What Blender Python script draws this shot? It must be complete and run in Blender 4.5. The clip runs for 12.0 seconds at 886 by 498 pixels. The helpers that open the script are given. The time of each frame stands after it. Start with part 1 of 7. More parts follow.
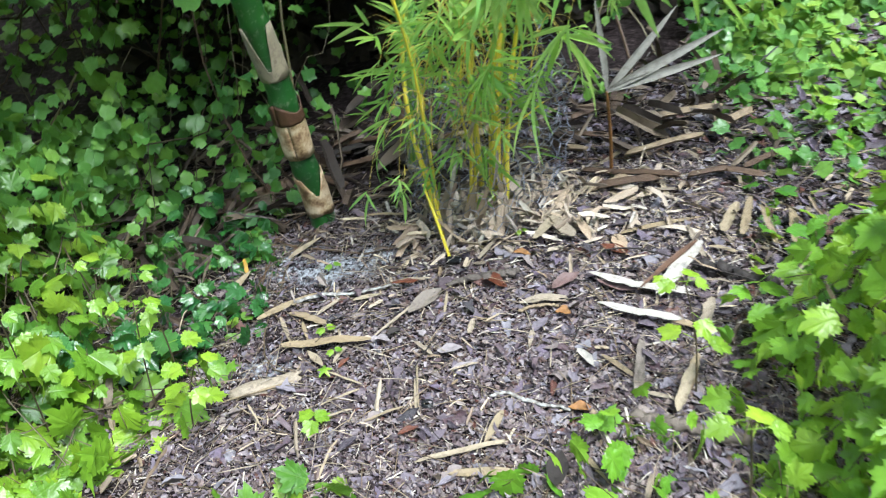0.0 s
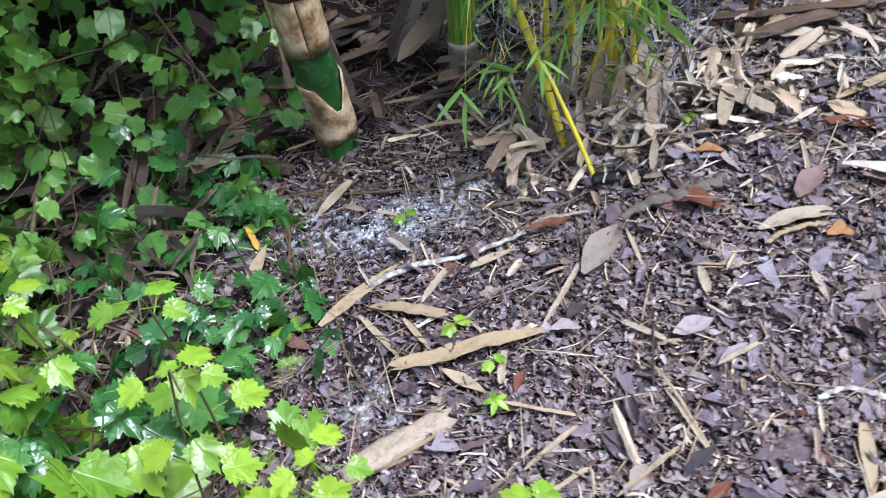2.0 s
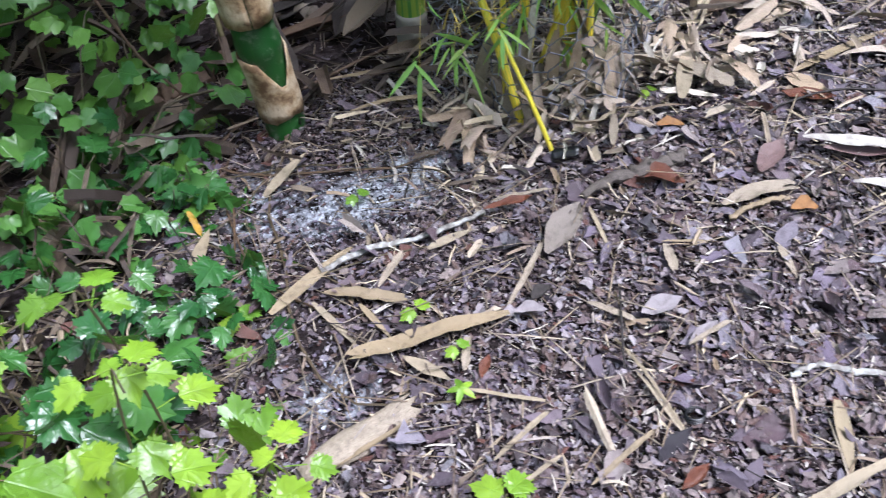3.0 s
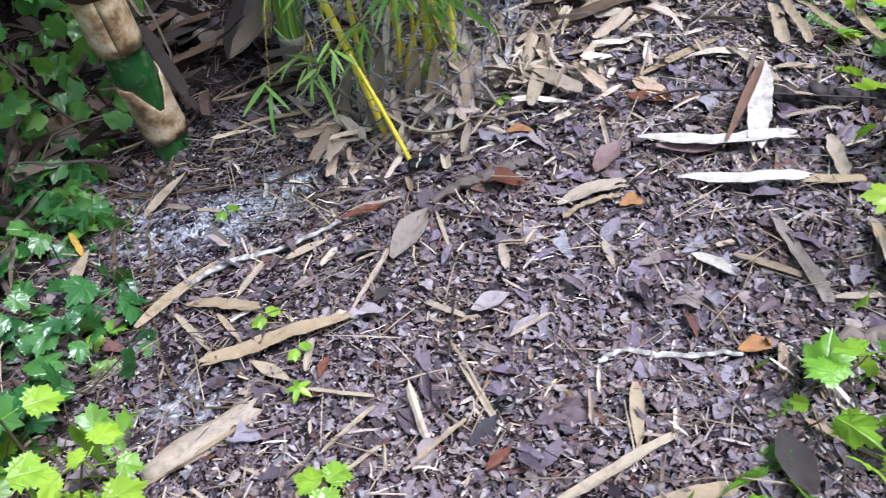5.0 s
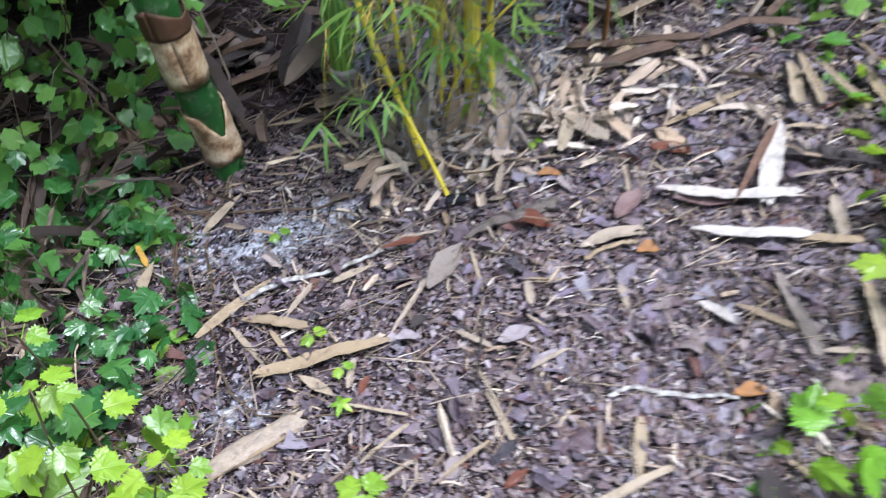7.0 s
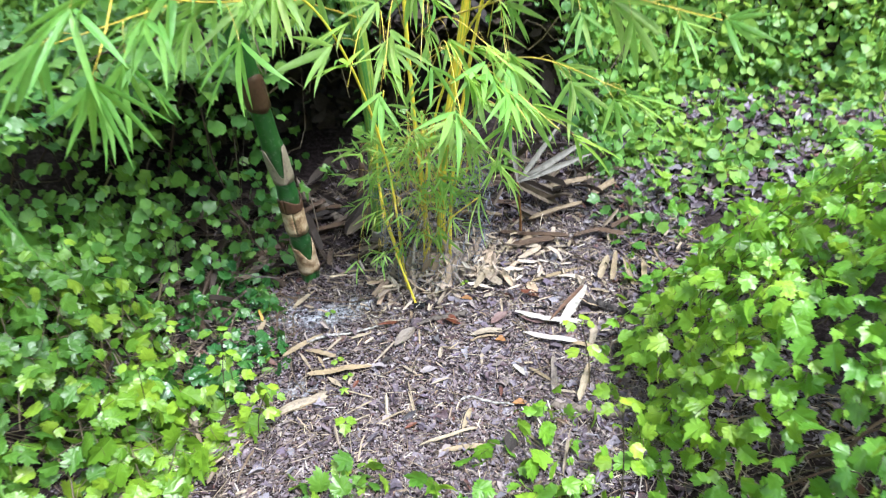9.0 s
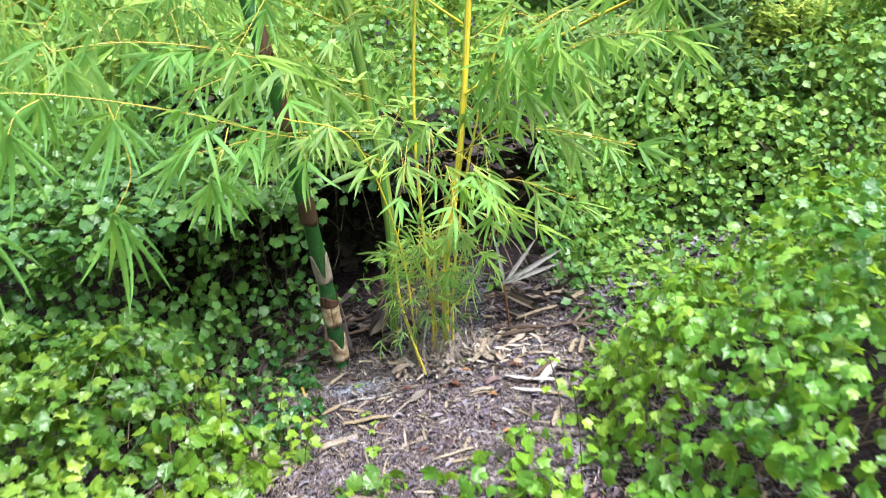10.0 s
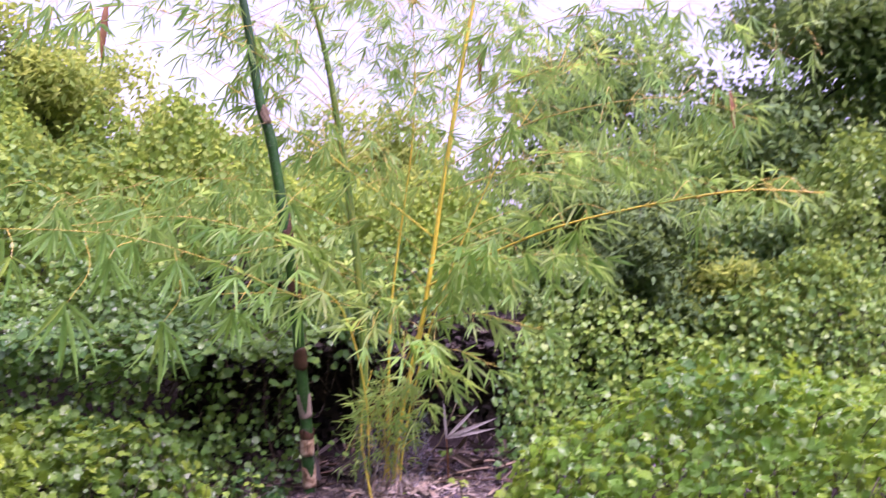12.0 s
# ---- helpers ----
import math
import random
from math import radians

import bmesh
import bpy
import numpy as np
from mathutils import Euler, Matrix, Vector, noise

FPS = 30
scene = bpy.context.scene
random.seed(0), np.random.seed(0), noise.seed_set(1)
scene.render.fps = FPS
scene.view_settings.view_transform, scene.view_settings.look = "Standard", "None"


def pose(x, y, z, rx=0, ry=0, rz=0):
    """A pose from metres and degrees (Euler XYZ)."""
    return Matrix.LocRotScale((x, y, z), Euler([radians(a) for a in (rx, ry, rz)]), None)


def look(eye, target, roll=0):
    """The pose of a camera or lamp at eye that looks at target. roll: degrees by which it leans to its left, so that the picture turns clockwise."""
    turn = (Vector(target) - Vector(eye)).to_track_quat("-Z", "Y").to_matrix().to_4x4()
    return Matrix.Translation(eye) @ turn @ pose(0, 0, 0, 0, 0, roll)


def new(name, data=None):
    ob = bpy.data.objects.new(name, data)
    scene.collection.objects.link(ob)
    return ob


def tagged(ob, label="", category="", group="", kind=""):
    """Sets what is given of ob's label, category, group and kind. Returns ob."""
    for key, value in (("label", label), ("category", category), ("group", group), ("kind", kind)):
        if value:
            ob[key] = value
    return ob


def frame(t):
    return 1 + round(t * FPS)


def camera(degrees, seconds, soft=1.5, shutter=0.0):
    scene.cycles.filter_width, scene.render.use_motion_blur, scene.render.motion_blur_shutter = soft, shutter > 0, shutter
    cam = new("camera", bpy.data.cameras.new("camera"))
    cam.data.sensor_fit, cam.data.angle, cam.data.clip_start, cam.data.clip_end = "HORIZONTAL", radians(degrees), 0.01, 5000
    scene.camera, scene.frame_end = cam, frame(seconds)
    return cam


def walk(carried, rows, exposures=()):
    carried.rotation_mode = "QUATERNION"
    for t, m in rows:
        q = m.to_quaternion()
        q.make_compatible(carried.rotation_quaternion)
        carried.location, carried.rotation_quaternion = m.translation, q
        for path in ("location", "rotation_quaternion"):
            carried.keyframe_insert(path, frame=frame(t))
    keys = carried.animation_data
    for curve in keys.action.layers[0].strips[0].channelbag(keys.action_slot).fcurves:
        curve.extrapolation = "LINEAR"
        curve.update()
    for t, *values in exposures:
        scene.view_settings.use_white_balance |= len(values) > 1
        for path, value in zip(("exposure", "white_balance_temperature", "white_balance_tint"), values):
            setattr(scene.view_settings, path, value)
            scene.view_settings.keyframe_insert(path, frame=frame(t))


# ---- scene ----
cam = camera(56.8, 12.0, soft=1.1, shutter=0.4)
PATH = [
    (0, (0.001, 0.0, 1.144), (-0.055, 1.704, 0.098), -3.6),
    (0.5, (0.002, 0.182, 1.09), (-0.138, 1.845, -0.012), -2.7),
    (1, (-0.104, 0.348, 1.031), (-0.303, 1.978, -0.111), -5.0),
    (1.5, (-0.361, 0.599, 0.868), (-0.261, 2.173, -0.363), -4.4),
    (2, (-0.516, 0.766, 0.792), (-0.24, 2.29, -0.474), -6.0),
    (2.5, (-0.575, 0.823, 0.759), (-0.2, 2.302, -0.534), -4.4),
    (3, (-0.535, 0.818, 0.756), (-0.125, 2.272, -0.553), -3.5),
    (3.2, (-0.505, 0.798, 0.753), (-0.078, 2.246, -0.559), -3.4),
    (4.8, (-0.362, 0.692, 0.78), (0.059, 2.168, -0.503), -5.8),
    (5, (-0.342, 0.69, 0.783), (0.088, 2.156, -0.508), -5.7),
    (5.5, (-0.295, 0.667, 0.774), (0.144, 2.137, -0.509), -5.7),
    (6, (-0.34, 0.679, 0.785), (0.106, 2.139, -0.507), -4.8),
    (6.5, (-0.423, 0.715, 0.792), (-0.01, 2.188, -0.496), -3.9),
    (7, (-0.37, 0.636, 0.925), (0.003, 2.108, -0.376), -4.2),
    (7.2, (-0.319, 0.515, 1.062), (0.059, 1.979, -0.247), -3.6),
    (9, (-0.3, -0.668, 1.813), (-0.058, 1.008, 0.749), -0.9),
    (9.5, (-0.362, -1.228, 1.781), (-0.149, 0.633, 1.081), -2.1),
    (10, (-0.447, -1.721, 1.734), (-0.18, 0.17, 1.14), -2.0),
    (10.5, (-0.517, -2.097, 1.724), (-0.249, -0.204, 1.134), -0.9),
    (11, (-0.516, -2.389, 1.743), (-0.264, -0.451, 1.32), -0.3),
    (11.2, (-0.495, -2.63, 1.676), (-0.282, -0.654, 1.457), 2.0),
    (11.5, (-0.316, -2.932, 1.609), (-0.222, -0.939, 1.475), 2.4),
    (12, (-0.162, -3.092, 1.517), (0.013, -1.099, 1.52), 4.1),
]
EXPOSURES = [(0, 1.88, 5600, 4), (1.5, 1.84, 5500, 16), (7, 1.8, 5400, 18), (9, 2.08, 5650, 10), (10.5, 2.02, 5800, 22), (11, 2.0, 5700, 40), (11.5, 1.82, 5700, 62), (12, 1.58, 5850, 70)]
walk(cam, [(t, look(eye, target, roll)) for t, eye, target, roll in PATH], EXPOSURES)

# ---- sky and sun: bright hazy daylight, the sun veiled and to the right ----
SUN_ELEVATION, SUN_FROM = 64.0, 142.0     # degrees; SUN_FROM turns from +y towards -x when negative
world = bpy.data.worlds.new("sky")
world.use_nodes = True
scene.world = world
sky = world.node_tree.nodes.new("ShaderNodeTexSky")
sky.sky_type, sky.sun_disc = "NISHITA", False
sky.sun_elevation, sky.sun_rotation = radians(SUN_ELEVATION), radians(SUN_FROM)
sky.dust_density, sky.ozone_density = 5.0, 1.0
background = world.node_tree.nodes["Background"]
background.inputs["Strength"].default_value = 0.13
haze = world.node_tree.nodes.new("ShaderNodeMixRGB")     # thin white cloud over the whole sky
haze.inputs["Fac"].default_value, haze.inputs["Color2"].default_value = 0.45, (3.6, 3.6, 3.65, 1.0)
world.node_tree.links.new(sky.outputs["Color"], haze.inputs["Color1"])
world.node_tree.links.new(haze.outputs["Color"], background.inputs["Color"])
sun = new("sun", bpy.data.lights.new("sun", "SUN"))
sun.data.energy, sun.data.angle, sun.data.color = 3.2, radians(26), (1.0, 0.97, 0.92)
a, e = radians(SUN_FROM), radians(SUN_ELEVATION)
sun.matrix_basis = look((math.sin(a) * math.cos(e) * 30, math.cos(a) * math.cos(e) * 30, math.sin(e) * 30), (0, 0, 0))



# ---- materials ----
def nodes_of(name):
    m = bpy.data.materials.new(name)
    m.use_nodes = True
    return m, m.node_tree, m.node_tree.nodes["Principled BSDF"]


def node(tree, kind, **values):
    n = tree.nodes.new(kind)
    for key, value in values.items():
        n.inputs[key].default_value = value
    return n


def math_node(tree, operation, a, b=None):
    n = tree.nodes.new("ShaderNodeMath")
    n.operation = operation
    for i, v in enumerate((a, b)):
        if v is None:
            continue
        if isinstance(v, (int, float)):
            n.inputs[i].default_value = v
        else:
            tree.links.new(v, n.inputs[i])
    return n.outputs[0]


def ramp(tree, source, stops, smooth=True):
    n = tree.nodes.new("ShaderNodeValToRGB")
    n.color_ramp.interpolation = "LINEAR" if smooth else "CONSTANT"
    while len(n.color_ramp.elements) < len(stops):
        n.color_ramp.elements.new(0.5)
    for el, (at, colour) in zip(n.color_ramp.elements, stops):
        el.position, el.color = at, (*colour, 1)
    tree.links.new(source, n.inputs[0])
    return n.outputs[0]


def mixed(tree, factor, a, b, blend="MIX"):
    n = tree.nodes.new("ShaderNodeMix")
    n.data_type, n.blend_type = "RGBA", blend
    for i, v in ((0, factor), (6, a), (7, b)):
        if isinstance(v, (int, float)):
            n.inputs[i].default_value = v
        elif isinstance(v, tuple):
            n.inputs[i].default_value = (*v, 1)
        else:
            tree.links.new(v, n.inputs[i])
    return n.outputs[2]


def noise_of(tree, scale, detail=3.0, stretch=None, coords="Object", rough=0.55):
    c = tree.nodes.new("ShaderNodeTexCoord").outputs[coords]
    if stretch:
        m = node(tree, "ShaderNodeMapping", Scale=stretch)
        tree.links.new(c, m.inputs["Vector"])
        c = m.outputs[0]
    n = node(tree, "ShaderNodeTexNoise", Scale=scale, Detail=detail, Roughness=rough)
    tree.links.new(c, n.inputs["Vector"])
    return n.outputs["Fac"]


def bump(tree, shader, height, strength, distance):
    b = node(tree, "ShaderNodeBump", Strength=strength, Distance=distance)
    tree.links.new(height, b.inputs["Height"])
    tree.links.new(b.outputs[0], shader.inputs["Normal"])


def chance(tree, single):
    """A random number for each leaf: by object, or by island of a joined mesh."""
    if single:
        return tree.nodes.new("ShaderNodeObjectInfo").outputs["Random"]
    return tree.nodes.new("ShaderNodeNewGeometry").outputs["Random Per Island"]


def veins(tree, palmate):
    """Height of the veins over the leaf: 1 on a vein, 0 between them."""
    uv = tree.nodes.new("ShaderNodeUVMap")
    split = tree.nodes.new("ShaderNodeSeparateXYZ")
    tree.links.new(uv.outputs[0], split.inputs[0])
    x = math_node(tree, "SUBTRACT", split.outputs[0], 0.5)
    y = split.outputs[1]
    if palmate:
        angle = math_node(tree, "ARCTAN2", x, math_node(tree, "ADD", y, 0.02))
        swing = math_node(tree, "PINGPONG", angle, 0.32)
        radius = math_node(tree, "SQRT", math_node(tree, "ADD", math_node(tree, "MULTIPLY", x, x), math_node(tree, "MULTIPLY", y, y)))
        off = math_node(tree, "MULTIPLY", swing, radius)
        main = math_node(tree, "SUBTRACT", 1.0, math_node(tree, "MULTIPLY", off, 45.0))
        ribs = math_node(tree, "PINGPONG", math_node(tree, "ADD", radius, math_node(tree, "MULTIPLY", swing, -0.8)), 0.06)
        side = math_node(tree, "SUBTRACT", 0.22, math_node(tree, "MULTIPLY", ribs, 30.0))
        best = math_node(tree, "MAXIMUM", main, side)
    else:
        best = math_node(tree, "SUBTRACT", 1.0, math_node(tree, "MULTIPLY", math_node(tree, "ABSOLUTE", x), 28.0))
        lines = math_node(tree, "PINGPONG", x, 0.02)
        best = math_node(tree, "MAXIMUM", best, math_node(tree, "SUBTRACT", 0.5, math_node(tree, "MULTIPLY", lines, 60.0)))
    n = tree.nodes.new("ShaderNodeClamp")
    tree.links.new(best, n.inputs[0])
    return n.outputs[0]


def green_leaf(name, colours, vein, through_colour, single=False, palmate=True, gloss=0.42, share=0.42, patch=0.9, shine=0.4):
    m, tree, shader = nodes_of(name)
    stops = [(i / (len(colours) - 1), c) for i, c in enumerate(colours)]
    tint = ramp(tree, chance(tree, single), stops)
    place = tree.nodes.new("ShaderNodeNewGeometry").outputs["Position"]
    big = node(tree, "ShaderNodeTexNoise", Scale=patch, Detail=2.0)
    tree.links.new(place, big.inputs["Vector"])
    tint = mixed(tree, 0.45, tint, ramp(tree, big.outputs["Fac"], [(0.3, colours[0]), (0.5, colours[len(colours) // 2]), (0.7, colours[-1])]))
    fine = node(tree, "ShaderNodeTexNoise", Scale=60.0, Detail=4.0)
    tree.links.new(place, fine.inputs["Vector"])
    tint = mixed(tree, 0.35, tint, ramp(tree, fine.outputs["Fac"], [(0.3, (0.25, 0.25, 0.25)), (0.7, (1.0, 1.0, 1.0))]), "MULTIPLY")
    v = veins(tree, palmate)
    tint = mixed(tree, math_node(tree, "MULTIPLY", v, 0.2), tint, vein)
    tree.links.new(tint, shader.inputs["Base Color"])
    shader.inputs["Roughness"].default_value = gloss
    shader.inputs["Specular IOR Level"].default_value = shine
    crinkle = math_node(tree, "ADD", math_node(tree, "MULTIPLY", v, -0.6), fine.outputs["Fac"])
    bump(tree, shader, crinkle, 0.45, 0.004)
    glow = tree.nodes.new("ShaderNodeBsdfTranslucent")
    tree.links.new(mixed(tree, 0.55, tint, through_colour), glow.inputs["Color"])
    mix = node(tree, "ShaderNodeMixShader", Fac=share)
    tree.links.new(shader.outputs[0], mix.inputs[1])
    tree.links.new(glow.outputs[0], mix.inputs[2])
    tree.links.new(mix.outputs[0], tree.nodes["Material Output"].inputs["Surface"])
    return m


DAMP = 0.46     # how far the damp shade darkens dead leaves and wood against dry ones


def dry(name, colours, gloss=0.6, single=False, fibre=True, streak=0.35, hard=False):
    """Dead leaves, straw, sheaths and wood: colour by piece, fibres along the piece, dark specks."""
    m, tree, shader = nodes_of(name)
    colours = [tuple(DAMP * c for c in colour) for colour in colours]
    stops = [(i / max(1, len(colours) - (0 if hard else 1)), c) for i, c in enumerate(colours)]
    tint = ramp(tree, chance(tree, single), stops, not hard) if len(colours) > 1 else mixed(tree, 0.0, colours[0], colours[0])
    grain = noise_of(tree, 9.0, 4.0, (22.0, 1.6, 1.0), "UV") if fibre else noise_of(tree, 70.0, 4.0)
    tint = mixed(tree, streak, tint, ramp(tree, grain, [(0.3, (0.22, 0.2, 0.18)), (0.62, (1.0, 1.0, 1.0))]), "MULTIPLY")
    specks = noise_of(tree, 45.0, 5.0, None, "Object", 0.7)
    tint = mixed(tree, 0.55, tint, ramp(tree, specks, [(0.34, (0.3, 0.26, 0.24)), (0.5, (1.0, 1.0, 1.0))]), "MULTIPLY")
    tree.links.new(tint, shader.inputs["Base Color"])
    shader.inputs["Roughness"].default_value = gloss
    shader.inputs["Specular IOR Level"].default_value = 0.35
    bump(tree, shader, grain, 0.5, 0.002)
    return m


YOUNG = (0.30, 0.44, 0.02)
vine_near = green_leaf("vine_leaf_near", [(0.02, 0.07, 0.014), (0.04, 0.125, 0.018), (0.066, 0.172, 0.024), (0.11, 0.235, 0.026), (0.195, 0.325, 0.026), (0.34, 0.45, 0.034)], (0.2, 0.36, 0.07), YOUNG, gloss=0.34, shine=0.5)
vine_young = green_leaf("vine_leaf_young", [(0.04, 0.15, 0.02), (0.075, 0.22, 0.022), (0.12, 0.29, 0.024), (0.19, 0.37, 0.026), (0.34, 0.5, 0.04)], (0.24, 0.4, 0.07), (0.36, 0.5, 0.03), gloss=0.34, shine=0.5, share=0.46)
vine_young_single = green_leaf("vine_leaf_young_single", [(0.05, 0.17, 0.02), (0.09, 0.25, 0.022), (0.15, 0.33, 0.024), (0.3, 0.46, 0.04)], (0.24, 0.4, 0.07), (0.36, 0.5, 0.03), True, gloss=0.34, shine=0.5, share=0.46)
vine_near_single = green_leaf("vine_leaf_single", [(0.036, 0.11, 0.014), (0.09, 0.21, 0.018), (0.18, 0.32, 0.02), (0.31, 0.44, 0.03)], (0.22, 0.4, 0.07), YOUNG, True, gloss=0.34, shine=0.5)
# glossy dark leaves beside the shoot, their green deepened further for the shade
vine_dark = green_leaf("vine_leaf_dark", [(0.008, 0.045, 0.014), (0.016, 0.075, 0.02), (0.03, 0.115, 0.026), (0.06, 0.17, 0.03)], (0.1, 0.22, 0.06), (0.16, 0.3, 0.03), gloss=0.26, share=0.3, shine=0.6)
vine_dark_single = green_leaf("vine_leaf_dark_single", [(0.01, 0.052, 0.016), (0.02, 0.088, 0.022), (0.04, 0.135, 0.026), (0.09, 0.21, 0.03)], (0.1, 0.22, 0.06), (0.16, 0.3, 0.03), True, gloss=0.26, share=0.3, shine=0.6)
# same plant as vine_back, its green deepened for the shade behind the bamboo
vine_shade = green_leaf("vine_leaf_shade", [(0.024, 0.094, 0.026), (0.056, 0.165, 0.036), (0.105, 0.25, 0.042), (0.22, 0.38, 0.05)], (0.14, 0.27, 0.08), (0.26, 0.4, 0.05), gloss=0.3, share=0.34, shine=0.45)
vine_back = green_leaf("vine_leaf_back", [(0.04, 0.13, 0.035), (0.085, 0.22, 0.042), (0.15, 0.31, 0.05), (0.24, 0.4, 0.055), (0.36, 0.5, 0.08)], (0.16, 0.3, 0.08), (0.36, 0.46, 0.06), share=0.42, patch=0.5, gloss=0.42, shine=0.35)
bamboo_green = green_leaf("bamboo_leaf", [(0.05, 0.2, 0.05), (0.11, 0.33, 0.07), (0.2, 0.45, 0.09), (0.33, 0.55, 0.12), (0.52, 0.65, 0.22)], (0.34, 0.52, 0.12), (0.5, 0.7, 0.13), palmate=False, gloss=0.3, share=0.64, shine=0.5)
bamboo_green_single = green_leaf("bamboo_leaf_single", [(0.08, 0.27, 0.06), (0.16, 0.4, 0.08), (0.28, 0.52, 0.11)], (0.34, 0.52, 0.12), (0.55, 0.72, 0.1), True, False, 0.3, 0.55, shine=0.5)
tree_green = green_leaf("tree_leaf", [(0.035, 0.085, 0.035), (0.055, 0.12, 0.045), (0.085, 0.17, 0.05), (0.15, 0.24, 0.06)], (0.1, 0.2, 0.05), (0.22, 0.32, 0.05), palmate=False, share=0.36, patch=0.3, gloss=0.6, shine=0.2)
shrub_green = green_leaf("shrub_leaf", [(0.06, 0.14, 0.065), (0.11, 0.235, 0.085), (0.19, 0.34, 0.1), (0.32, 0.44, 0.14)], (0.1, 0.2, 0.05), (0.26, 0.38, 0.06), palmate=False, share=0.42, patch=0.4, gloss=0.6, shine=0.2)
# sunlight on the far bank and trees is put into these yellower colours
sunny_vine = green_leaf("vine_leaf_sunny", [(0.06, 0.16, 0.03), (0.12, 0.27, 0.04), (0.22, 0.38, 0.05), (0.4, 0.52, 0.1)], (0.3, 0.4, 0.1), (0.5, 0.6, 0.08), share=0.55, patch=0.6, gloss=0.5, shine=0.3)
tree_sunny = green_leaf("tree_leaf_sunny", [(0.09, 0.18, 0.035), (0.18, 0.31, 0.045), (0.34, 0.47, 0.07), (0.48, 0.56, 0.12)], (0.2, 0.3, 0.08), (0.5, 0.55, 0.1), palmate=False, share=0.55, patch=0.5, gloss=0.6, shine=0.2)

LITTER = [(0.035, 0.027, 0.036), (0.13, 0.09, 0.111), (0.19, 0.15, 0.185), (0.3, 0.265, 0.313), (0.13, 0.08, 0.093), (0.34, 0.316, 0.36), (0.15, 0.115, 0.143), (0.36, 0.297, 0.282), (0.23, 0.18, 0.249), (0.16, 0.065, 0.048), (0.26, 0.2, 0.233), (0.06, 0.045, 0.061), (0.23, 0.19, 0.239), (0.1, 0.073, 0.093), (0.2, 0.145, 0.164), (0.26, 0.22, 0.265)]
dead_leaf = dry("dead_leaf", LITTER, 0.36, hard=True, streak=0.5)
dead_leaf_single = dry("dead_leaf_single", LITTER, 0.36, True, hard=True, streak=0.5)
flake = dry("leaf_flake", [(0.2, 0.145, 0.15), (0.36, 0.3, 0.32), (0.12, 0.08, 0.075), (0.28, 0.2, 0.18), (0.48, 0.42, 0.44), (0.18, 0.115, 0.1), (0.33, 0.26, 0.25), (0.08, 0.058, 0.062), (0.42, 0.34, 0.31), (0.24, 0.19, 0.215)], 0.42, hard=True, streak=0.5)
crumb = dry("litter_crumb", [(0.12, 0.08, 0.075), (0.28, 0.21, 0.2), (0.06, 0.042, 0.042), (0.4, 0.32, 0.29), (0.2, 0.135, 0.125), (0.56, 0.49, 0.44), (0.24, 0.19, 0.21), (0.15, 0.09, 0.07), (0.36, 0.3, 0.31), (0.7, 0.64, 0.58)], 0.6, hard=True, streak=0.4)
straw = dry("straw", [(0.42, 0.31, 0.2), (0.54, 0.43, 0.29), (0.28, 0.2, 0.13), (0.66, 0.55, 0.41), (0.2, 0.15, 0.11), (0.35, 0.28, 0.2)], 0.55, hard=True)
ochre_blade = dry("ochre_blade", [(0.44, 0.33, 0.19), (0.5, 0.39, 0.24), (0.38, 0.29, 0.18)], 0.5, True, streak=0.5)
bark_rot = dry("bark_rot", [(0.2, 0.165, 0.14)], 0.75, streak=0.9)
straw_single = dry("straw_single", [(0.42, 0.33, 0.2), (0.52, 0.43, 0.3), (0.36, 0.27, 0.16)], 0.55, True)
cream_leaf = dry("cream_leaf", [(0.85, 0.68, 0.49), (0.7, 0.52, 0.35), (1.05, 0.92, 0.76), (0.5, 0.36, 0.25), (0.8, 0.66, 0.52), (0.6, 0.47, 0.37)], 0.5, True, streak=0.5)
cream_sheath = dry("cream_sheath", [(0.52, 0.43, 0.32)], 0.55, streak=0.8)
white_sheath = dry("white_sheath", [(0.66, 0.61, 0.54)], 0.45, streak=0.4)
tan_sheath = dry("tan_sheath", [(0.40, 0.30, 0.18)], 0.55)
# brown of the dead sheaths, deepened for the shade under the vines
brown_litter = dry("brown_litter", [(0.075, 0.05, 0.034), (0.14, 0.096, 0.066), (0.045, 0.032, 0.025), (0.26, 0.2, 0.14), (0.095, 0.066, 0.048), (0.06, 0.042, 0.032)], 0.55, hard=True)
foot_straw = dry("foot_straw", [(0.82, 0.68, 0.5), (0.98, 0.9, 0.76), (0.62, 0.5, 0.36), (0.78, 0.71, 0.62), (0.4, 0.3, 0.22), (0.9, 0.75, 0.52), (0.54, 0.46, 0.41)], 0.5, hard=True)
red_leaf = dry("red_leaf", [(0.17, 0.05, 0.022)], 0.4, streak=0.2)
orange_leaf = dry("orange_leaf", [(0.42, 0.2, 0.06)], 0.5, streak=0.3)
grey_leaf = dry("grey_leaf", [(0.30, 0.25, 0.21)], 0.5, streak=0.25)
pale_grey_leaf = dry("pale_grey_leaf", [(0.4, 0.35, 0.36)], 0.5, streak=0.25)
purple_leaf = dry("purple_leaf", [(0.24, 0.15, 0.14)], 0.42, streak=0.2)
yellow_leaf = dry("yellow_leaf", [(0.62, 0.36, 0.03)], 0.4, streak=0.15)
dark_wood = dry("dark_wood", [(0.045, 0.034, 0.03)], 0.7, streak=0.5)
# near-black brown of the added leaf layer that keeps the hollow dark
blocker_leaf = dry("blocker_leaf", [(0.05, 0.036, 0.028), (0.085, 0.06, 0.044), (0.035, 0.027, 0.022), (0.12, 0.088, 0.062)], 0.75, hard=True, streak=0.5)
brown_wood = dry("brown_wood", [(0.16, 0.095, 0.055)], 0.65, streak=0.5)
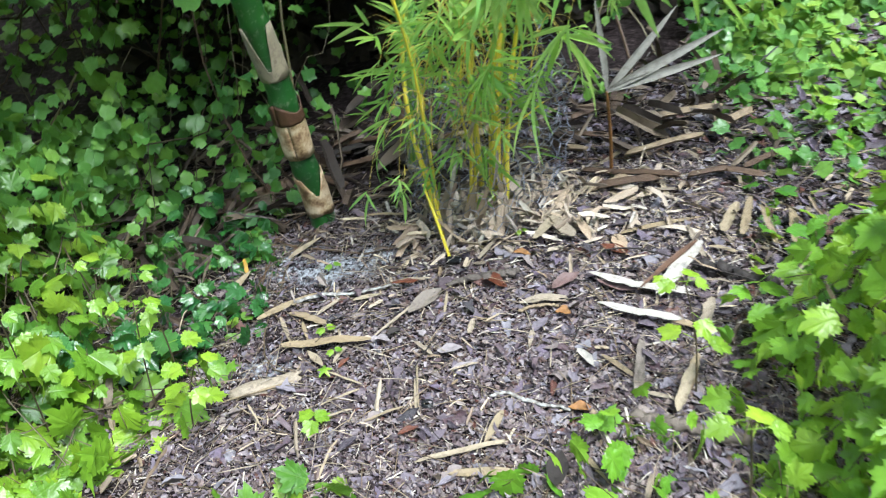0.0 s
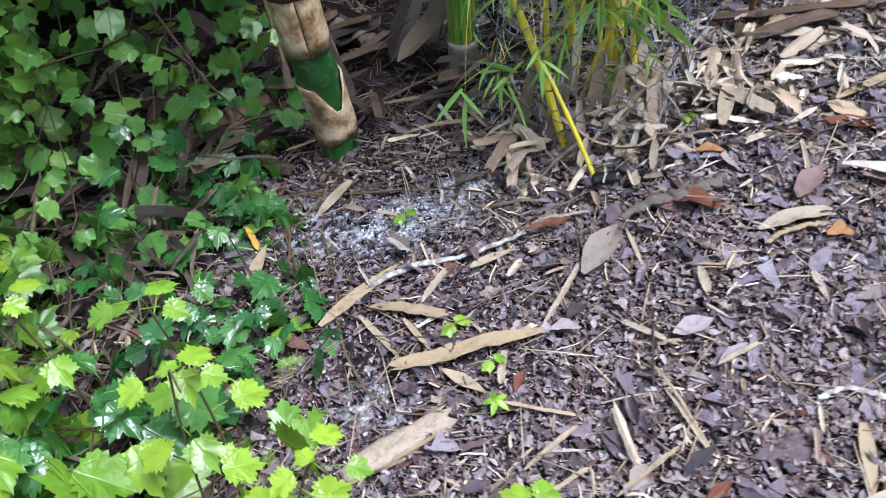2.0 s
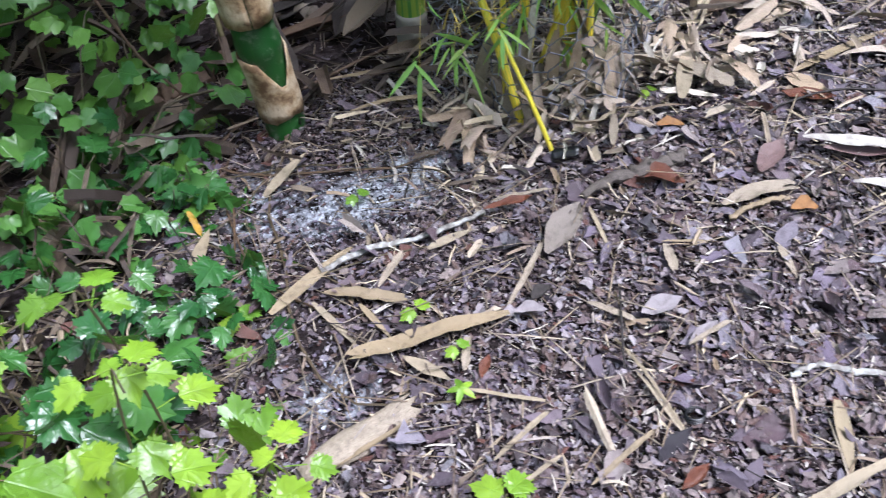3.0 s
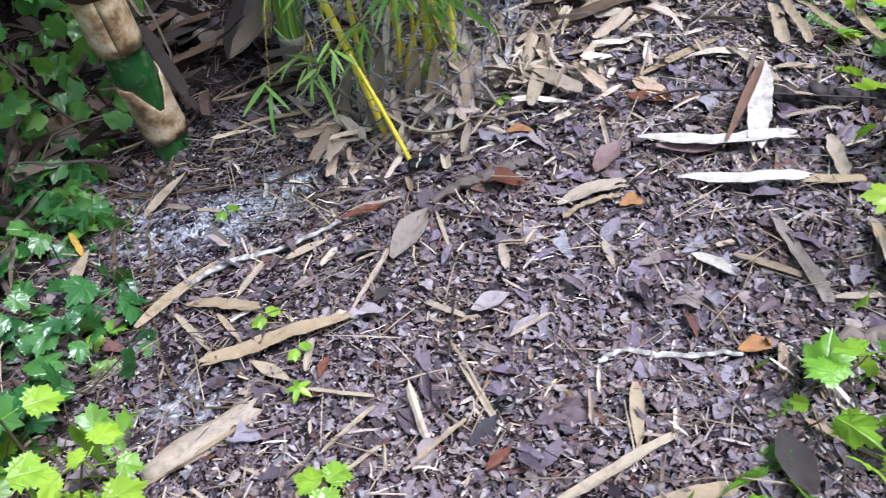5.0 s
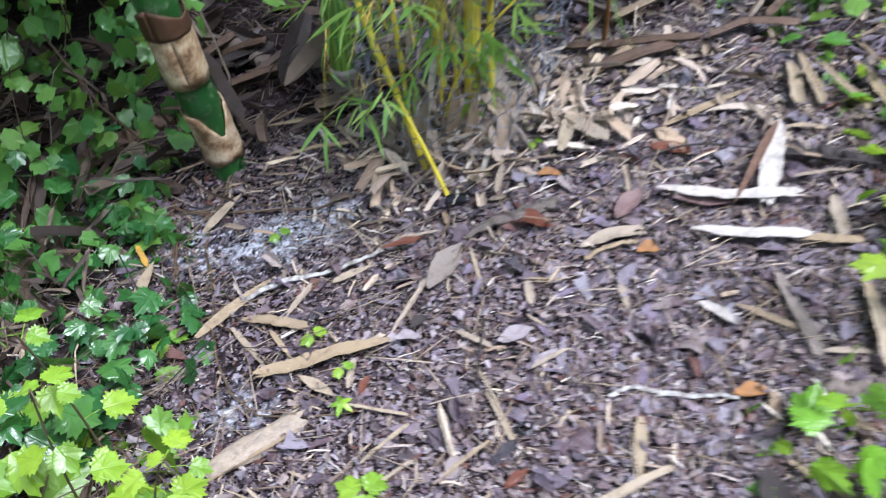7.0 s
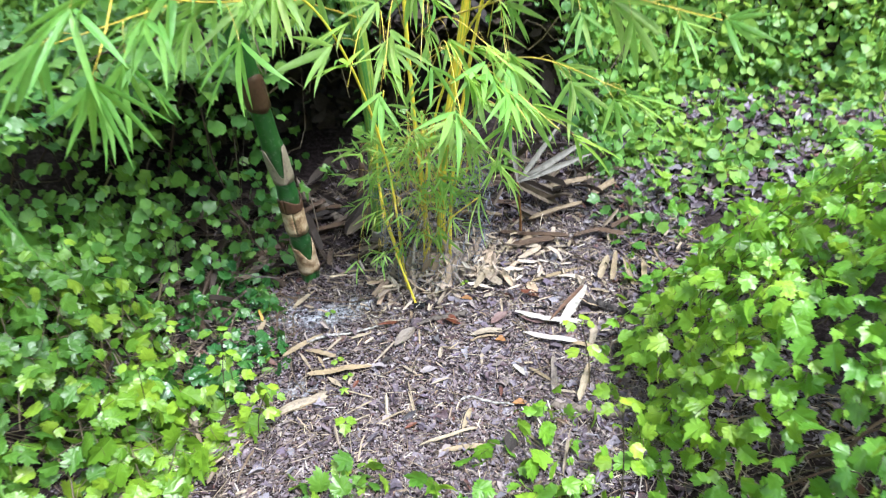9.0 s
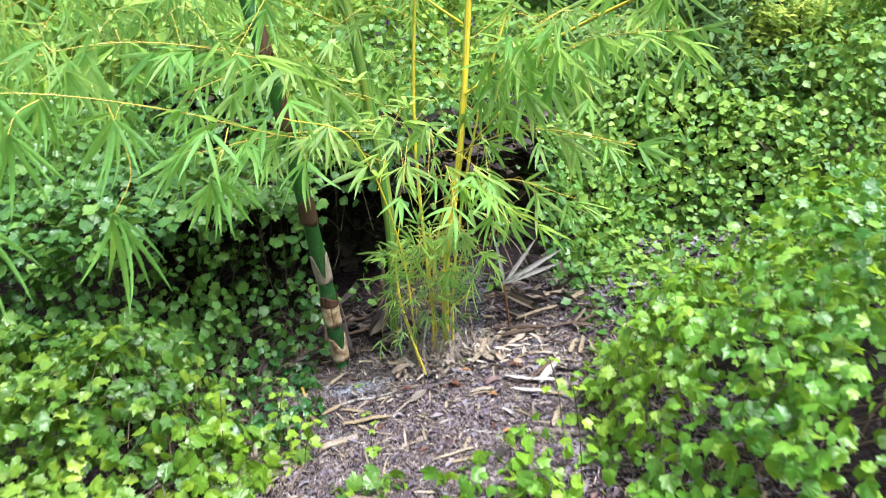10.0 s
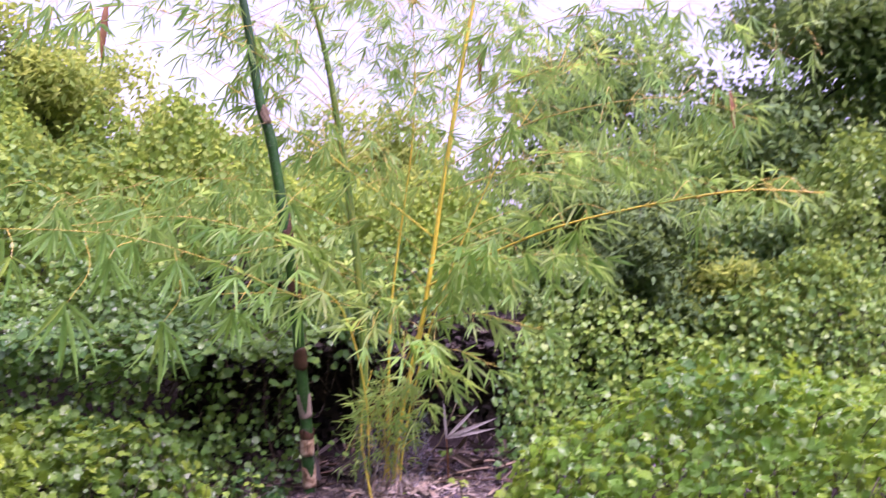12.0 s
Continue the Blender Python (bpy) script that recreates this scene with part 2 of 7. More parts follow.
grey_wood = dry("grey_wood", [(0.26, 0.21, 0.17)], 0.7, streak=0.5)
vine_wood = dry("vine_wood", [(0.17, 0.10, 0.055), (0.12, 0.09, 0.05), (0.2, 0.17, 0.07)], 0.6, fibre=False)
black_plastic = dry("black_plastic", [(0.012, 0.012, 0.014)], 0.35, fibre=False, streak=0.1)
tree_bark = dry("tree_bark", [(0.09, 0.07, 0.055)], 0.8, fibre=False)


def lichen_bark():
    m, tree, shader = nodes_of("lichen_bark")
    tint = ramp(tree, noise_of(tree, 90.0, 5.0), [(0.36, (0.09, 0.08, 0.07)), (0.5, (0.17, 0.16, 0.145)), (0.66, (0.3, 0.305, 0.29))])
    tree.links.new(tint, shader.inputs["Base Color"])
    shader.inputs["Roughness"].default_value = 0.8
    bump(tree, shader, noise_of(tree, 140.0, 4.0), 0.6, 0.003)
    return m


def culm_skin(name, low, high, stripe, stripe_share, gloss=0.3):
    """Living bamboo: stripes along the culm, a dusty bloom, small scars."""
    m, tree, shader = nodes_of(name)
    lines = noise_of(tree, 3.0, 2.0, (7.0, 0.15, 1.0), "UV")
    tint = mixed(tree, ramp(tree, noise_of(tree, 5.0, 3.0), [(0.35, (0, 0, 0)), (0.65, (1, 1, 1))]), low, high)
    tint = mixed(tree, ramp(tree, lines, [(stripe_share, (0, 0, 0)), (stripe_share + 0.04, (1, 1, 1))]), tint, stripe)
    dust = noise_of(tree, 55.0, 5.0, None, "Object", 0.7)
    tint = mixed(tree, ramp(tree, dust, [(0.55, (0, 0, 0)), (0.75, (0.5, 0.5, 0.5))]), tint, (0.3, 0.3, 0.24))
    tree.links.new(tint, shader.inputs["Base Color"])
    shader.inputs["Roughness"].default_value = gloss
    bump(tree, shader, dust, 0.15, 0.001)
    return m


lichen = lichen_bark()
green_culm = culm_skin("green_culm", (0.012, 0.06, 0.012), (0.022, 0.09, 0.016), (0.016, 0.075, 0.014), 0.62)
striped_culm = culm_skin("striped_culm", (0.14, 0.22, 0.03), (0.2, 0.27, 0.035), (0.05, 0.16, 0.03), 0.5)
yellow_culm = culm_skin("yellow_culm", (0.55, 0.42, 0.028), (0.67, 0.52, 0.038), (0.26, 0.35, 0.035), 0.54)
twig_skin = culm_skin("twig_skin", (0.42, 0.32, 0.045), (0.52, 0.38, 0.05), (0.24, 0.27, 0.04), 0.58)
grey_culm = culm_skin("grey_culm", (0.16, 0.15, 0.13), (0.24, 0.22, 0.19), (0.1, 0.12, 0.06), 0.66, 0.6)


def shoot_sheath():
    """Papery sheath on the living shoot: tan with darker hairs and blotches."""
    m, tree, shader = nodes_of("shoot_sheath")
    grain = noise_of(tree, 8.0, 4.0, (16.0, 1.2, 1.0), "UV")
    tint = ramp(tree, noise_of(tree, 24.0, 5.0, None, "Object", 0.65), [(0.38, (0.15, 0.085, 0.04)), (0.48, (0.36, 0.25, 0.14)), (0.6, (0.54, 0.43, 0.29))])
    tint = mixed(tree, 0.3, tint, ramp(tree, grain, [(0.35, (0.3, 0.25, 0.2)), (0.6, (1, 1, 1))]), "MULTIPLY")
    spots = noise_of(tree, 70.0, 4.0, None, "Object", 0.65)
    tint = mixed(tree, ramp(tree, spots, [(0.6, (0, 0, 0)), (0.68, (0.7, 0.7, 0.7))]), tint, (0.10, 0.055, 0.03))
    tree.links.new(tint, shader.inputs["Base Color"])
    shader.inputs["Roughness"].default_value = 0.55
    bump(tree, shader, grain, 0.3, 0.002)
    return m


papery = shoot_sheath()
rusty_sheath = dry("rusty_sheath", [(0.17, 0.085, 0.045)], 0.55, streak=0.4)
grey_blade = dry("grey_blade", [(0.42, 0.40, 0.35)], 0.5, streak=0.4)
pale_sheath = dry("pale_sheath", [(0.62, 0.52, 0.38)], 0.5, streak=0.2)


def wire_metal():
    m, tree, shader = nodes_of("wire_metal")
    tint = ramp(tree, noise_of(tree, 30.0, 3.0), [(0.35, (0.06, 0.065, 0.085)), (0.65, (0.24, 0.25, 0.31))])
    tree.links.new(tint, shader.inputs["Base Color"])
    shader.inputs["Metallic"].default_value, shader.inputs["Roughness"].default_value = 0.6, 0.5
    return m


def soil():
    """Dark humus with rotted crumbs, and a pale mouldy patch before the shoot."""
    m, tree, shader = nodes_of("soil")
    crumbs = noise_of(tree, 38.0, 6.0, None, "Object", 0.7)
    broad = noise_of(tree, 2.2, 3.0)
    tint = ramp(tree, crumbs, [(0.3, (0.004, 0.003, 0.003)), (0.48, (0.016, 0.012, 0.012)), (0.62, (0.045, 0.035, 0.036)), (0.75, (0.11, 0.095, 0.1))])
    tint = mixed(tree, 0.4, tint, ramp(tree, broad, [(0.35, (0.4, 0.35, 0.33)), (0.65, (1, 1, 1))]), "MULTIPLY")
    place = tree.nodes.new("ShaderNodeTexCoord").outputs["Object"]
    wander = node(tree, "ShaderNodeTexNoise", Scale=9.0, Detail=4.0)
    tree.links.new(place, wander.inputs["Vector"])
    ash = None
    for x, y, rx, ry in ((-0.33, 1.93, 0.17, 0.08), (-0.52, 2.02, 0.12, 0.1), (-0.5, 1.55, 0.06, 0.045), (-0.2, 0.62, 0.16, 0.2)):
        shift = node(tree, "ShaderNodeMapping", Location=(-x / rx, -y / ry, 0), Scale=(1 / rx, 1 / ry, 0))
        tree.links.new(place, shift.inputs["Vector"])
        length = tree.nodes.new("ShaderNodeVectorMath")
        length.operation = "LENGTH"
        tree.links.new(shift.outputs[0], length.inputs[0])
        spot = math_node(tree, "SUBTRACT", 1.25, math_node(tree, "ADD", length.outputs["Value"], math_node(tree, "MULTIPLY", math_node(tree, "SUBTRACT", wander.outputs["Fac"], 0.5), 2.0)))
        ash = spot if ash is None else math_node(tree, "MAXIMUM", ash, spot)
    broken = math_node(tree, "MULTIPLY", math_node(tree, "MAXIMUM", ash, 0.0), math_node(tree, "MULTIPLY", math_node(tree, "SUBTRACT", crumbs, 0.45), 9.0))
    c = tree.nodes.new("ShaderNodeClamp")
    tree.links.new(broken, c.inputs[0])
    tint = mixed(tree, c.outputs[0], tint, (0.42, 0.44, 0.49))
    tree.links.new(tint, shader.inputs["Base Color"])
    shader.inputs["Roughness"].default_value = 0.95
    shader.inputs["Specular IOR Level"].default_value = 0.05
    bump(tree, shader, crumbs, 1.0, 0.012)
    return m


wire, humus = wire_metal(), soil()
mould = dry("mould_flake", [(0.55, 0.58, 0.64), (0.72, 0.75, 0.8), (0.3, 0.3, 0.35)], 0.8, fibre=False, streak=0.2, hard=True)


# ---- geometry helpers ----
def step(a, b, v):
    t = np.clip((v - a) / (b - a), 0, 1)
    return t * t * (3 - 2 * t)


def waves(x, y, scale, seed=0.0):
    """Smooth uneven swell between about -1 and 1."""
    x, y = np.asarray(x) * scale + seed, np.asarray(y) * scale - seed * 0.7
    return (np.sin(x * 1.3 + 1.7 * np.sin(y * 0.9)) + np.sin(y * 1.7 - 1.2 * np.sin(x * 1.1 + 0.5)) + np.sin((x + y) * 2.3 + 0.8) * 0.6) / 2.2


def ground_z(x, y):
    x, y = np.asarray(x, float), np.asarray(y, float)
    z = -0.055 + 0.13 * np.clip(x, -1.2, 0.7) + 0.03 * np.exp(-((x - 0.1) ** 2 + (y - 2.0) ** 2) / 0.2)
    near = np.exp(-(x * x + (y - 1.6) ** 2) / 8.0)
    z = z + 0.006 * waves(x, y, 9.0) * near + 0.05 * waves(x, y, 0.9, 3.0) * (1 - near)
    return z + 0.9 * step(3.4, 8.0, y)


class Soup:
    """Collects many small pieces into one mesh."""

    def __init__(self):
        self.v, self.t, self.u, self.count = [], [], [], 0

    def add(self, verts, tris, uv=None):
        verts = np.asarray(verts, float).reshape(-1, 3)
        self.v.append(verts)
        self.t.append(np.asarray(tris, int).reshape(-1, 3) + self.count)
        self.u.append(np.zeros((len(verts), 2)) if uv is None else np.asarray(uv, float))
        self.count += len(verts)

    def spread(self, template, places, turns, sizes):
        """A copy of a template (verts, tris, uv) at every place."""
        verts, tris, uv = template
        k, n = len(places), len(verts)
        if not k:
            return
        sizes = np.asarray(sizes, float)
        sizes = np.repeat(sizes[:, None], 3, 1) if sizes.ndim == 1 else sizes
        moved = np.einsum("kij,knj->kni", turns, verts[None] * sizes[:, None, :]) + places[:, None, :]
        self.v.append(moved.reshape(-1, 3))
        self.t.append((tris[None] + (np.arange(k) * n)[:, None, None]).reshape(-1, 3) + self.count)
        self.u.append(np.tile(uv, (k, 1)))
        self.count += k * n

    def mesh(self, name, material, origin=(0, 0, 0), smooth=True):
        v, t, u = np.concatenate(self.v) - np.asarray(origin), np.concatenate(self.t), np.concatenate(self.u)
        me = bpy.data.meshes.new(name)
        me.vertices.add(len(v))
        me.vertices.foreach_set("co", v.astype(np.float32).ravel())
        me.loops.add(t.size)
        me.loops.foreach_set("vertex_index", t.astype(np.int32).ravel())
        me.polygons.add(len(t))
        me.polygons.foreach_set("loop_start", (np.arange(len(t)) * 3).astype(np.int32))
        me.polygons.foreach_set("use_smooth", np.full(len(t), smooth))
        layer = me.uv_layers.new(name="UVMap")
        layer.data.foreach_set("uv", u[t.ravel()].astype(np.float32).ravel())
        me.update()
        me.validate()
        me.materials.append(material)
        return me


def thing(name, at, label, category, group="", kind=""):
    ob = new(name)
    ob.location, ob.empty_display_size = at, 0.05
    return tagged(ob, label, category, group, kind)


def part(name, soup, material, parent, label="", kind="", smooth=True):
    at = np.array(parent.location)
    if parent.parent:
        at = at + np.array(parent.parent.location)
    ob = new(name, soup.mesh(name, material, at, smooth))
    ob.parent = parent
    return tagged(ob, label, kind=kind)


def alone(name, soup, material, at, label, category, group="", kind="", smooth=True):
    ob = new(name, soup.mesh(name, material, at, smooth))
    ob.location = at
    return tagged(ob, label, category, group, kind)


def unit(v):
    return v / np.maximum(np.linalg.norm(v, axis=-1, keepdims=True), 1e-9)


def turns_of(normal, along):
    """Rotations whose z is normal and whose y lies towards along."""
    z = unit(normal)
    y = unit(along - (along * z).sum(-1, keepdims=True) * z)
    return np.stack((np.cross(y, z), y, z), -1)


def smooth_line(points, n):
    """A rounded line through the points."""
    p = np.asarray(points, float)
    if len(p) == 2:
        s = np.linspace(0, 1, n)[:, None]
        return p[0] * (1 - s) + p[1] * s
    p = np.concatenate((2 * p[:1] - p[1:2], p, 2 * p[-1:] - p[-2:-1]))
    out = []
    for s in np.linspace(0, len(p) - 3 - 1e-6, n):
        i, f = int(s), s - int(s)
        a, b, c, d = p[i:i + 4]
        out.append(0.5 * (2 * b + (c - a) * f + (2 * a - 5 * b + 4 * c - d) * f * f + (3 * b - a - 3 * c + d) * f ** 3))
    return np.array(out)


def tube(soup, line, radii, sides=8, caps=True):
    line = np.asarray(line, float)
    n = len(line)
    radii = np.broadcast_to(np.asarray(radii, float), n) if np.ndim(radii) == 0 or len(np.atleast_1d(radii)) == n else np.interp(np.linspace(0, 1, n), np.linspace(0, 1, len(radii)), radii)
    way = unit(np.gradient(line, axis=0))
    ref = np.array((0.31, 0.9, 0.2)) if abs(way[0][2]) > 0.7 else np.array((0.1, 0.2, 1.0))
    x = unit(np.cross(way, ref))
    y = np.cross(way, x)
    ang = np.linspace(0, 2 * np.pi, sides + 1)
    ring = line[:, None] + radii[:, None, None] * (np.cos(ang)[None, :, None] * x[:, None] + np.sin(ang)[None, :, None] * y[:, None])
    far = np.concatenate(([0], np.cumsum(np.linalg.norm(np.diff(line, axis=0), axis=1))))
    uv = np.stack(np.broadcast_arrays(np.linspace(0, 1, sides + 1)[None], far[:, None] * 6), -1)
    m = sides + 1
    tris = []
    for i in range(n - 1):
        for j in range(sides):
            a, b = i * m + j, (i + 1) * m + j
            tris += [(a, a + 1, b + 1), (a, b + 1, b)]
    v, u = ring.reshape(-1, 3), uv.reshape(-1, 2)
    if caps:
        v = np.concatenate((v, line[:1], line[-1:]))
        u = np.concatenate((u, [[0.5, 0]], [[0.5, 1]]))
        for j in range(sides):
            tris += [(n * m, j + 1, j), (n * m + 1, (n - 1) * m + j, (n - 1) * m + j + 1)]
    soup.add(v, tris, u)


# ---- leaf templates: base at the origin, tip along +y, face up +z, length 1 ----
def vine_leaf(cup, droop, teeth=11, seed=0):
    r = np.random.default_rng(seed)
    pts = [(0.0, 0.03)]
    n = teeth * 2
    for i in range(n + 1):
        phi = -2.62 + 5.24 * i / n
        lobes = 0.40 + 0.22 * np.exp(-(phi / 0.30) ** 2) + 0.15 * np.exp(-((abs(phi) - 1.0) / 0.26) ** 2) + 0.09 * np.exp(-((abs(phi) - 2.0) / 0.34) ** 2)
        rad = lobes * (1.0 if i % 2 else r.uniform(0.74, 0.88)) * (1 + 0.06 * r.standard_normal())
        phi += r.normal(0, 0.035)
        pts.append((rad * 1.02 * np.sin(phi), 0.44 + rad * np.cos(phi)))
    pts = np.array(pts)
    mid = np.array([(0.0, 0.22), (0.0, 0.6)])
    xy = np.concatenate((pts, mid))
    around = np.arctan2(xy[:, 0], xy[:, 1] - 0.44)
    z = cup * np.abs(xy[:, 0]) - droop * (xy[:, 1] - 0.2) ** 2 + 0.025 * r.standard_normal(len(xy)) + 0.045 * np.sin(around * 4.6 + seed)
    z[-2:] -= 0.05
    count, tris = len(pts), []
    for i in range(count):
        a, b = i, (i + 1) % count
        high = (pts[a][1] + pts[b][1]) / 2 > 0.42
        tris.append((b, a, count + (1 if high else 0)))
    first = [i for i in range(1, count - 1) if (pts[i][1] + pts[i - 1][1]) / 2 <= 0.42 < (pts[i][1] + pts[i + 1][1]) / 2]
    last = [i for i in range(1, count - 1) if (pts[i][1] + pts[i - 1][1]) / 2 > 0.42 >= (pts[i][1] + pts[i + 1][1]) / 2]
    if first and last:
        tris += [(count, count + 1, first[0]), (count + 1, count, last[-1])]
    return np.column_stack((xy, z)), np.array(tris), np.column_stack((xy[:, 0] + 0.5, xy[:, 1]))


def fine_leaf(cup, droop, seed):
    """A vine leaf for close by: scalloped teeth, a raised web between the veins, soft folds."""
    r = np.random.default_rng(seed + 70)
    n = 34
    phi = np.linspace(-2.75, 2.75, n + 1) + r.normal(0, 0.025, n + 1)
    lobes = 0.40 + 0.21 * np.exp(-(phi / 0.30) ** 2) + 0.14 * np.exp(-((abs(phi) - 1.02) / 0.27) ** 2) + 0.08 * np.exp(-((abs(phi) - 2.05) / 0.34) ** 2)
    rad = lobes * np.where(np.arange(n + 1) % 2 == 1, 1.0, r.uniform(0.78, 0.87, n + 1)) * (1 + 0.04 * r.standard_normal(n + 1))
    rim = np.column_stack((rad * np.sin(phi), 0.44 + rad * np.cos(phi)))
    rim = np.concatenate((rim, [[0.0, 0.08]]))
    centre = np.array((0.0, 0.36))
    rings = [centre + (rim - centre) * f for f in (0.55, 1.0)]
    xy = np.concatenate((centre[None], *rings))
    around = np.arctan2(xy[:, 0], xy[:, 1] - 0.1)
    far = np.hypot(xy[:, 0], xy[:, 1] - 0.1)
    z = cup * (np.sqrt(xy[:, 0] ** 2 + 0.01) - 0.1) - droop * (xy[:, 1] - 0.2) ** 2
    z = z + 0.035 * np.abs(np.sin(around * 4.9)) * np.minimum(1, far * 2) + 0.05 * far * np.sin(around * 3.1 + seed) + 0.008 * r.standard_normal(len(xy))
    m, tris = len(rim), []
    for i in range(m):
        j = (i + 1) % m
        tris.append((1 + j, 1 + i, 0))
        tris += [(1 + i, 1 + j, 1 + m + j), (1 + i, 1 + m + j, 1 + m + i)]
    return np.column_stack((xy, z)), np.array(tris), np.column_stack((xy[:, 0] + 0.5, xy[:, 1]))


def blade(width, bend, fold, stations=6):
    """A lance-shaped leaf with a folded midrib."""
    s = np.linspace(0, 1, stations)
    w = width * np.sin(np.pi * np.clip(s * 0.93 + 0.05, 0, 1) ** 0.75) ** 0.85 * 0.5
    w[-1] = 0.003
    y = s - bend * bend * s ** 3 * 0.25
    z = -bend * s ** 2
    rows, uv, tris = [], [], []
    for i in range(stations):
        for j, side in enumerate((-1, 0, 1)):
            rows.append((side * w[i], y[i], z[i] + abs(side) * fold * w[i]))
            uv.append((0.5 + side * w[i] / width * 0.9, s[i]))
    for i in range(stations - 1):
        a = i * 3
        for j in (0, 1):
            tris += [(a + j, a + j + 1, a + j + 4), (a + j, a + j + 4, a + j + 3)]
    return np.array(rows), np.array(tris), np.array(uv)


def torn(width, bend, fold, seed=0, stations=9):
    """A torn strip of a dry leaf or sheath: near-parallel sides, one ragged end, one long point."""
    r = np.random.default_rng(seed + 300)
    s = np.linspace(0, 1, stations)
    w = width * 0.5 * np.minimum(1.0, 0.75 + 1.2 * (1 - s)) * np.minimum(1.0, (0.03 + s) * r.uniform(2.8, 6.0)) * (1 + 0.1 * r.standard_normal(stations))
    w = np.maximum(w, width * r.uniform(0.02, 0.12))
    sway = r.uniform(-0.03, 0.03) * np.sin(np.pi * s) + 0.008 * np.sin(7 * s + seed)
    z = bend * (s - s * s) + 0.012 * r.standard_normal(stations)
    twist = r.uniform(-0.5, 0.5) * s
    rows, uv, tris = [], [], []
    for i in range(stations):
        for side in (-1, 0, 1):
            ragged = r.uniform(-0.09, 0.05) if i == stations - 1 else (0.03 if i == 0 and side else 0.0)
            rows.append((sway[i] + side * w[i] * math.cos(twist[i]), s[i] + ragged, z[i] + abs(side) * fold * w[i] + side * w[i] * math.sin(twist[i])))
            uv.append((0.5 + side * 0.45, s[i]))
    for i in range(stations - 1):
        a = i * 3
        for j in (0, 1):
            tris += [(a + j, a + j + 1, a + j + 4), (a + j, a + j + 4, a + j + 3)]
    return np.array(rows), np.array(tris), np.array(uv)


def oval(width, curl, bend, seed=0, ragged=0.06, cut=(0.0, 1.0)):
    """A dead broad leaf, curled along and across."""
    r = np.random.default_rng(seed)
    s = np.linspace(0, 1, 6)
    w = width * 0.5 * np.sin(np.pi * np.clip(cut[0] + (cut[1] - cut[0]) * s, 0.03, 0.985)) ** 0.8
    rows, uv, tris = [], [], []
    for i in range(6):
        for side in (-1, 0, 1):
            x = side * w[i] * (1 + ragged * r.standard_normal())
            rows.append((x, s[i] + 0.02 * r.standard_normal() * (side != 0), curl * x * x / max(width, 0.01) * 4 + bend * (s[i] - 0.5) ** 2 + 0.015 * r.standard_normal()))
            uv.append((0.5 + side * 0.5, s[i]))
    for i in range(5):
        a = i * 3
        for j in (0, 1):
            tris += [(a + j, a + j + 1, a + j + 4), (a + j, a + j + 4, a + j + 3)]
    return np.array(rows), np.array(tris), np.array(uv)


def scrap(seed):
    """A torn piece of a rotted leaf."""
    r = np.random.default_rng(seed)
    k = 6
    ang = np.linspace(0, 2 * np.pi, k, endpoint=False) + r.uniform(-0.3, 0.3, k)
    rad = r.uniform(0.28, 0.6, k)
    xy = np.column_stack((np.cos(ang) * rad * r.uniform(0.3, 0.6), np.sin(ang) * rad + 0.5))
    xy = np.concatenate((xy, [[0, 0.5]]))
    z = r.uniform(-0.1, 0.14, k + 1)
    z[-1] += 0.08
    return np.column_stack((xy, z)), np.array([(i, (i + 1) % k, k) for i in range(k)]), xy + [0.5, 0]


def stalk():
    """A thin straw with a three-cornered section, length 1 along y; x and z give its thickness."""
    ang = np.array((0.5, 2.6, 4.7))
    ring = np.column_stack((np.cos(ang), np.zeros(3), np.sin(ang))) * 0.5
    v = np.concatenate((ring, ring * 1.1 + [0.15, 0.5, 0.5], ring * 0.8 + [0, 1, 0]))
    t = [(0, 2, 1), (6, 7, 8)]
    for base in (0, 3):
        for i in range(3):
            a, b = base + i, base + (i + 1) % 3
            t += [(a, b, b + 3), (a, b + 3, a + 3)]
    return v, np.array(t), np.column_stack((np.tile((0, 0.4, 0.8), 3), np.repeat((0, 0.5, 1), 3)))


VINE_FINE = [fine_leaf(c, d, i) for i, (c, d) in enumerate(((0.12, 0.25), (-0.25, 0.15), (0.32, 0.3), (-0.08, 0.45), (0.18, 0.05)))]
VINE = [vine_leaf(c, d, 13, i) for i, (c, d) in enumerate(((0.12, 0.25), (-0.22, 0.15), (0.3, 0.3), (-0.08, 0.4), (0.18, 0.05)))]
VINE_FAR = [vine_leaf(c, d, 7, 20 + i) for i, (c, d) in enumerate(((0.12, 0.25), (-0.2, 0.2), (0.28, 0.3)))]
BLADES = [blade(0.12, 0.12, 0.35), blade(0.11, 0.25, 0.3), blade(0.13, 0.04, 0.5), blade(0.10, 0.38, 0.25)]
BLADES_FINE = [blade(0.085, 0.25, 0.35, 5), blade(0.075, 0.5, 0.3, 5), blade(0.09, 0.1, 0.4, 5)]
OVALS = [oval(0.38, 0.3, 0.2, 1, 0.12), oval(0.3, -0.4, 0.25, 2, 0.15), oval(0.44, 0.15, -0.25, 3, 0.12), oval(0.26, 0.6, 0.15, 4, 0.1), oval(0.48, -0.15, 0.3, 5, 0.2), oval(0.58, 0.25, 0.1, 6, 0.28), oval(0.22, -0.3, -0.2, 7, 0.1), oval(0.5, 0.4, 0.3, 8, 0.35), oval(0.55, 0.2, 0.15, 9, 0.3, (0.0, 0.6)), oval(0.7, -0.2, 0.2, 10, 0.3, (0.3, 0.75)), oval(0.4, 0.5, -0.2, 11, 0.25, (0.45, 1.0)), oval(0.36, 0.9, 0.25, 12, 0.15)]
SCRAPS = [scrap(i) for i in range(6)]
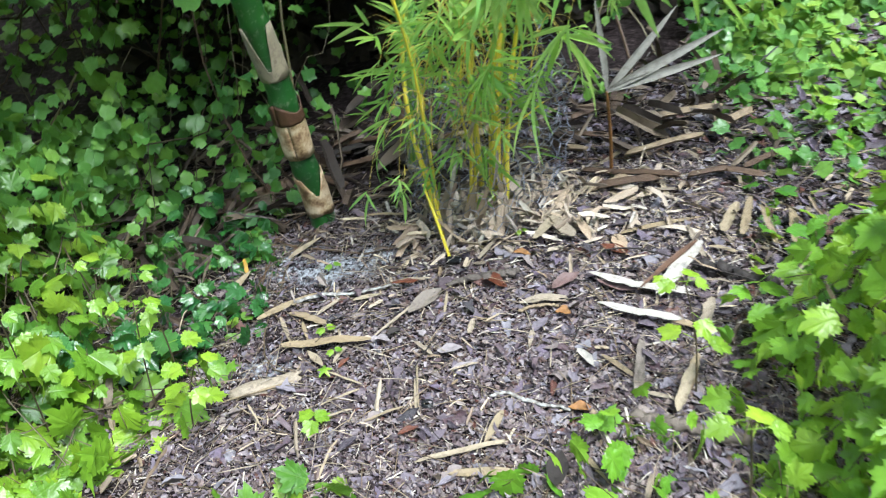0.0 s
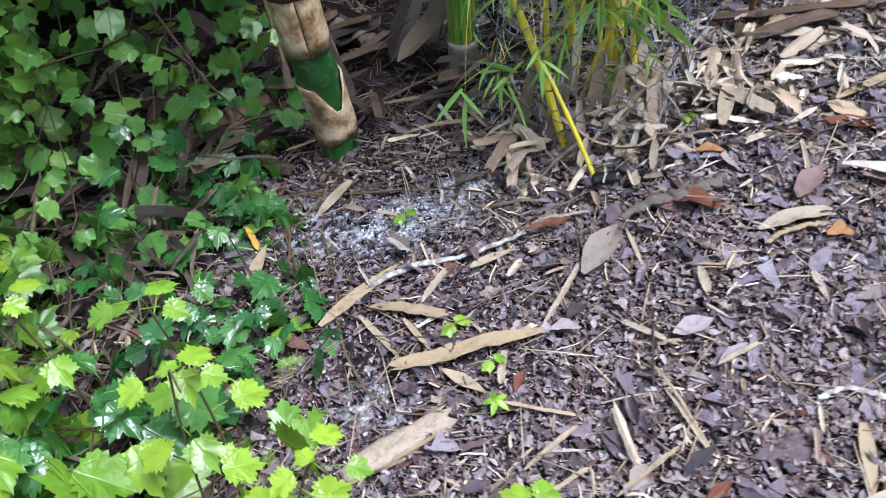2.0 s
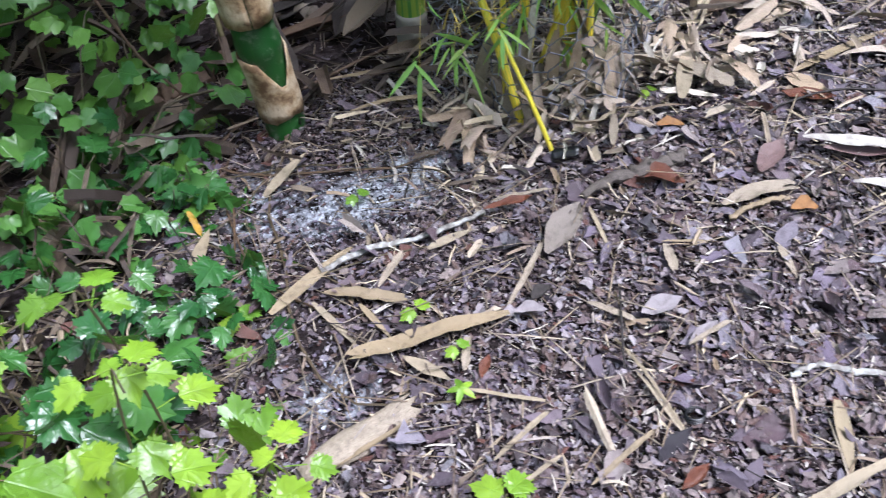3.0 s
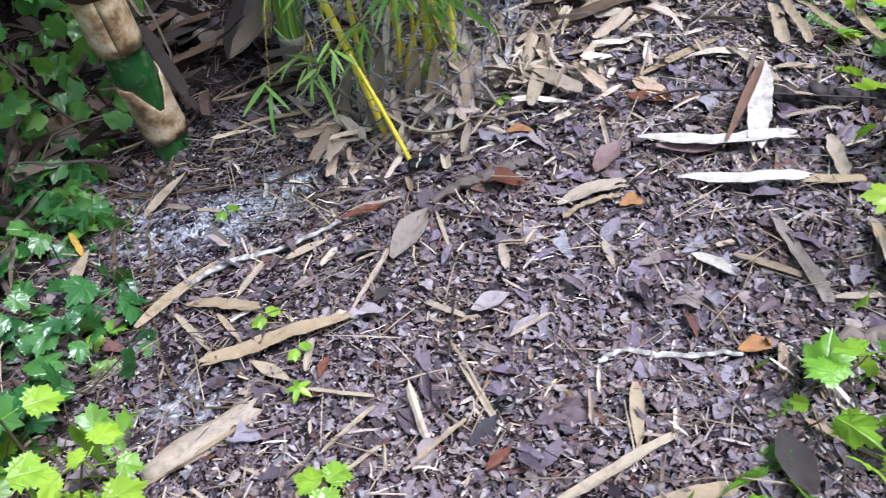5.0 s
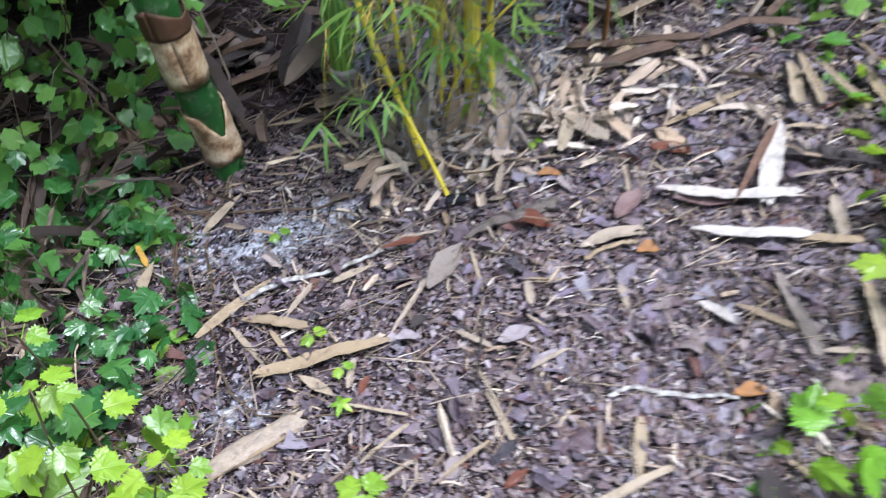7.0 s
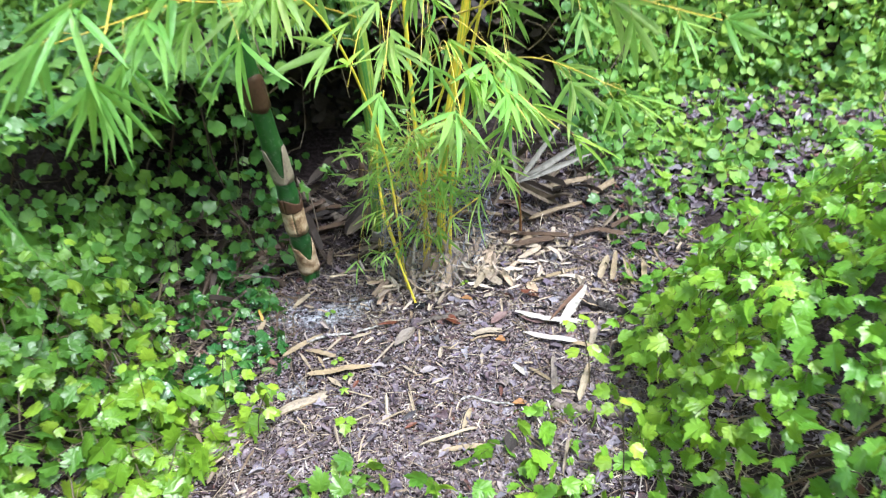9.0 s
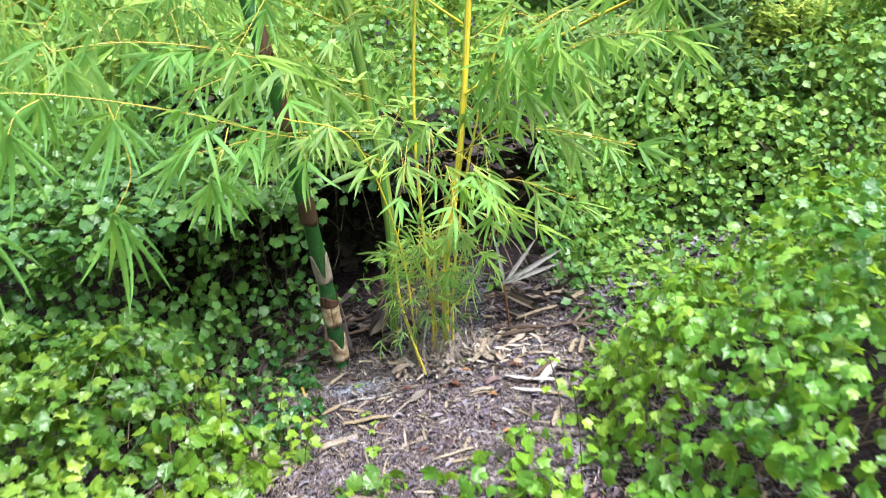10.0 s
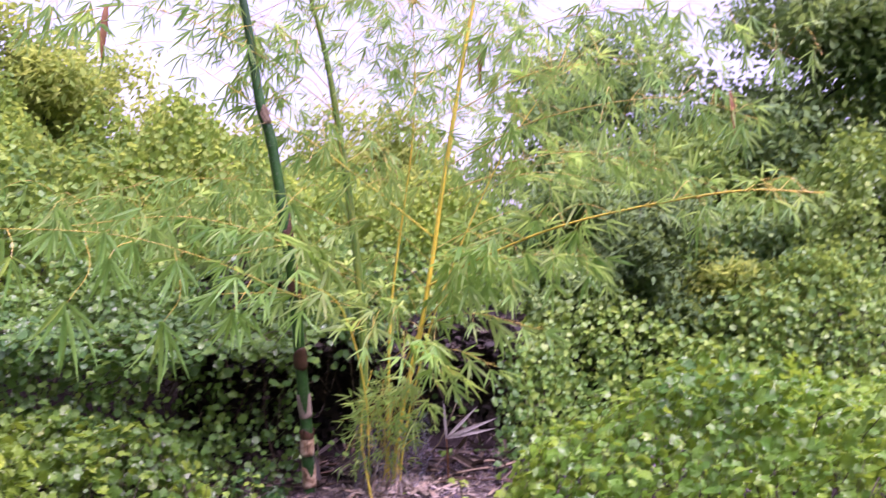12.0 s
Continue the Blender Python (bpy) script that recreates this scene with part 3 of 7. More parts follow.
STRIPS = [torn(0.07, 0.1, 0.7, 1, 6), torn(0.035, -0.15, 0.7, 2, 6), torn(0.09, 0.25, -0.6, 3, 6), torn(0.14, -0.1, 0.8, 4, 6), torn(0.05, 0.2, 0.5, 5, 6), torn(0.025, 0.12, 0.5, 6, 6)]
STUBS = [torn(0.2, 0.2, 0.9, 7, 6), torn(0.26, -0.25, 0.8, 8, 6), torn(0.17, 0.3, -0.9, 9, 6), torn(0.3, 0.15, 0.9, 10, 5)]
STALK = stalk()
VINE_TINY = [vine_leaf(c, d, 3, 40 + i) for i, (c, d) in enumerate(((0.12, 0.25), (-0.2, 0.2), (0.28, 0.3)))]


def small_leaf(width, fold, droop):
    v = np.array([(0, 0, 0), (-width / 2, 0.45, fold * width), (0, 1, -droop), (width / 2, 0.5, fold * width)])
    return v, np.array([(0, 3, 2), (0, 2, 1)]), np.column_stack((v[:, 0] + 0.5, v[:, 1]))


TREE_LEAF = [small_leaf(0.45, 0.3, 0.15), small_leaf(0.4, 0.15, -0.05), small_leaf(0.5, -0.2, 0.2)]


# ---- the ground: one sheet to the horizon, finest before the clump ----
def build_ground():
    s = np.linspace(-1, 1, 171)
    xs = 3.6 * s + 396 * s ** 9
    ys = 1.6 + xs
    gx, gy = np.meshgrid(xs, ys)
    v = np.column_stack((gx.ravel(), gy.ravel(), ground_z(gx, gy).ravel()))
    n = len(s)
    i, j = np.meshgrid(np.arange(n - 1), np.arange(n - 1))
    a = (j * n + i).ravel()
    tris = np.concatenate((np.column_stack((a, a + 1, a + n + 1)), np.column_stack((a, a + n + 1, a + n))))
    soup = Soup()
    soup.add(v, tris, v[:, :2])
    return alone("ground", soup, humus, (0, 0, 0), "dark humus soil with a pale mouldy patch, under leaf litter", "ground", kind="structure")


ground = build_ground()


# ---- where the foliage stands: canopy height over the ground ----
def edge_left(y):
    return np.interp(y, (-4, 0.3, 0.8, 1.1, 1.35, 1.7, 2.1, 2.4, 2.7), (-1.05, -1.05, -1.05, -0.98, -0.66, -0.53, -0.6, -0.62, -0.45))


def edge_right(y):
    return np.interp(y, (-4, -0.6, 0.0, 0.4, 0.9, 1.2, 1.6, 2.2, 2.6), (1.3, 1.0, 0.7, 0.56, 0.48, 0.52, 0.69, 0.82, 0.86))


def wall_front(x):
    return np.interp(x, (-6, -2.5, -1.3, -0.6, -0.15, 0.2, 0.5, 0.9, 1.3, 1.9, 2.4, 6), (1.9, 2.0, 2.1, 2.25, 2.5, 2.75, 2.7, 2.95, 3.2, 3.45, 3.2, 2.6))


def canopy(x, y):
    x, y = np.asarray(x, float), np.asarray(y, float)
    left = edge_left(y) - x
    open_back = step(1.4, 1.75, y) * step(-1.3, -0.85, x)
    h = np.where(left > 0, 0.07 + (0.16 * step(0, 0.35, left) + 0.36 * step(0.2, 0.95, left)) * (1 - 0.85 * open_back), 0.0) * step(-2.6, -1.0, y)
    creep = step(0.12, 0.0, np.abs(x - np.interp(y, (0.0, 0.6, 0.85, 1.0, 1.2), (0.06, 0.04, 0.06, 0.2, 0.34))) - np.interp(y, (0.85, 1.05), (0.19, 0.09))) * step(1.25, 1.1, y) * step(-0.2, 0.2, y)
    creep = np.maximum(creep, np.exp(-(((x + 0.38) / 0.12) ** 2 + ((y - 1.07) / 0.09) ** 2)))
    h = np.maximum(h, np.where(creep > 0.3, 0.05 + 0.07 * creep, 0.0))
    right = x - edge_right(y)
    crest = 1.4 + 0.1 * np.clip(x - 0.5, 0, 1.3)
    full = step(crest + 0.35, crest - 0.3, y) * step(-0.6, -0.3, y)
    hr = np.where(right > 0, 0.1 + full * (0.5 * step(0, 0.3, right) + 0.4 * step(0.2, 1.2, right)), 0.0)
    back = y - wall_front(x)
    tall = np.interp(x, (-6, -2, -0.4, 0.6, 1.6, 3.0, 5.0), (1.35, 1.25, 1.1, 0.85, 0.8, 1.05, 1.5))
    rise = np.interp(x, (-6, -2, 0, 2, 4, 7), (0.6, 0.45, 0.35, 0.3, 0.8, 1.6))
    hb = np.where(back > 0, 0.18 + (tall - 0.18) * step(0, 0.55, back) + rise * step(0.7, 3.2, back), 0.0)
    h = np.maximum(np.maximum(h, hr), hb)
    far = step(2.8, 4.0, y)
    lump = (0.13 - 0.05 * far) * waves(x, y, 3.1, 1.0) + 0.07 * waves(x, y, 7.5, 2.0) + 0.42 * far * waves(x, y, 1.7, 4.0)
    return np.where(h > 0.02, np.maximum(h * (1 + 1.1 * lump), 0.05), 0.0)


def thinned(x, y):
    """How much of the ground the vines cover: sparse behind the mould and where they only creep."""
    cover = 1 - 0.62 * step(1.35, 1.65, y) * step(-1.25, -0.85, x) * step(2.75, 2.55, y)
    cover = np.where((x > edge_left(y)) & (x < edge_right(y)) & (y < 1.4), 0.6, cover)
    bare = np.exp(-(((x - 2.0) / 0.45) ** 2 + ((y - 3.05) / 0.3) ** 2))
    return np.clip(cover - 0.95 * bare - 0.12 * ((x > 0.75) & (x < 1.4) & (y > 1.9) & (y < 2.8)), 0.02, 1)


def leafage(x0, x1, y0, y1, density, deep, gaps=0.55, seed=0, keep=None):
    """Leaf places over the canopy: points, normals and the way each tip hangs."""
    r = np.random.default_rng(seed)
    k = int((x1 - x0) * (y1 - y0) * density * 3.0)
    x, y = r.uniform(x0, x1, k), r.uniform(y0, y1, k)
    h, d = canopy(x, y), 0.05
    gx, gy = (canopy(x + d, y) - h) / d, (canopy(x, y + d) - h) / d
    slope = np.sqrt(1 + np.clip(gx, -4, 4) ** 2 + np.clip(gy, -4, 4) ** 2)
    clump = np.clip(1.0 + gaps * 1.6 * waves(x, y, 8.0, seed * 0.37) + gaps * waves(x, y, 19.0, 5 + seed), 0.08, 2)
    hollow = step(-0.8, -0.6, x) * step(1.1, 0.85, x) * step(1.9, 2.1, y) * step(4.1, 3.9, y) * (h > 0.3)
    under = step(0.7, 0.82, x) * step(1.6, 1.45, x) * step(0.8, 0.68, y) * step(-0.9, -0.7, y)
    ok = (h > 0.03) & ((under < 0.5) | (h > 0.42) | (r.uniform(0, 1, k) < 0.06)) & (r.uniform(0, 3.0, k) < np.minimum(slope, 3.0) * clump * thinned(x, y))
    # below the overhanging roof behind the clump only few leaves hang
    face = np.maximum(step(-0.62, -0.5, x), 0.12 * step(-2.3, -2.0, x) * step(2.2, 2.4, y)) * step(1.05, 0.85, x) * (y > wall_front(x) - 0.05) * (y < 3.9) * (h < 0.95)
    ok &= r.uniform(0, 1, k) > 0.94 * face
    # the outer rim runs unevenly
    ok &= (x > -5.3 + 0.6 * waves(y, y, 1.3, 6.0)) & ((y > 2.3) | (x < 2.9 + 0.45 * waves(y, y, 1.6, 7.0)))
    ok &= ((x > -2.4) & (x < 1.6)) | (y > -0.95 + 0.5 * waves(x, x, 1.4, 8.0))
    if keep is not None:
        ok &= keep(x, y)
    x, y, h, hollow, gx, gy = x[ok], y[ok], h[ok], hollow[ok], np.clip(gx[ok], -2.5, 2.5), np.clip(gy[ok], -2.5, 2.5)
    k = len(x)
    low = np.minimum(r.exponential(deep, k), h * 0.92)
    roof = np.maximum(0.02, np.minimum(h * 0.4, h - 0.5))
    rear = (x > -1.6) & (x < 1.1) & (y > 3.45) & (y < 3.9) & (r.uniform(0, 1, k) < 0.12)
    low = np.where((under[ok] > 0.5) & (h > 0.42), np.minimum(low, np.maximum(h - 0.4, 0.03)), low)
    low = np.where(hollow > 0.5, np.where(r.uniform(0, 1, k) < np.where(y < wall_front(x) + 0.3, 0.14, 0.03), h - r.uniform(0.03, 0.3, k) * np.minimum(1.0, h), np.minimum(low, roof * r.uniform(0, 1, k))), low)
    low = np.where(rear, r.uniform(0, 1, k) * h * np.where(x > 0.3, 0.55, 1.0), low)
    floor_leaves = (x > -1.8) & (x < -0.5) & (y > 1.95) & (y < 2.85) & (r.uniform(0, 1, k) < np.where(x > -1.2, 0.16, 0.42))
    low = np.where(floor_leaves, h - np.minimum(r.uniform(0.03, 0.42, k), h * 0.95), low)
    hang = h - low
    shut = (x > -1.5) & (x < 0.95) & (y > wall_front(x) - 0.1) & (y < 3.9) & (hang > 0.42) & (hang < 0.88)
    n = unit(np.column_stack((-gx * 0.6, -gy * 0.6 - 0.25, np.ones(k)))) + r.normal(0, 0.65, (k, 3))
    z = ground_z(x, y) + h - low + r.normal(0, 0.02, k)
    p = np.column_stack((x, y, np.maximum(z, ground_z(x, y) + 0.012)))
    p[:, :2] += r.normal(0, 0.03, (k, 2))
    along = np.column_stack((-gx * 0.3, -gy * 0.3 - 0.25, -0.6 * np.ones(k))) + r.normal(0, 0.8, (k, 3))
    stay = ~shut | (r.uniform(0, 1, k) < np.where(y < wall_front(x) + 0.5, 0.4, 0.15))
    return p[stay], unit(n[stay]), along[stay]


def put_leaves(soup, templates, p, n, along, sizes, seed=0):
    r = np.random.default_rng(seed)
    pick = r.integers(0, len(templates), len(p))
    turns = turns_of(n, along)
    for i, t in enumerate(templates):
        m = pick == i
        soup.spread(t, p[m], turns[m], sizes[m])


def runners(soup, box, count, seed, radius=0.0022, length=0.9, under=0.08):
    """Woody vine stems that creep below the leaves."""
    r = np.random.default_rng(seed)
    x0, x1, y0, y1 = box
    made = 0
    for _ in range(count * 6):
        if made == count:
            break
        x, y, a = r.uniform(x0, x1), r.uniform(y0, y1), r.uniform(0, 6.28)
        if canopy(x, y) < 0.12:
            continue
        line = []
        for i in range(9):
            h = float(canopy(x, y))
            line.append((x, y, float(ground_z(x, y)) + max(0.01, (h - under) * r.uniform(0.35, 1.0))))
            a += r.normal(0, 0.45)
            x, y = x + math.cos(a) * length / 8, y + math.sin(a) * length / 8
        tube(soup, smooth_line(line, 18), (radius * r.uniform(0.8, 1.6), radius * 0.5), 4, False)
        made += 1


def petioles(soup, p, n, seed, length=0.06):
    r = np.random.default_rng(seed)
    k = len(p)
    way = unit(np.column_stack((r.normal(0, 0.5, k), r.normal(0, 0.5, k) + 0.2, -np.ones(k))))
    sizes = np.column_stack((np.full(k, 0.0022), r.uniform(0.6, 1.3, k) * length, np.full(k, 0.0022)))
    soup.spread(STALK, p, turns_of(np.cross(way, n + 0.01), way), sizes)


def grapevine(label, box, density, near, sizes, seed, singles, material, single_material, keep=None, deep=0.11, gaps=0.42):
    """One vine: stems, leaves close to the path as parts, the rest of its leaves joined."""
    x0, x1, y0, y1 = box
    cx, cy = (x0 + x1) / 2, (y0 + y1) / 2
    vine = thing("grapevine", (cx, cy, float(ground_z(cx, cy))), label, "vine", "vines round the clearing")
    p, n, along = leafage(x0, x1, y0, y1, density, deep, gaps, seed=seed, keep=keep)
    r = np.random.default_rng(seed + 50)
    size = r.uniform(*sizes, len(p)) * np.where(r.uniform(0, 1, len(p)) < 0.18, 0.6, 1.0)
    size = size * np.where((p[:, 0] > -1.05) & (p[:, 0] < -0.4) & (p[:, 1] > 0.8) & (p[:, 1] < 1.65), 1.25, 1.0)
    top = p[:, 2] - ground_z(p[:, 0], p[:, 1]) - canopy(p[:, 0], p[:, 1])
    inside = (p[:, 0] > near[0]) & (p[:, 0] < near[1]) & (p[:, 1] > near[2]) & (p[:, 1] < near[3])
    order = np.argsort(np.where(inside, -top, 9.0))[:singles]
    rest = np.ones(len(p), bool)
    rest[order] = False
    for i in range(46):
        stem = Soup()
        runners(stem, box, 1, seed * 100 + i)
        if stem.count:
            part("stem", stem, vine_wood, vine)
    stalks = Soup()
    by = (p[:, 0] > near[0] - 0.3) & (p[:, 0] < near[1] + 0.3) & (p[:, 1] > near[2] - 0.2) & (p[:, 1] < near[3] + 0.4)
    petioles(stalks, p[by], n[by], seed + 4)
    part("leaf_stalk", stalks, vine_wood, vine, kind="stuff")
    leaves = Soup()
    close = rest & (p[:, 0] > near[0] - 0.3) & (p[:, 0] < near[1] + 0.3) & (p[:, 1] > near[2] - 0.2) & (p[:, 1] < near[3] + 0.4)
    put_leaves(leaves, VINE_FINE, p[close], n[close], along[close], size[close], seed + 5)
    rest &= ~close
    put_leaves(leaves, VINE, p[rest], n[rest], along[rest], size[rest], seed + 6)
    part("foliage", leaves, material, vine, "toothed heart-shaped green leaves", "stuff")
    shapes = []
    for t in VINE_FINE:
        s = Soup()
        s.add(*t)
        shapes.append(s.mesh("leaf", single_material))
    turns = turns_of(n, along)
    base = Vector(vine.location)
    for i in order:
        ob = new("leaf", shapes[i % len(shapes)])
        ob.parent = vine
        m = Matrix(turns[i].tolist()).to_4x4()
        m.translation = Vector(p[i]) - base
        ob.matrix_basis = m @ Matrix.Diagonal((size[i], size[i], size[i], 1))
    return vine


grapevine("bright green wild grapevine creeping over litter beside the bare patch", (-2.6, -0.2, -2.6, 2.5), 1150, (-1.1, -0.5, 0.7, 1.8), (0.042, 0.088), 11, 280, vine_near, vine_near_single, lambda x, y: (x < -0.2) & (y < 2.05) & ((y < 1.6 + 0.08 * np.sin(9 * x)) | (x < -0.95)), 0.2, 0.8)
grapevine("dark glossy wild grapevine straggling over shaded litter beside the shoot, deepened for the shade", (-1.5, -0.3, 1.25, 2.35), 1500, (-1.1, -0.4, 1.3, 2.2), (0.034, 0.068), 17, 150, vine_dark, vine_dark_single, lambda x, y: (y > 1.6 + 0.08 * np.sin(9 * x)) & (x > -0.95) & (y < 2.25), 0.08, 0.9)
grapevine("bushy yellow-green wild grapevine heaped beside the bare patch", (-0.2, 3.4, -1.6, 2.45), 950, (0.0, 1.0, 0.0, 1.6), (0.036, 0.082), 23, 280, vine_young, vine_young_single, lambda x, y: (x > -0.2) & ((y < 2.05) | (x > 1.1)), 0.14)


def bare_stems():
    """Leafless woody stems in the hollow under the right-hand heap."""
    r = np.random.default_rng(29)
    root = thing("bare_vine", (1.0, 0.2, 0.03), "leafless brown woody vine under the leaves", "vine")
    for i in range(12):
        x, y = r.uniform(0.75, 1.4), r.uniform(0.5, 0.95)
        z = float(ground_z(x, y))
        a = r.uniform(-0.6, 0.8)
        d = np.array((math.cos(a), math.sin(a) * 0.6, r.uniform(0.1, 0.5))) * r.uniform(0.25, 0.5)
        p = np.array((x, y, z + r.uniform(0.0, 0.1)))
        s = Soup()
        tube(s, smooth_line([p, p + d * 0.5 + r.normal(0, 0.03, 3), p + d], 12), (r.uniform(0.004, 0.008), 0.003), 6)
        part("stem", s, brown_wood, root)


bare_stems()


def thicket(name, label, box, density, sizes, templates, material, seed, deep=0.2, stems=40, gaps=0.28):
    x0, x1, y0, y1 = box
    cx, cy = (x0 + x1) / 2, (y0 + y1) / 2
    t = thing(name, (cx, cy, float(ground_z(cx, cy))), label, "vine thicket", "vines round the clearing", "stuff")
    p, n, along = leafage(x0, x1, y0, y1, density, deep, gaps, seed)
    leaves = Soup()
    put_leaves(leaves, templates, p, n, along, np.random.default_rng(seed).uniform(*sizes, len(p)), seed + 5)
    part("foliage", leaves, material, t, kind="stuff")
    wood = Soup()
    runners(wood, box, stems, seed + 9, 0.004, 1.3, 0.15)
    part("stem", wood, vine_wood, t, kind="stuff")


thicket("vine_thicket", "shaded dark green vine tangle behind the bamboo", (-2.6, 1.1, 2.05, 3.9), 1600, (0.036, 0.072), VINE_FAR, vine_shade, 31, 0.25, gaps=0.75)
thicket("vine_thicket", "green vine tangle over low shrubs behind a litter patch", (1.1, 4.6, 2.4, 4.6), 1900, (0.025, 0.08), VINE_TINY, vine_back, 37, 0.28, gaps=0.65)
thicket("vine_thicket", "sunlit green vine bank rising behind the bamboo", (-6.0, 1.1, 3.9, 5.7), 800, (0.05, 0.088), VINE_TINY, vine_back, 41, 0.25)
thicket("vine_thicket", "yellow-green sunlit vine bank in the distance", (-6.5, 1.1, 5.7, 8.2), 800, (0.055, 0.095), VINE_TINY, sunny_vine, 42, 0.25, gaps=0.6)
thicket("vine_thicket", "green leafy bank of vines over shrubs", (1.1, 7.0, 4.6, 8.5), 720, (0.045, 0.095), VINE_TINY, vine_back, 43, 0.28, gaps=0.6)
thicket("vine_thicket", "green vine bank beside the clearing", (-6.0, -2.6, -1.5, 3.9), 600, (0.045, 0.08), VINE_TINY, vine_near, 47)


def hollow_blocker():
    """Dark leaves added under the live roof and along the back to block light in the hollow."""
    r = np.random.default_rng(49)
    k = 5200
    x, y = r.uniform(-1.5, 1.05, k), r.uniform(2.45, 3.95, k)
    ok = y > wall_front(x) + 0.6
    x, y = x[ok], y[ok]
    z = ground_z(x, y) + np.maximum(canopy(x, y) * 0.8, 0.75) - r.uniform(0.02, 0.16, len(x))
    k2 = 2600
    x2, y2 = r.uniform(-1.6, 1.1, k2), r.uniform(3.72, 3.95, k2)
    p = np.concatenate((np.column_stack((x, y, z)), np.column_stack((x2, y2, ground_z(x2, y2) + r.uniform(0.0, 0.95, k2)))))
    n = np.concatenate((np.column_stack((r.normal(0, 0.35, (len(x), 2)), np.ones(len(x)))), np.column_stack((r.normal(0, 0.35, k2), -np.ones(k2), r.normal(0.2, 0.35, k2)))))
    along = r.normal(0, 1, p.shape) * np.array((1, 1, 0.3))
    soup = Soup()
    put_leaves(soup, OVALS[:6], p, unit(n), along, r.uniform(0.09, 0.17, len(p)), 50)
    t = thing("hollow_light_blocker", (-0.2, 3.2, 0.0), "added dark leaf layer under the live roof that blocks light", "dead leaves", kind="stuff")
    part("blocker_foliage", soup, blocker_leaf, t, kind="stuff")


hollow_blocker()


def vine_roof():
    """The live edge of the vine roof that hangs out over the hollow beside the shoot."""
    r = np.random.default_rng(53)
    k = 1150
    x, f = r.uniform(-2.5, -0.5, k), r.uniform(0, 1, k)
    y = np.interp(x, (-2.5, -1.3, -0.5), (1.85, 2.0, 2.3)) + 0.75 * f + 0.08 * waves(x, x, 5.0, 2.0)
    z = ground_z(x, y) + 1.0 + 0.16 * f + 0.07 * waves(x, y, 4.0, 1.0) - np.minimum(r.exponential(0.07, k), 0.25)
    n = unit(np.column_stack((r.normal(0, 0.5, k), r.normal(-0.25, 0.5, k), np.ones(k))))
    along = np.column_stack((r.normal(0, 0.8, k), r.normal(-0.4, 0.7, k), r.normal(-0.5, 0.4, k)))
    t = thing("vine_thicket", (-1.5, 2.3, 0.0), "green vine roof hanging out over a dark hollow", "vine thicket", "vines round the clearing", "stuff")
    leaves, wood = Soup(), Soup()
    put_leaves(leaves, VINE_FAR, np.column_stack((x, y, z)), n, along, r.uniform(0.045, 0.085, k), 54)
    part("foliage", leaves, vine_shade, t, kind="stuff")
    for i in range(40):
        px, py = r.uniform(-2.4, -0.6), r.uniform(2.1, 2.5)
        a = r.normal(-1.57, 0.6)
        p0 = np.array((px, py + 0.5, float(ground_z(px, py)) + 1.0))
        p1 = p0 + np.array((math.cos(a) * 0.35, math.sin(a) * 0.35, 0.03))
        tube(wood, smooth_line([p0, p1, p1 + np.array((math.cos(a) * 0.3, math.sin(a) * 0.25, -0.08))], 9), (0.004, 0.002), 4, False)
    part("stem", wood, vine_wood, t, kind="stuff")


vine_roof()


# ---- trees and shrubs behind ----
def tree(x, y, height, spread, material, label, seed, trunk=0.09, leaves=7000, size=0.12, low=0.25, name="tree", category="tree"):
    r = np.random.default_rng(seed)
    z = float(ground_z(x, y))
    t = thing(name, (x, y, z), label, category, "trees behind the thicket")
    wood, crown = Soup(), Soup()
    lean = r.normal(0, 0.05, 2)
    axis = smooth_line([(x, y, z - 0.1), (x + lean[0] * height, y + lean[1] * height, z + height * 0.5), (x + lean[0] * height * 1.6, y + lean[1] * height * 1.5, z + height * 0.92)], 14)
    tube(wood, axis, (trunk, trunk * 0.25), 9)
    centres = []
    for i in range(16):
        f = low + (0.95 - low) * i / 15
        start = axis[int(f * 13)]
        a, reach = r.uniform(0, 6.28), spread * (1.05 - 0.65 * f) * r.uniform(0.7, 1.15)
        end = start + np.array((math.cos(a) * reach, math.sin(a) * reach, reach * r.uniform(0.1, 0.6)))
        line = smooth_line([start, (start + end) / 2 + np.array((0, 0, reach * 0.12)), end], 8)
        tube(wood, line, (trunk * 0.35 * (1.2 - f), trunk * 0.06), 5)
        for j in range(7):
            centres.append(line[r.integers(2, 8)] + r.normal(0, spread * 0.13, 3))
    part("trunk", wood, tree_bark, t)
    centres = np.array(centres)
    c = centres[r.integers(0, len(centres), leaves)]
    p = c + r.normal(0, 1, (leaves, 3)) * spread * np.array((0.1, 0.1, 0.08))
    p[:, 2] = np.maximum(p[:, 2], z + 0.1)
    n = unit(np.column_stack((r.normal(0, 0.6, leaves), r.normal(-0.3, 0.6, leaves), np.full(leaves, 0.8))))
    along = r.normal(0, 1, (leaves, 3)) + [0, 0, -0.5]
    put_leaves(crown, TREE_LEAF, p, n, along, r.uniform(0.7, 1.5, leaves) * size, seed)
    part("crown", crown, material, t, kind="stuff")


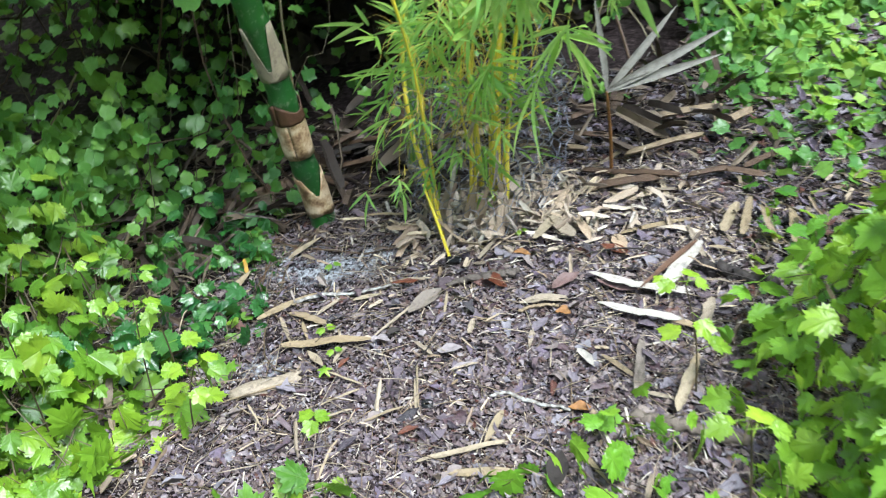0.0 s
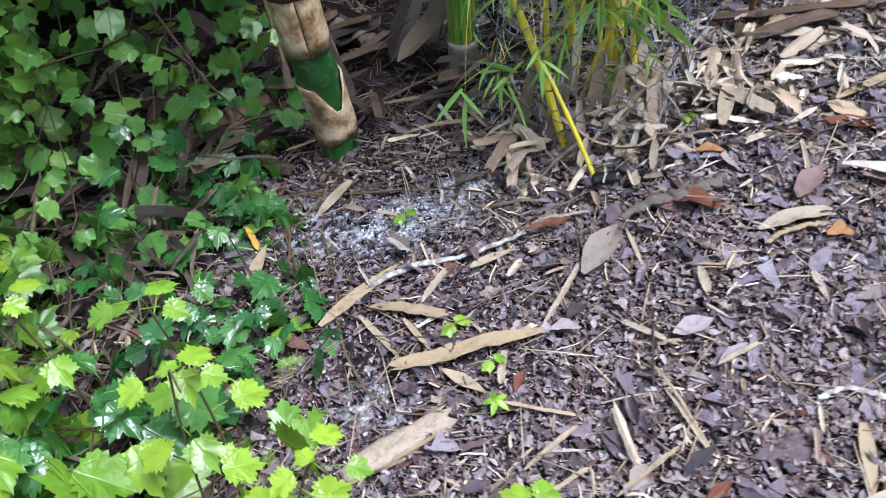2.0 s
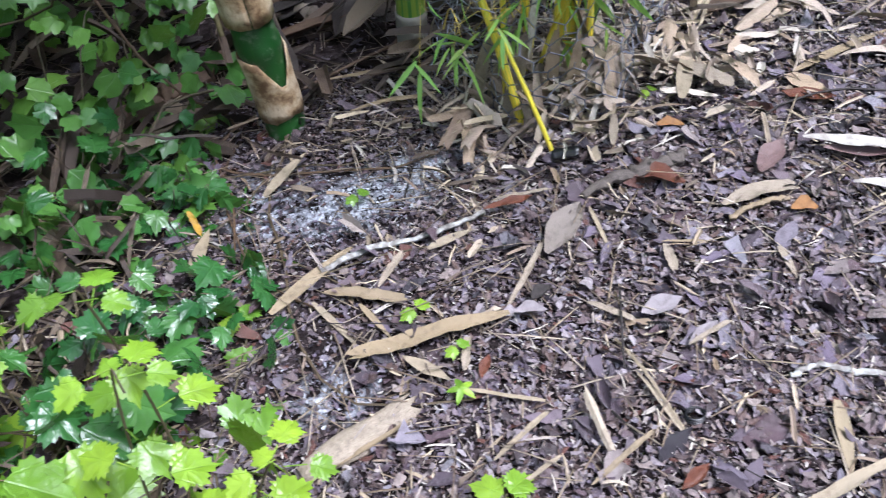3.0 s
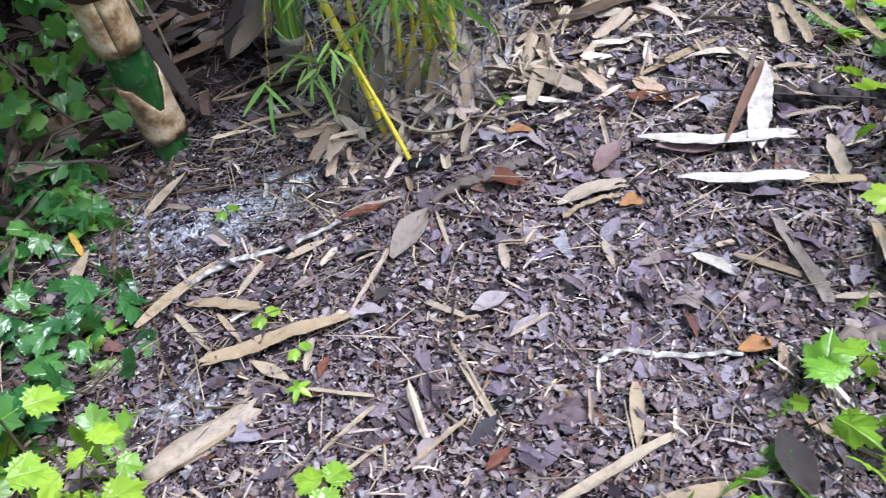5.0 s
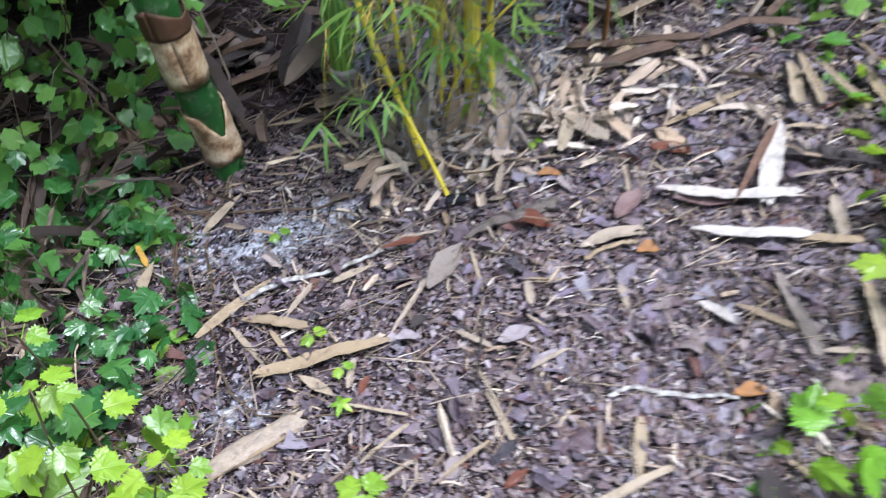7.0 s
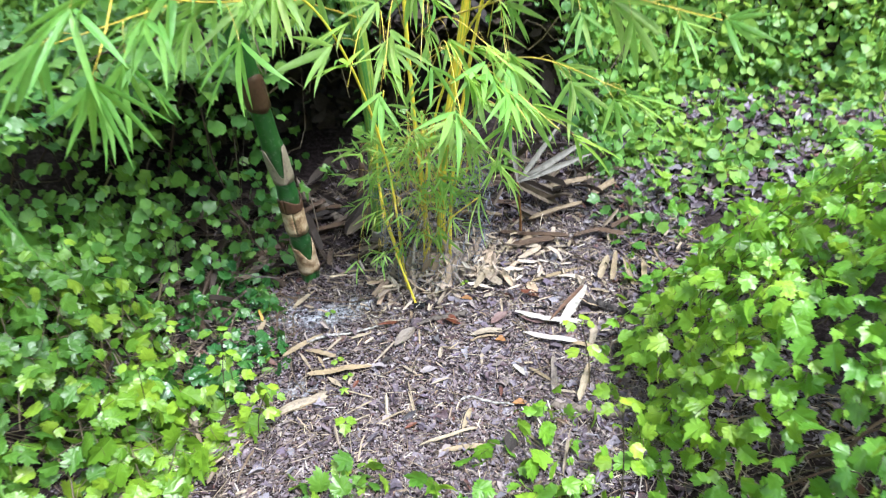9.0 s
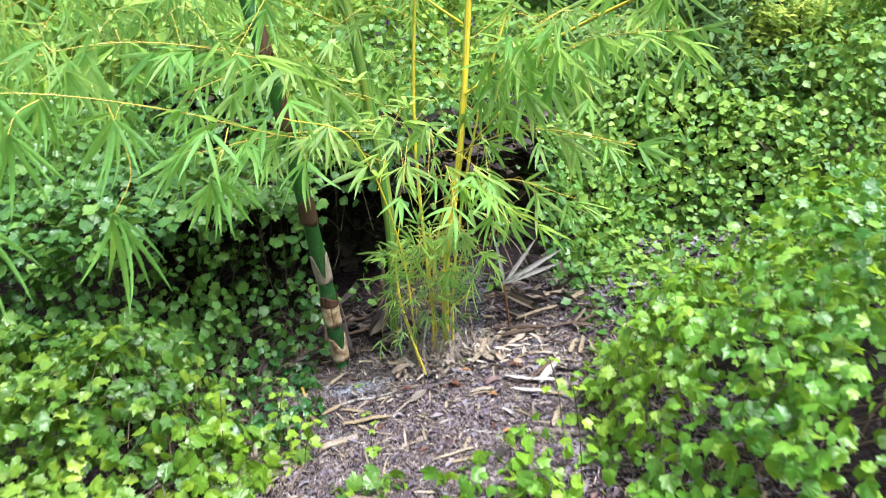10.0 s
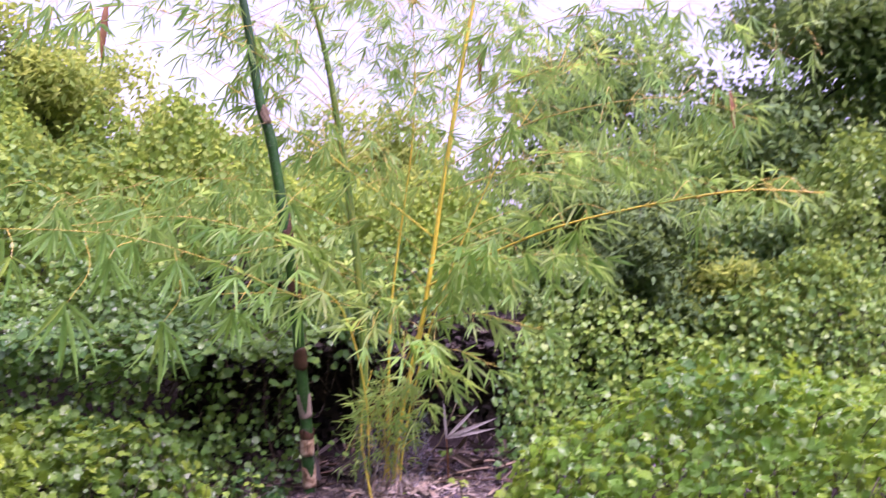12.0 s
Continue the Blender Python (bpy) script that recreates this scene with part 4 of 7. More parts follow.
tree(5.6, 7.4, 4.7, 2.6, shrub_green, "dark dense evergreen tree behind the vine bank", 61, leaves=30000, low=0.06)
tree(7.6, 5.6, 4.4, 2.2, shrub_green, "dark green broadleaf tree beside the thicket", 62, leaves=22000, low=0.08)
tree(3.2, 9.5, 4.3, 2.3, shrub_green, "grey-green bushy tree behind the vine bank", 63, leaves=22000, low=0.1)
tree(2.5, 4.7, 2.0, 0.9, tree_green, "rounded dark green shrub in the vine bank", 64, 0.04, 9000, 0.08, 0.15, "shrub", "shrub")
tree(4.3, 5.2, 1.7, 1.1, shrub_green, "dark green shrub in the vine bank", 65, 0.05, 11000, 0.08, 0.12, "shrub", "shrub")
tree(1.7, 4.5, 1.35, 0.7, shrub_green, "low leafy shrub in the vine bank", 74, 0.03, 6000, 0.07, 0.12, "shrub", "shrub")
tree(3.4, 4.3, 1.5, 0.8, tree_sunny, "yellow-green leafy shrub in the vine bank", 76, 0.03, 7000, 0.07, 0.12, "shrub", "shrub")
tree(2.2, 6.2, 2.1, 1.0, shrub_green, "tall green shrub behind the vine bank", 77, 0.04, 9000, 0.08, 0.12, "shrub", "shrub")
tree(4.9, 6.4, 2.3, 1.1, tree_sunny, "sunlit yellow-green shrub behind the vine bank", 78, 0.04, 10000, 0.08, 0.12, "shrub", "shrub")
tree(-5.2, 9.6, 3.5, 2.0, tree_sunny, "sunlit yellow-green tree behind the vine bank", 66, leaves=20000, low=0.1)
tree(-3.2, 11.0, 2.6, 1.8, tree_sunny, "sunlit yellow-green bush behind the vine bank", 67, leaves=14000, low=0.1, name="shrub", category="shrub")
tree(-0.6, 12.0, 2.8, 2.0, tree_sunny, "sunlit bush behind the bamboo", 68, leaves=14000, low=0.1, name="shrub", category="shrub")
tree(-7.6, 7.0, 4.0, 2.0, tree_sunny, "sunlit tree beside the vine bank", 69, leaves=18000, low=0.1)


def far_woods():
    """A ring of low woods that closes the view."""
    r = np.random.default_rng(71)
    k = 26000
    a, d = r.uniform(0, 2 * np.pi, k), r.uniform(26, 40, k)
    top = 2.4 + 1.0 * np.sin(a * 7) + 0.8 * np.sin(a * 17 + 1) + np.where(np.cos(a - 1.2) > 0.7, 0.0, 2.5)
    p = np.column_stack((np.cos(a) * d, np.sin(a) * d, r.uniform(0, 1, k) ** 0.7 * np.maximum(top, 1.2) + 0.8))
    n = unit(np.column_stack((-np.cos(a), -np.sin(a), np.full(k, 0.6))) + r.normal(0, 0.5, (k, 3)))
    soup = Soup()
    put_leaves(soup, TREE_LEAF, p, n, r.normal(0, 1, (k, 3)), r.uniform(0.6, 1.2, k), 72)
    alone("far_woods", soup, tree_green, (0, 0, 0), "low green woods in the distance", "woods", kind="stuff")


far_woods()


def unseen_blocker():
    """An unseen leafy ring added behind and beside the path to block low sky light."""
    r = np.random.default_rng(75)
    k = 30000
    a = np.pi * 1.5 + r.uniform(-1.35, 1.35, k)
    d = r.uniform(8.0, 11.0, k)
    top = 4.6 + 0.9 * np.sin(a * 9) + 0.6 * np.sin(a * 23 + 1)
    p = np.column_stack((np.cos(a) * d, np.sin(a) * d, r.uniform(0, 1, k) ** 0.8 * top))
    n = unit(np.column_stack((-np.cos(a), -np.sin(a), np.full(k, 0.7))) + r.normal(0, 0.5, (k, 3)))
    soup = Soup()
    put_leaves(soup, TREE_LEAF, p, n, r.normal(0, 1, (k, 3)), r.uniform(0.2, 0.4, k), 76)
    alone("unseen_leaf_ring", soup, tree_green, (0, 0, 0), "unseen leafy ring added behind the path to block low light", "thicket", kind="stuff")


unseen_blocker()


# ---- the big bamboo shoot with its sheaths ----
SHOOT = smooth_line([(-0.436, 2.235, -0.16), (-0.447, 2.22, -0.02), (-0.470, 2.18, 0.16), (-0.492, 2.145, 0.38), (-0.513, 2.12, 0.52), (-0.546, 2.08, 0.743), (-0.632, 1.99, 1.31), (-0.80, 1.95, 2.07), (-0.89, 1.93, 2.33), (-1.03, 1.9, 2.93), (-1.3, 1.85, 3.8)], 140)


def on_shoot(z):
    i = int(np.argmin(np.abs(SHOOT[:, 2] - z)))
    return SHOOT[i], unit(SHOOT[min(i + 2, 139)] - SHOOT[max(i - 2, 0)])


def shoot_radius(z):
    return float(np.interp(z, (-0.2, 0.0, 0.6, 1.4, 2.3, 3.8), (0.04, 0.0385, 0.0365, 0.036, 0.031, 0.014)))


def wrap(z0, z1, gap, face, upper, lower, swell=1.1, thick=0.0025, flare=0.0, cols=28, rows=7):
    """A sheath round the shoot from z0 to z1. face: the way its opening looks, degrees; upper and lower give the rims, 0 to 1, by the angle from the opening."""
    soup = Soup()
    sweep = np.linspace(-np.pi + gap, np.pi - gap, cols)
    shells = []
    for shell in (0.0, thick):
        grid = []
        for s in np.linspace(0, 1, rows):
            for a in sweep:
                lo, hi = lower(abs(a)), upper(abs(a))
                f = lo + (hi - lo) * s
                z = z0 + (z1 - z0) * f
                c, d = on_shoot(z)
                c = c + d * (z - c[2]) / max(d[2], 0.3)
                ang = radians(face) + a
                side = np.array((math.cos(ang), math.sin(ang), 0.0))
                grid.append(c + (side - d * (side @ d)) * (shoot_radius(z) * (swell + flare * s * s) + shell + 0.0012 * math.sin(a * 9 + z * 60)))
        shells.append(np.array(grid))
    n = rows * cols
    tris = []
    for i in range(rows - 1):
        for j in range(cols - 1):
            q = i * cols + j
            tris += [(n + q, n + q + 1, n + q + cols + 1), (n + q, n + q + cols + 1, n + q + cols), (q, q + cols + 1, q + 1), (q, q + cols, q + cols + 1)]
    border = [i for i in range(cols)] + [i * cols + cols - 1 for i in range(1, rows)] + [(rows - 1) * cols + i for i in range(cols - 2, -1, -1)] + [i * cols for i in range(rows - 2, 0, -1)]
    for a, b in zip(border, border[1:] + border[:1]):
        tris += [(a, b, b + n), (a, b + n, a + n)]
    v = np.concatenate(shells)
    uv = np.tile(np.column_stack((np.tile(np.linspace(0, 1, cols), rows), np.repeat(np.linspace(0, 1, rows), cols))), (2, 1))
    soup.add(v, tris, uv)
    return soup


def bamboo_shoot():
    shoot = thing("bamboo_shoot", tuple(SHOOT[4]), "thick dark green bamboo shoot with peeling tan sheaths", "bamboo", "bamboo of the clump")
    radii = np.array([shoot_radius(z) for z in SHOOT[:, 2]])
    for z in (-0.03, 0.1, 0.335, 0.56, 0.8, 1.18, 1.62, 2.1, 2.6, 3.1):
        radii += 0.004 * np.exp(-((SHOOT[:, 2] - z) / 0.012) ** 2)
    culm = Soup()
    tube(culm, SHOOT, radii, 20)
    part("culm", culm, green_culm, shoot, "dark green jointed culm")
    v_cut = lambda a: 0.46 + 0.46 * min(1.0, a / 0.85) if a < 2.2 else 0.75
    part("sheath", wrap(-0.062, 0.1, 0.02, -66, v_cut, lambda a: 0.1 * max(0.0, math.cos(a + 0.8)), 1.07, flare=0.05), papery, shoot, "tan sheath split in a v")
    part("sheath", wrap(0.15, 0.30, 0.02, 90, lambda a: 1.0, lambda a: 0.16 * max(0.0, math.cos(a)) + 0.05, 1.12), papery, shoot, "tan papery sheath with a rounded rim")
    part("sheath", wrap(0.27, 0.335, 0.02, 60, lambda a: 0.75 + 0.25 * math.cos(a * 2), lambda a: 0.0, 1.17), rusty_sheath, shoot, "rusty brown sheath collar")
    deep_cut = lambda a: 0.08 + 0.92 * min(1.0, a / 0.75) if a < 1.5 else 0.5
    part("sheath", wrap(0.405, 0.56, 0.02, -84, deep_cut, lambda a: 0.0, 1.06, flare=0.1), pale_sheath, shoot, "pale forked sheath standing off the culm")
    part("sheath", wrap(0.71, 0.86, 0.02, -60, lambda a: 0.7 + 0.3 * math.cos(a), lambda a: 0.1 * math.sin(a), 1.12), rusty_sheath, shoot, "brown sheath on the culm")
    part("sheath", wrap(1.17, 1.36, 0.9, -20, lambda a: 1.0 - 0.5 * min(1.0, a / 1.5), lambda a: 0.0, 1.1), rusty_sheath, shoot, "brown sheath on the culm")
    part("sheath", wrap(1.5, 1.68, 1.4, -10, lambda a: 1.0 - 0.6 * min(1.0, a / 1.2), lambda a: 0.0, 1.1), rusty_sheath, shoot, "brown sheath on the culm")
    part("sheath", wrap(2.2, 2.31, 2.3, -60, lambda a: 1.0 - 0.5 * min(1.0, a), lambda a: 0.0, 1.12, flare=0.3), tan_sheath, shoot, "tan loose sheath")


bamboo_shoot()


# ---- the striped and yellow bamboo clump ----
def bamboo_clump():
    r = np.random.default_rng(83)
    clump = thing("bamboo_clump", (0.03, 2.1, -0.03), "yellow and green striped bamboo clump with drooping leaves", "bamboo", "bamboo of the clump")
    culms = [
        ([(-0.138, 2.36, -0.12), (-0.15, 2.33, 0.69), (-0.25, 2.30, 1.43), (-0.45, 2.25, 2.36), (-0.60, 2.2, 2.9), (-0.95, 2.1, 3.8)], (0.030, 0.028, 0.02, 0.008), striped_culm),
        ([(0.088, 2.10, -0.08), (0.11, 2.10, 0.48), (0.20, 2.10, 1.1), (0.277, 2.10, 2.07), (0.37, 2.10, 3.05), (0.5, 2.05, 3.9)], (0.0175, 0.0165, 0.014, 0.006), yellow_culm),
        ([(-0.048, 1.955, -0.06), (-0.09, 1.99, 0.12), (-0.135, 2.05, 0.3), (-0.14, 2.12, 0.5), (-0.1, 2.16, 0.72)], (0.0078, 0.0066, 0.0025), yellow_culm),
        ([(0.121, 2.07, -0.06), (0.15, 2.1, 0.45), (0.30, 2.15, 1.2), (0.62, 2.2, 2.1), (0.95, 2.2, 2.7)], (0.007, 0.006, 0.003), yellow_culm),
        ([(0.02, 2.12, -0.06), (0.05, 2.05, 0.55), (0.16, 1.9, 1.0), (0.3, 1.7, 1.25)], (0.0048, 0.0042, 0.002), yellow_culm),
        ([(-0.06, 2.02, -0.06), (-0.13, 1.92, 0.6), (-0.32, 1.72, 1.15), (-0.6, 1.5, 1.3)], (0.0048, 0.0042, 0.002), yellow_culm),
        ([(0.06, 2.2, -0.06), (0.0, 2.3, 1.1), (0.06, 2.3, 2.3), (0.0, 2.25, 3.1)], (0.009, 0.008, 0.003), yellow_culm),
        ([(0.03, 2.05, -0.06), (0.035, 2.03, 0.16), (0.005, 2.0, 0.34), (0.02, 1.95, 0.6)], (0.0045, 0.0035, 0.0015), yellow_culm),
        ([(0.0, 2.06, -0.06), (0.03, 2.02, 0.12), (0.1, 1.97, 0.26), (0.21, 1.92, 0.38)], (0.0045, 0.0035, 0.0015), yellow_culm),
        ([(0.1, 2.14, -0.06), (0.14, 2.05, 0.35), (0.2, 1.92, 0.72)], (0.0036, 0.003, 0.0015), yellow_culm),
        ([(-0.035, 1.845, -0.05), (-0.07, 1.89, 0.06), (-0.105, 1.935, 0.16)], (0.0046, 0.004, 0.003), yellow_culm),
    ]
    lines = []
    for points, radii, skin in culms:
        line = smooth_line(points, 60)
        rad = np.interp(np.linspace(0, 1, 60), np.linspace(0, 1, len(radii)), radii)
        gap = 0.11 + rad[0] * 6
        far = np.concatenate(([0], np.cumsum(np.linalg.norm(np.diff(line, axis=0), axis=1))))
        rad = rad + 0.12 * rad * np.exp(-((far % gap) / 0.012) ** 2)
        soup = Soup()
        tube(soup, line, rad, 12)
        part("culm", soup, skin, clump, "yellow culm with green streaks" if skin is yellow_culm else "green culm with a grey base")
        lines.append(line)
    base = Soup()
    foot = smooth_line([(-0.138, 2.36, -0.12), (-0.139, 2.356, -0.02), (-0.1395, 2.352, 0.03)], 8)
    tube(base, foot, 0.0325, 12)
    part("culm_base", base, grey_culm, clump, "grey sheathed foot of the culm")

    fans, branches = [], []

    def branch(points, rad=0.004, spots=6, size=(0.13, 0.22), hang=0.55, from_s=0.3, many=(4, 8)):
        line = smooth_line(points, 24)
        branches.append((line, rad))
        for i in range(spots):
            s = from_s + (1 - from_s) * (i + r.uniform(0.2, 0.8)) / spots
            q = line[min(23, int(s * 23))]
            way = unit(line[min(23, int(s * 23) + 1)] - line[max(0, int(s * 23) - 1)])
            out = unit(way + r.normal(0, 0.55, 3))
            tip = q + out * r.uniform(0.04, 0.14) + np.array((0, 0, -0.03))
            branches.append((smooth_line([q, (q + tip) / 2 + np.array((0, 0, 0.02)), tip], 5), rad * 0.35))
            limp = hang * r.uniform(0.45, 1.1)
            fans.append((tip, unit(out * (1 - limp) + np.array((0, -0.15, -1.0)) * limp), int(r.integers(*many)), r.uniform(*size)))

    def long(points, rad, spots, size, hang, from_s):
        """A long branch with side twigs that carry leaves too."""
        branch(points, rad, spots, size, hang, from_s)
        line = smooth_line(points, 24)
        for i in range(spots):
            s = line[int(23 * (from_s + (1 - from_s) * (i + r.uniform(0, 1)) / spots))]
            reach = r.uniform(0.2, 0.5)
            branch(arc(s, r.uniform(0, 6.28), reach, r.uniform(0.02, 0.15), r.uniform(0.05, 0.25)), rad * 0.5, 3, size, hang, 0.4)

    def arc(start, azimuth, reach, lift, drop):
        c, s = math.cos(azimuth), math.sin(azimuth)
        p0 = np.asarray(start)
        return [p0, p0 + np.array((c * reach * 0.5, s * reach * 0.5, lift)), p0 + np.array((c * reach, s * reach, lift - drop))]

    # long branches that reach out over the thicket
    branch([(-0.17, 2.3, 0.95), (-0.40, 1.95, 1.12), (-0.63, 1.6, 1.22), (-1.0, 1.3, 1.38), (-1.46, 1.1, 1.48), (-2.1, 0.95, 1.46)], 0.0032, 14, (0.18, 0.28), 0.75, 0.25)
    long([(0.21, 2.1, 1.28), (0.5, 1.95, 1.47), (1.04, 1.7, 1.74), (1.88, 1.5, 1.97), (2.4, 1.4, 2.0)], 0.0055, 16, (0.14, 0.24), 0.6, 0.15)
    long([(0.22, 2.1, 1.6), (-0.25, 2.05, 1.92), (-0.68, 2.0, 2.19), (-1.25, 1.9, 2.5)], 0.0045, 12, (0.15, 0.24), 0.6, 0.2)
    long([(0.28, 2.1, 2.05), (0.8, 1.8, 2.35), (1.5, 1.55, 2.5), (2.0, 1.45, 2.4)], 0.0045, 14, (0.16, 0.26), 0.65, 0.2)
    long([(-0.45, 2.25, 2.36), (-0.9, 1.9, 2.6), (-1.5, 1.6, 2.75), (-2.0, 1.5, 2.6)], 0.0045, 12, (0.15, 0.24), 0.65, 0.3)
    long([(0.3, 2.1, 2.4), (0.9, 2.2, 2.75), (1.6, 2.2, 2.85)], 0.0045, 12, (0.15, 0.24), 0.6, 0.2)
    branch([(0.15, 2.1, 1.0), (0.45, 1.8, 1.15), (0.85, 1.55, 1.1)], 0.0035, 9, (0.13, 0.2), 0.55, 0.2)
    branch([(0.12, 2.1, 0.75), (0.35, 1.85, 0.92), (0.62, 1.65, 0.86)], 0.003, 8, (0.12, 0.2), 0.6, 0.2)
    long([(0.62, 2.2, 2.1), (1.1, 2.0, 2.2), (1.6, 1.8, 2.1)], 0.004, 12, (0.15, 0.23), 0.55, 0.1)
    long([(0.3, 2.15, 1.2), (0.75, 2.0, 1.5), (1.25, 1.85, 1.55)], 0.0035, 12, (0.14, 0.22), 0.55, 0.15)
    long([(0.3, 2.1, 1.9), (0.8, 2.3, 2.1), (1.4, 2.4, 2.2), (1.9, 2.4, 2.05)], 0.004, 14, (0.15, 0.23), 0.55, 0.15)
    long([(0.35, 2.1, 2.7), (0.9, 1.9, 3.0), (1.6, 1.7, 3.05), (2.3, 1.6, 2.8)], 0.004, 14, (0.15, 0.23), 0.6, 0.15)
    long([(-0.5, 2.2, 2.5), (-0.9, 2.2, 2.85), (-1.4, 2.1, 2.9)], 0.004, 10, (0.15, 0.23), 0.6, 0.2)
    long([(-0.22, 2.3, 1.25), (-0.7, 1.9, 1.5), (-1.2, 1.6, 1.6), (-1.8, 1.45, 1.5)], 0.003, 14, (0.15, 0.23), 0.7, 0.2)
    long([(-0.3, 2.3, 1.6), (-0.9, 2.1, 1.85), (-1.5, 2.0, 1.8), (-2.0, 1.9, 1.6)], 0.003, 14, (0.15, 0.23), 0.7, 0.2)
    branch([(-0.2, 2.3, 1.1), (-0.6, 1.75, 1.2), (-0.95, 1.35, 1.2)], 0.003, 10, (0.15, 0.22), 0.7, 0.2)
    s = Soup()
    tube(s, smooth_line([(0.2, 2.1, 1.27), (0.5, 1.95, 1.475), (1.04, 1.7, 1.745), (1.88, 1.5, 1.975), (2.4, 1.4, 2.005)], 40), (0.0068, 0.0062, 0.005, 0.003), 8)
    part("main_branch", s, yellow_culm, clump, "long bright yellow branch")
    s = Soup()
    tube(s, smooth_line([(0.22, 2.1, 1.6), (-0.25, 2.045, 1.92), (-0.68, 1.995, 2.19), (-1.25, 1.9, 2.5)], 36), (0.006, 0.0052, 0.004, 0.0025), 8)
    part("main_branch", s, yellow_culm, clump, "long bright yellow branch")
    # twigs that end in the hanging fans of leaves
    for a, b, c, n, size in (((-1.16, 1.2, 1.42), (-1.1, 1.14, 1.2), (-1.175, 1.12, 1.05), 7, 0.35), ((-1.56, 1.06, 1.46), (-1.5, 0.98, 1.3), (-1.58, 0.92, 1.13), 7, 0.35),
                             ((-0.8, 1.45, 1.28), (-0.82, 1.34, 1.2), (-0.86, 1.3, 1.12), 6, 0.25), ((-1.9, 1.0, 1.47), (-1.85, 0.95, 1.4), (-1.83, 0.9, 1.33), 6, 0.27), ((-1.35, 1.12, 1.45), (-1.4, 1.05, 1.42), (-1.42, 1.0, 1.36), 6, 0.26)):
        branches.append((smooth_line([a, b, c], 8), 0.0025))
        fans.append((np.array(c), unit(np.array((0.03, -0.12, -1.0))), n, size))
    # the skirt of leaves before the culms
    for i in range(15):
        az = r.uniform(-2.9, -0.2)
        q = np.array((0.02 + r.normal(0, 0.1), 2.05 + r.normal(0, 0.06), 0.8 + 0.28 * max(0.0, -math.cos(az)) + r.uniform(0, 0.16)))
        branch(arc(q, az, r.uniform(0.25, 0.6), r.uniform(0.1, 0.2), r.uniform(0.06, 0.16)), 0.002, 3, (0.13, 0.21), 0.4, 0.4)
    for i in range(5):
        q = np.array((0.12 + r.normal(0, 0.05), 2.02, r.uniform(0.5, 0.66)))
        branch(arc(q, r.uniform(-2.0, -1.0), r.uniform(0.2, 0.35), 0.14, 0.06), 0.002, 2, (0.12, 0.17), 0.35, 0.5)
    # small leafy twigs low round the foot
    for i in range(44):
        az = r.uniform(0, 6.28)
        q = np.array((0.04 + r.normal(0, 0.07), 2.04 + r.normal(0, 0.06), r.uniform(0.2, 0.6)))
        branch(arc(q, az, r.uniform(0.05, 0.16), r.uniform(0.05, 0.15), r.uniform(0, 0.05)), 0.0013, 3, (0.07, 0.14), 0.05, 0.3, (3, 6))
    # bright leaf tufts just over the foot
    for i in range(30):
        q = np.array((-0.03 + r.normal(0, 0.075), 2.0 + r.normal(0, 0.05), r.uniform(0.12, 0.62)))
        branch(arc(q, r.uniform(-3.6, 0.5), r.uniform(0.04, 0.1), r.uniform(0.03, 0.08), r.uniform(0, 0.03)), 0.0014, 2, (0.05, 0.09), 0.04, 0.5, (2, 5))
    # the crown: whorls of branches at the joints
    for line, times, reach in ((lines[1], 34, 1.3), (lines[0], 28, 1.15), (lines[6], 10, 0.95), (lines[3], 13, 1.0)):
        for i in range(times):
            z = 0.95 + 2.8 * r.uniform(0, 1) ** 0.6
            k = int(np.argmin(np.abs(line[:, 2] - z)))
            if line[k, 2] < 0.8:
                continue
            branch(arc(line[k], r.uniform(0, 6.28), reach * r.uniform(0.35, 1.0), r.uniform(0.12, 0.38), r.uniform(0.05, 0.32)), 0.0025, 6, (0.12, 0.21), 0.5, 0.35)
    # feathery small-leaved tips high in the crown
    for line, times in ((lines[0], 22), (lines[1], 18), (lines[6], 30), (SHOOT, 14)):
        for i in range(times):
            k = int(np.argmin(np.abs(line[:, 2] - r.uniform(2.2, 3.4))))
            branch(arc(line[k], r.uniform(0, 6.28), r.uniform(0.4, 1.1), r.uniform(0.15, 0.45), r.uniform(0.0, 0.3)), 0.002, 7, (0.08, 0.14), 0.35, 0.25, (4, 7))
    # nothing long hangs before the bare foot, and the crown's upper leaves are small
    kept = []
    for tip, way, n, size in fans:
        low_end = tip[2] + way[2] * size
        if size > 0.11 and low_end < 0.3 and math.hypot(tip[0] - 0.03, tip[1] - 2.0) < 0.5:
            continue
        kept.append((tip, way, n, size * (0.82 if tip[2] > 1.75 else 1.0)))
    fans = kept
    twigs = Soup()
    for line, rad in branches:
        tube(twigs, line, (rad, rad * 0.45), 4, False)
    part("branch", twigs, twig_skin, clump, "thin yellow branches and twigs", "stuff")

    P, N, A, S, rank = [], [], [], [], []
    for f, (tip, way, n, size) in enumerate(fans):
        side = unit(np.cross(way, np.array((0.2, 1.0, 0.3)) + r.normal(0, 0.35 if size < 0.24 else 0.06, 3)))
        facing = np.cross(side, way)
        for i in range(n):
            wide = 1.35 if size > 0.24 else 1.55
            a = (i / max(1, n - 1) - 0.5) * wide + r.normal(0, 0.1)
            d = way * math.cos(a) + side * math.sin(a) + np.array((0, 0, 0 if size > 0.24 else -0.1))
            P.append(tip - way * 0.012 * abs(a) + r.normal(0, 0.004, 3))
            A.append(d)
            N.append(facing * (1 if facing[2] + 0.5 > 0 else -1) + np.array((0, 0, 0.45)) + r.normal(0, 0.2, 3))
            S.append(size * (1.05 - 0.3 * abs(a)) * r.uniform(0.85, 1.1))
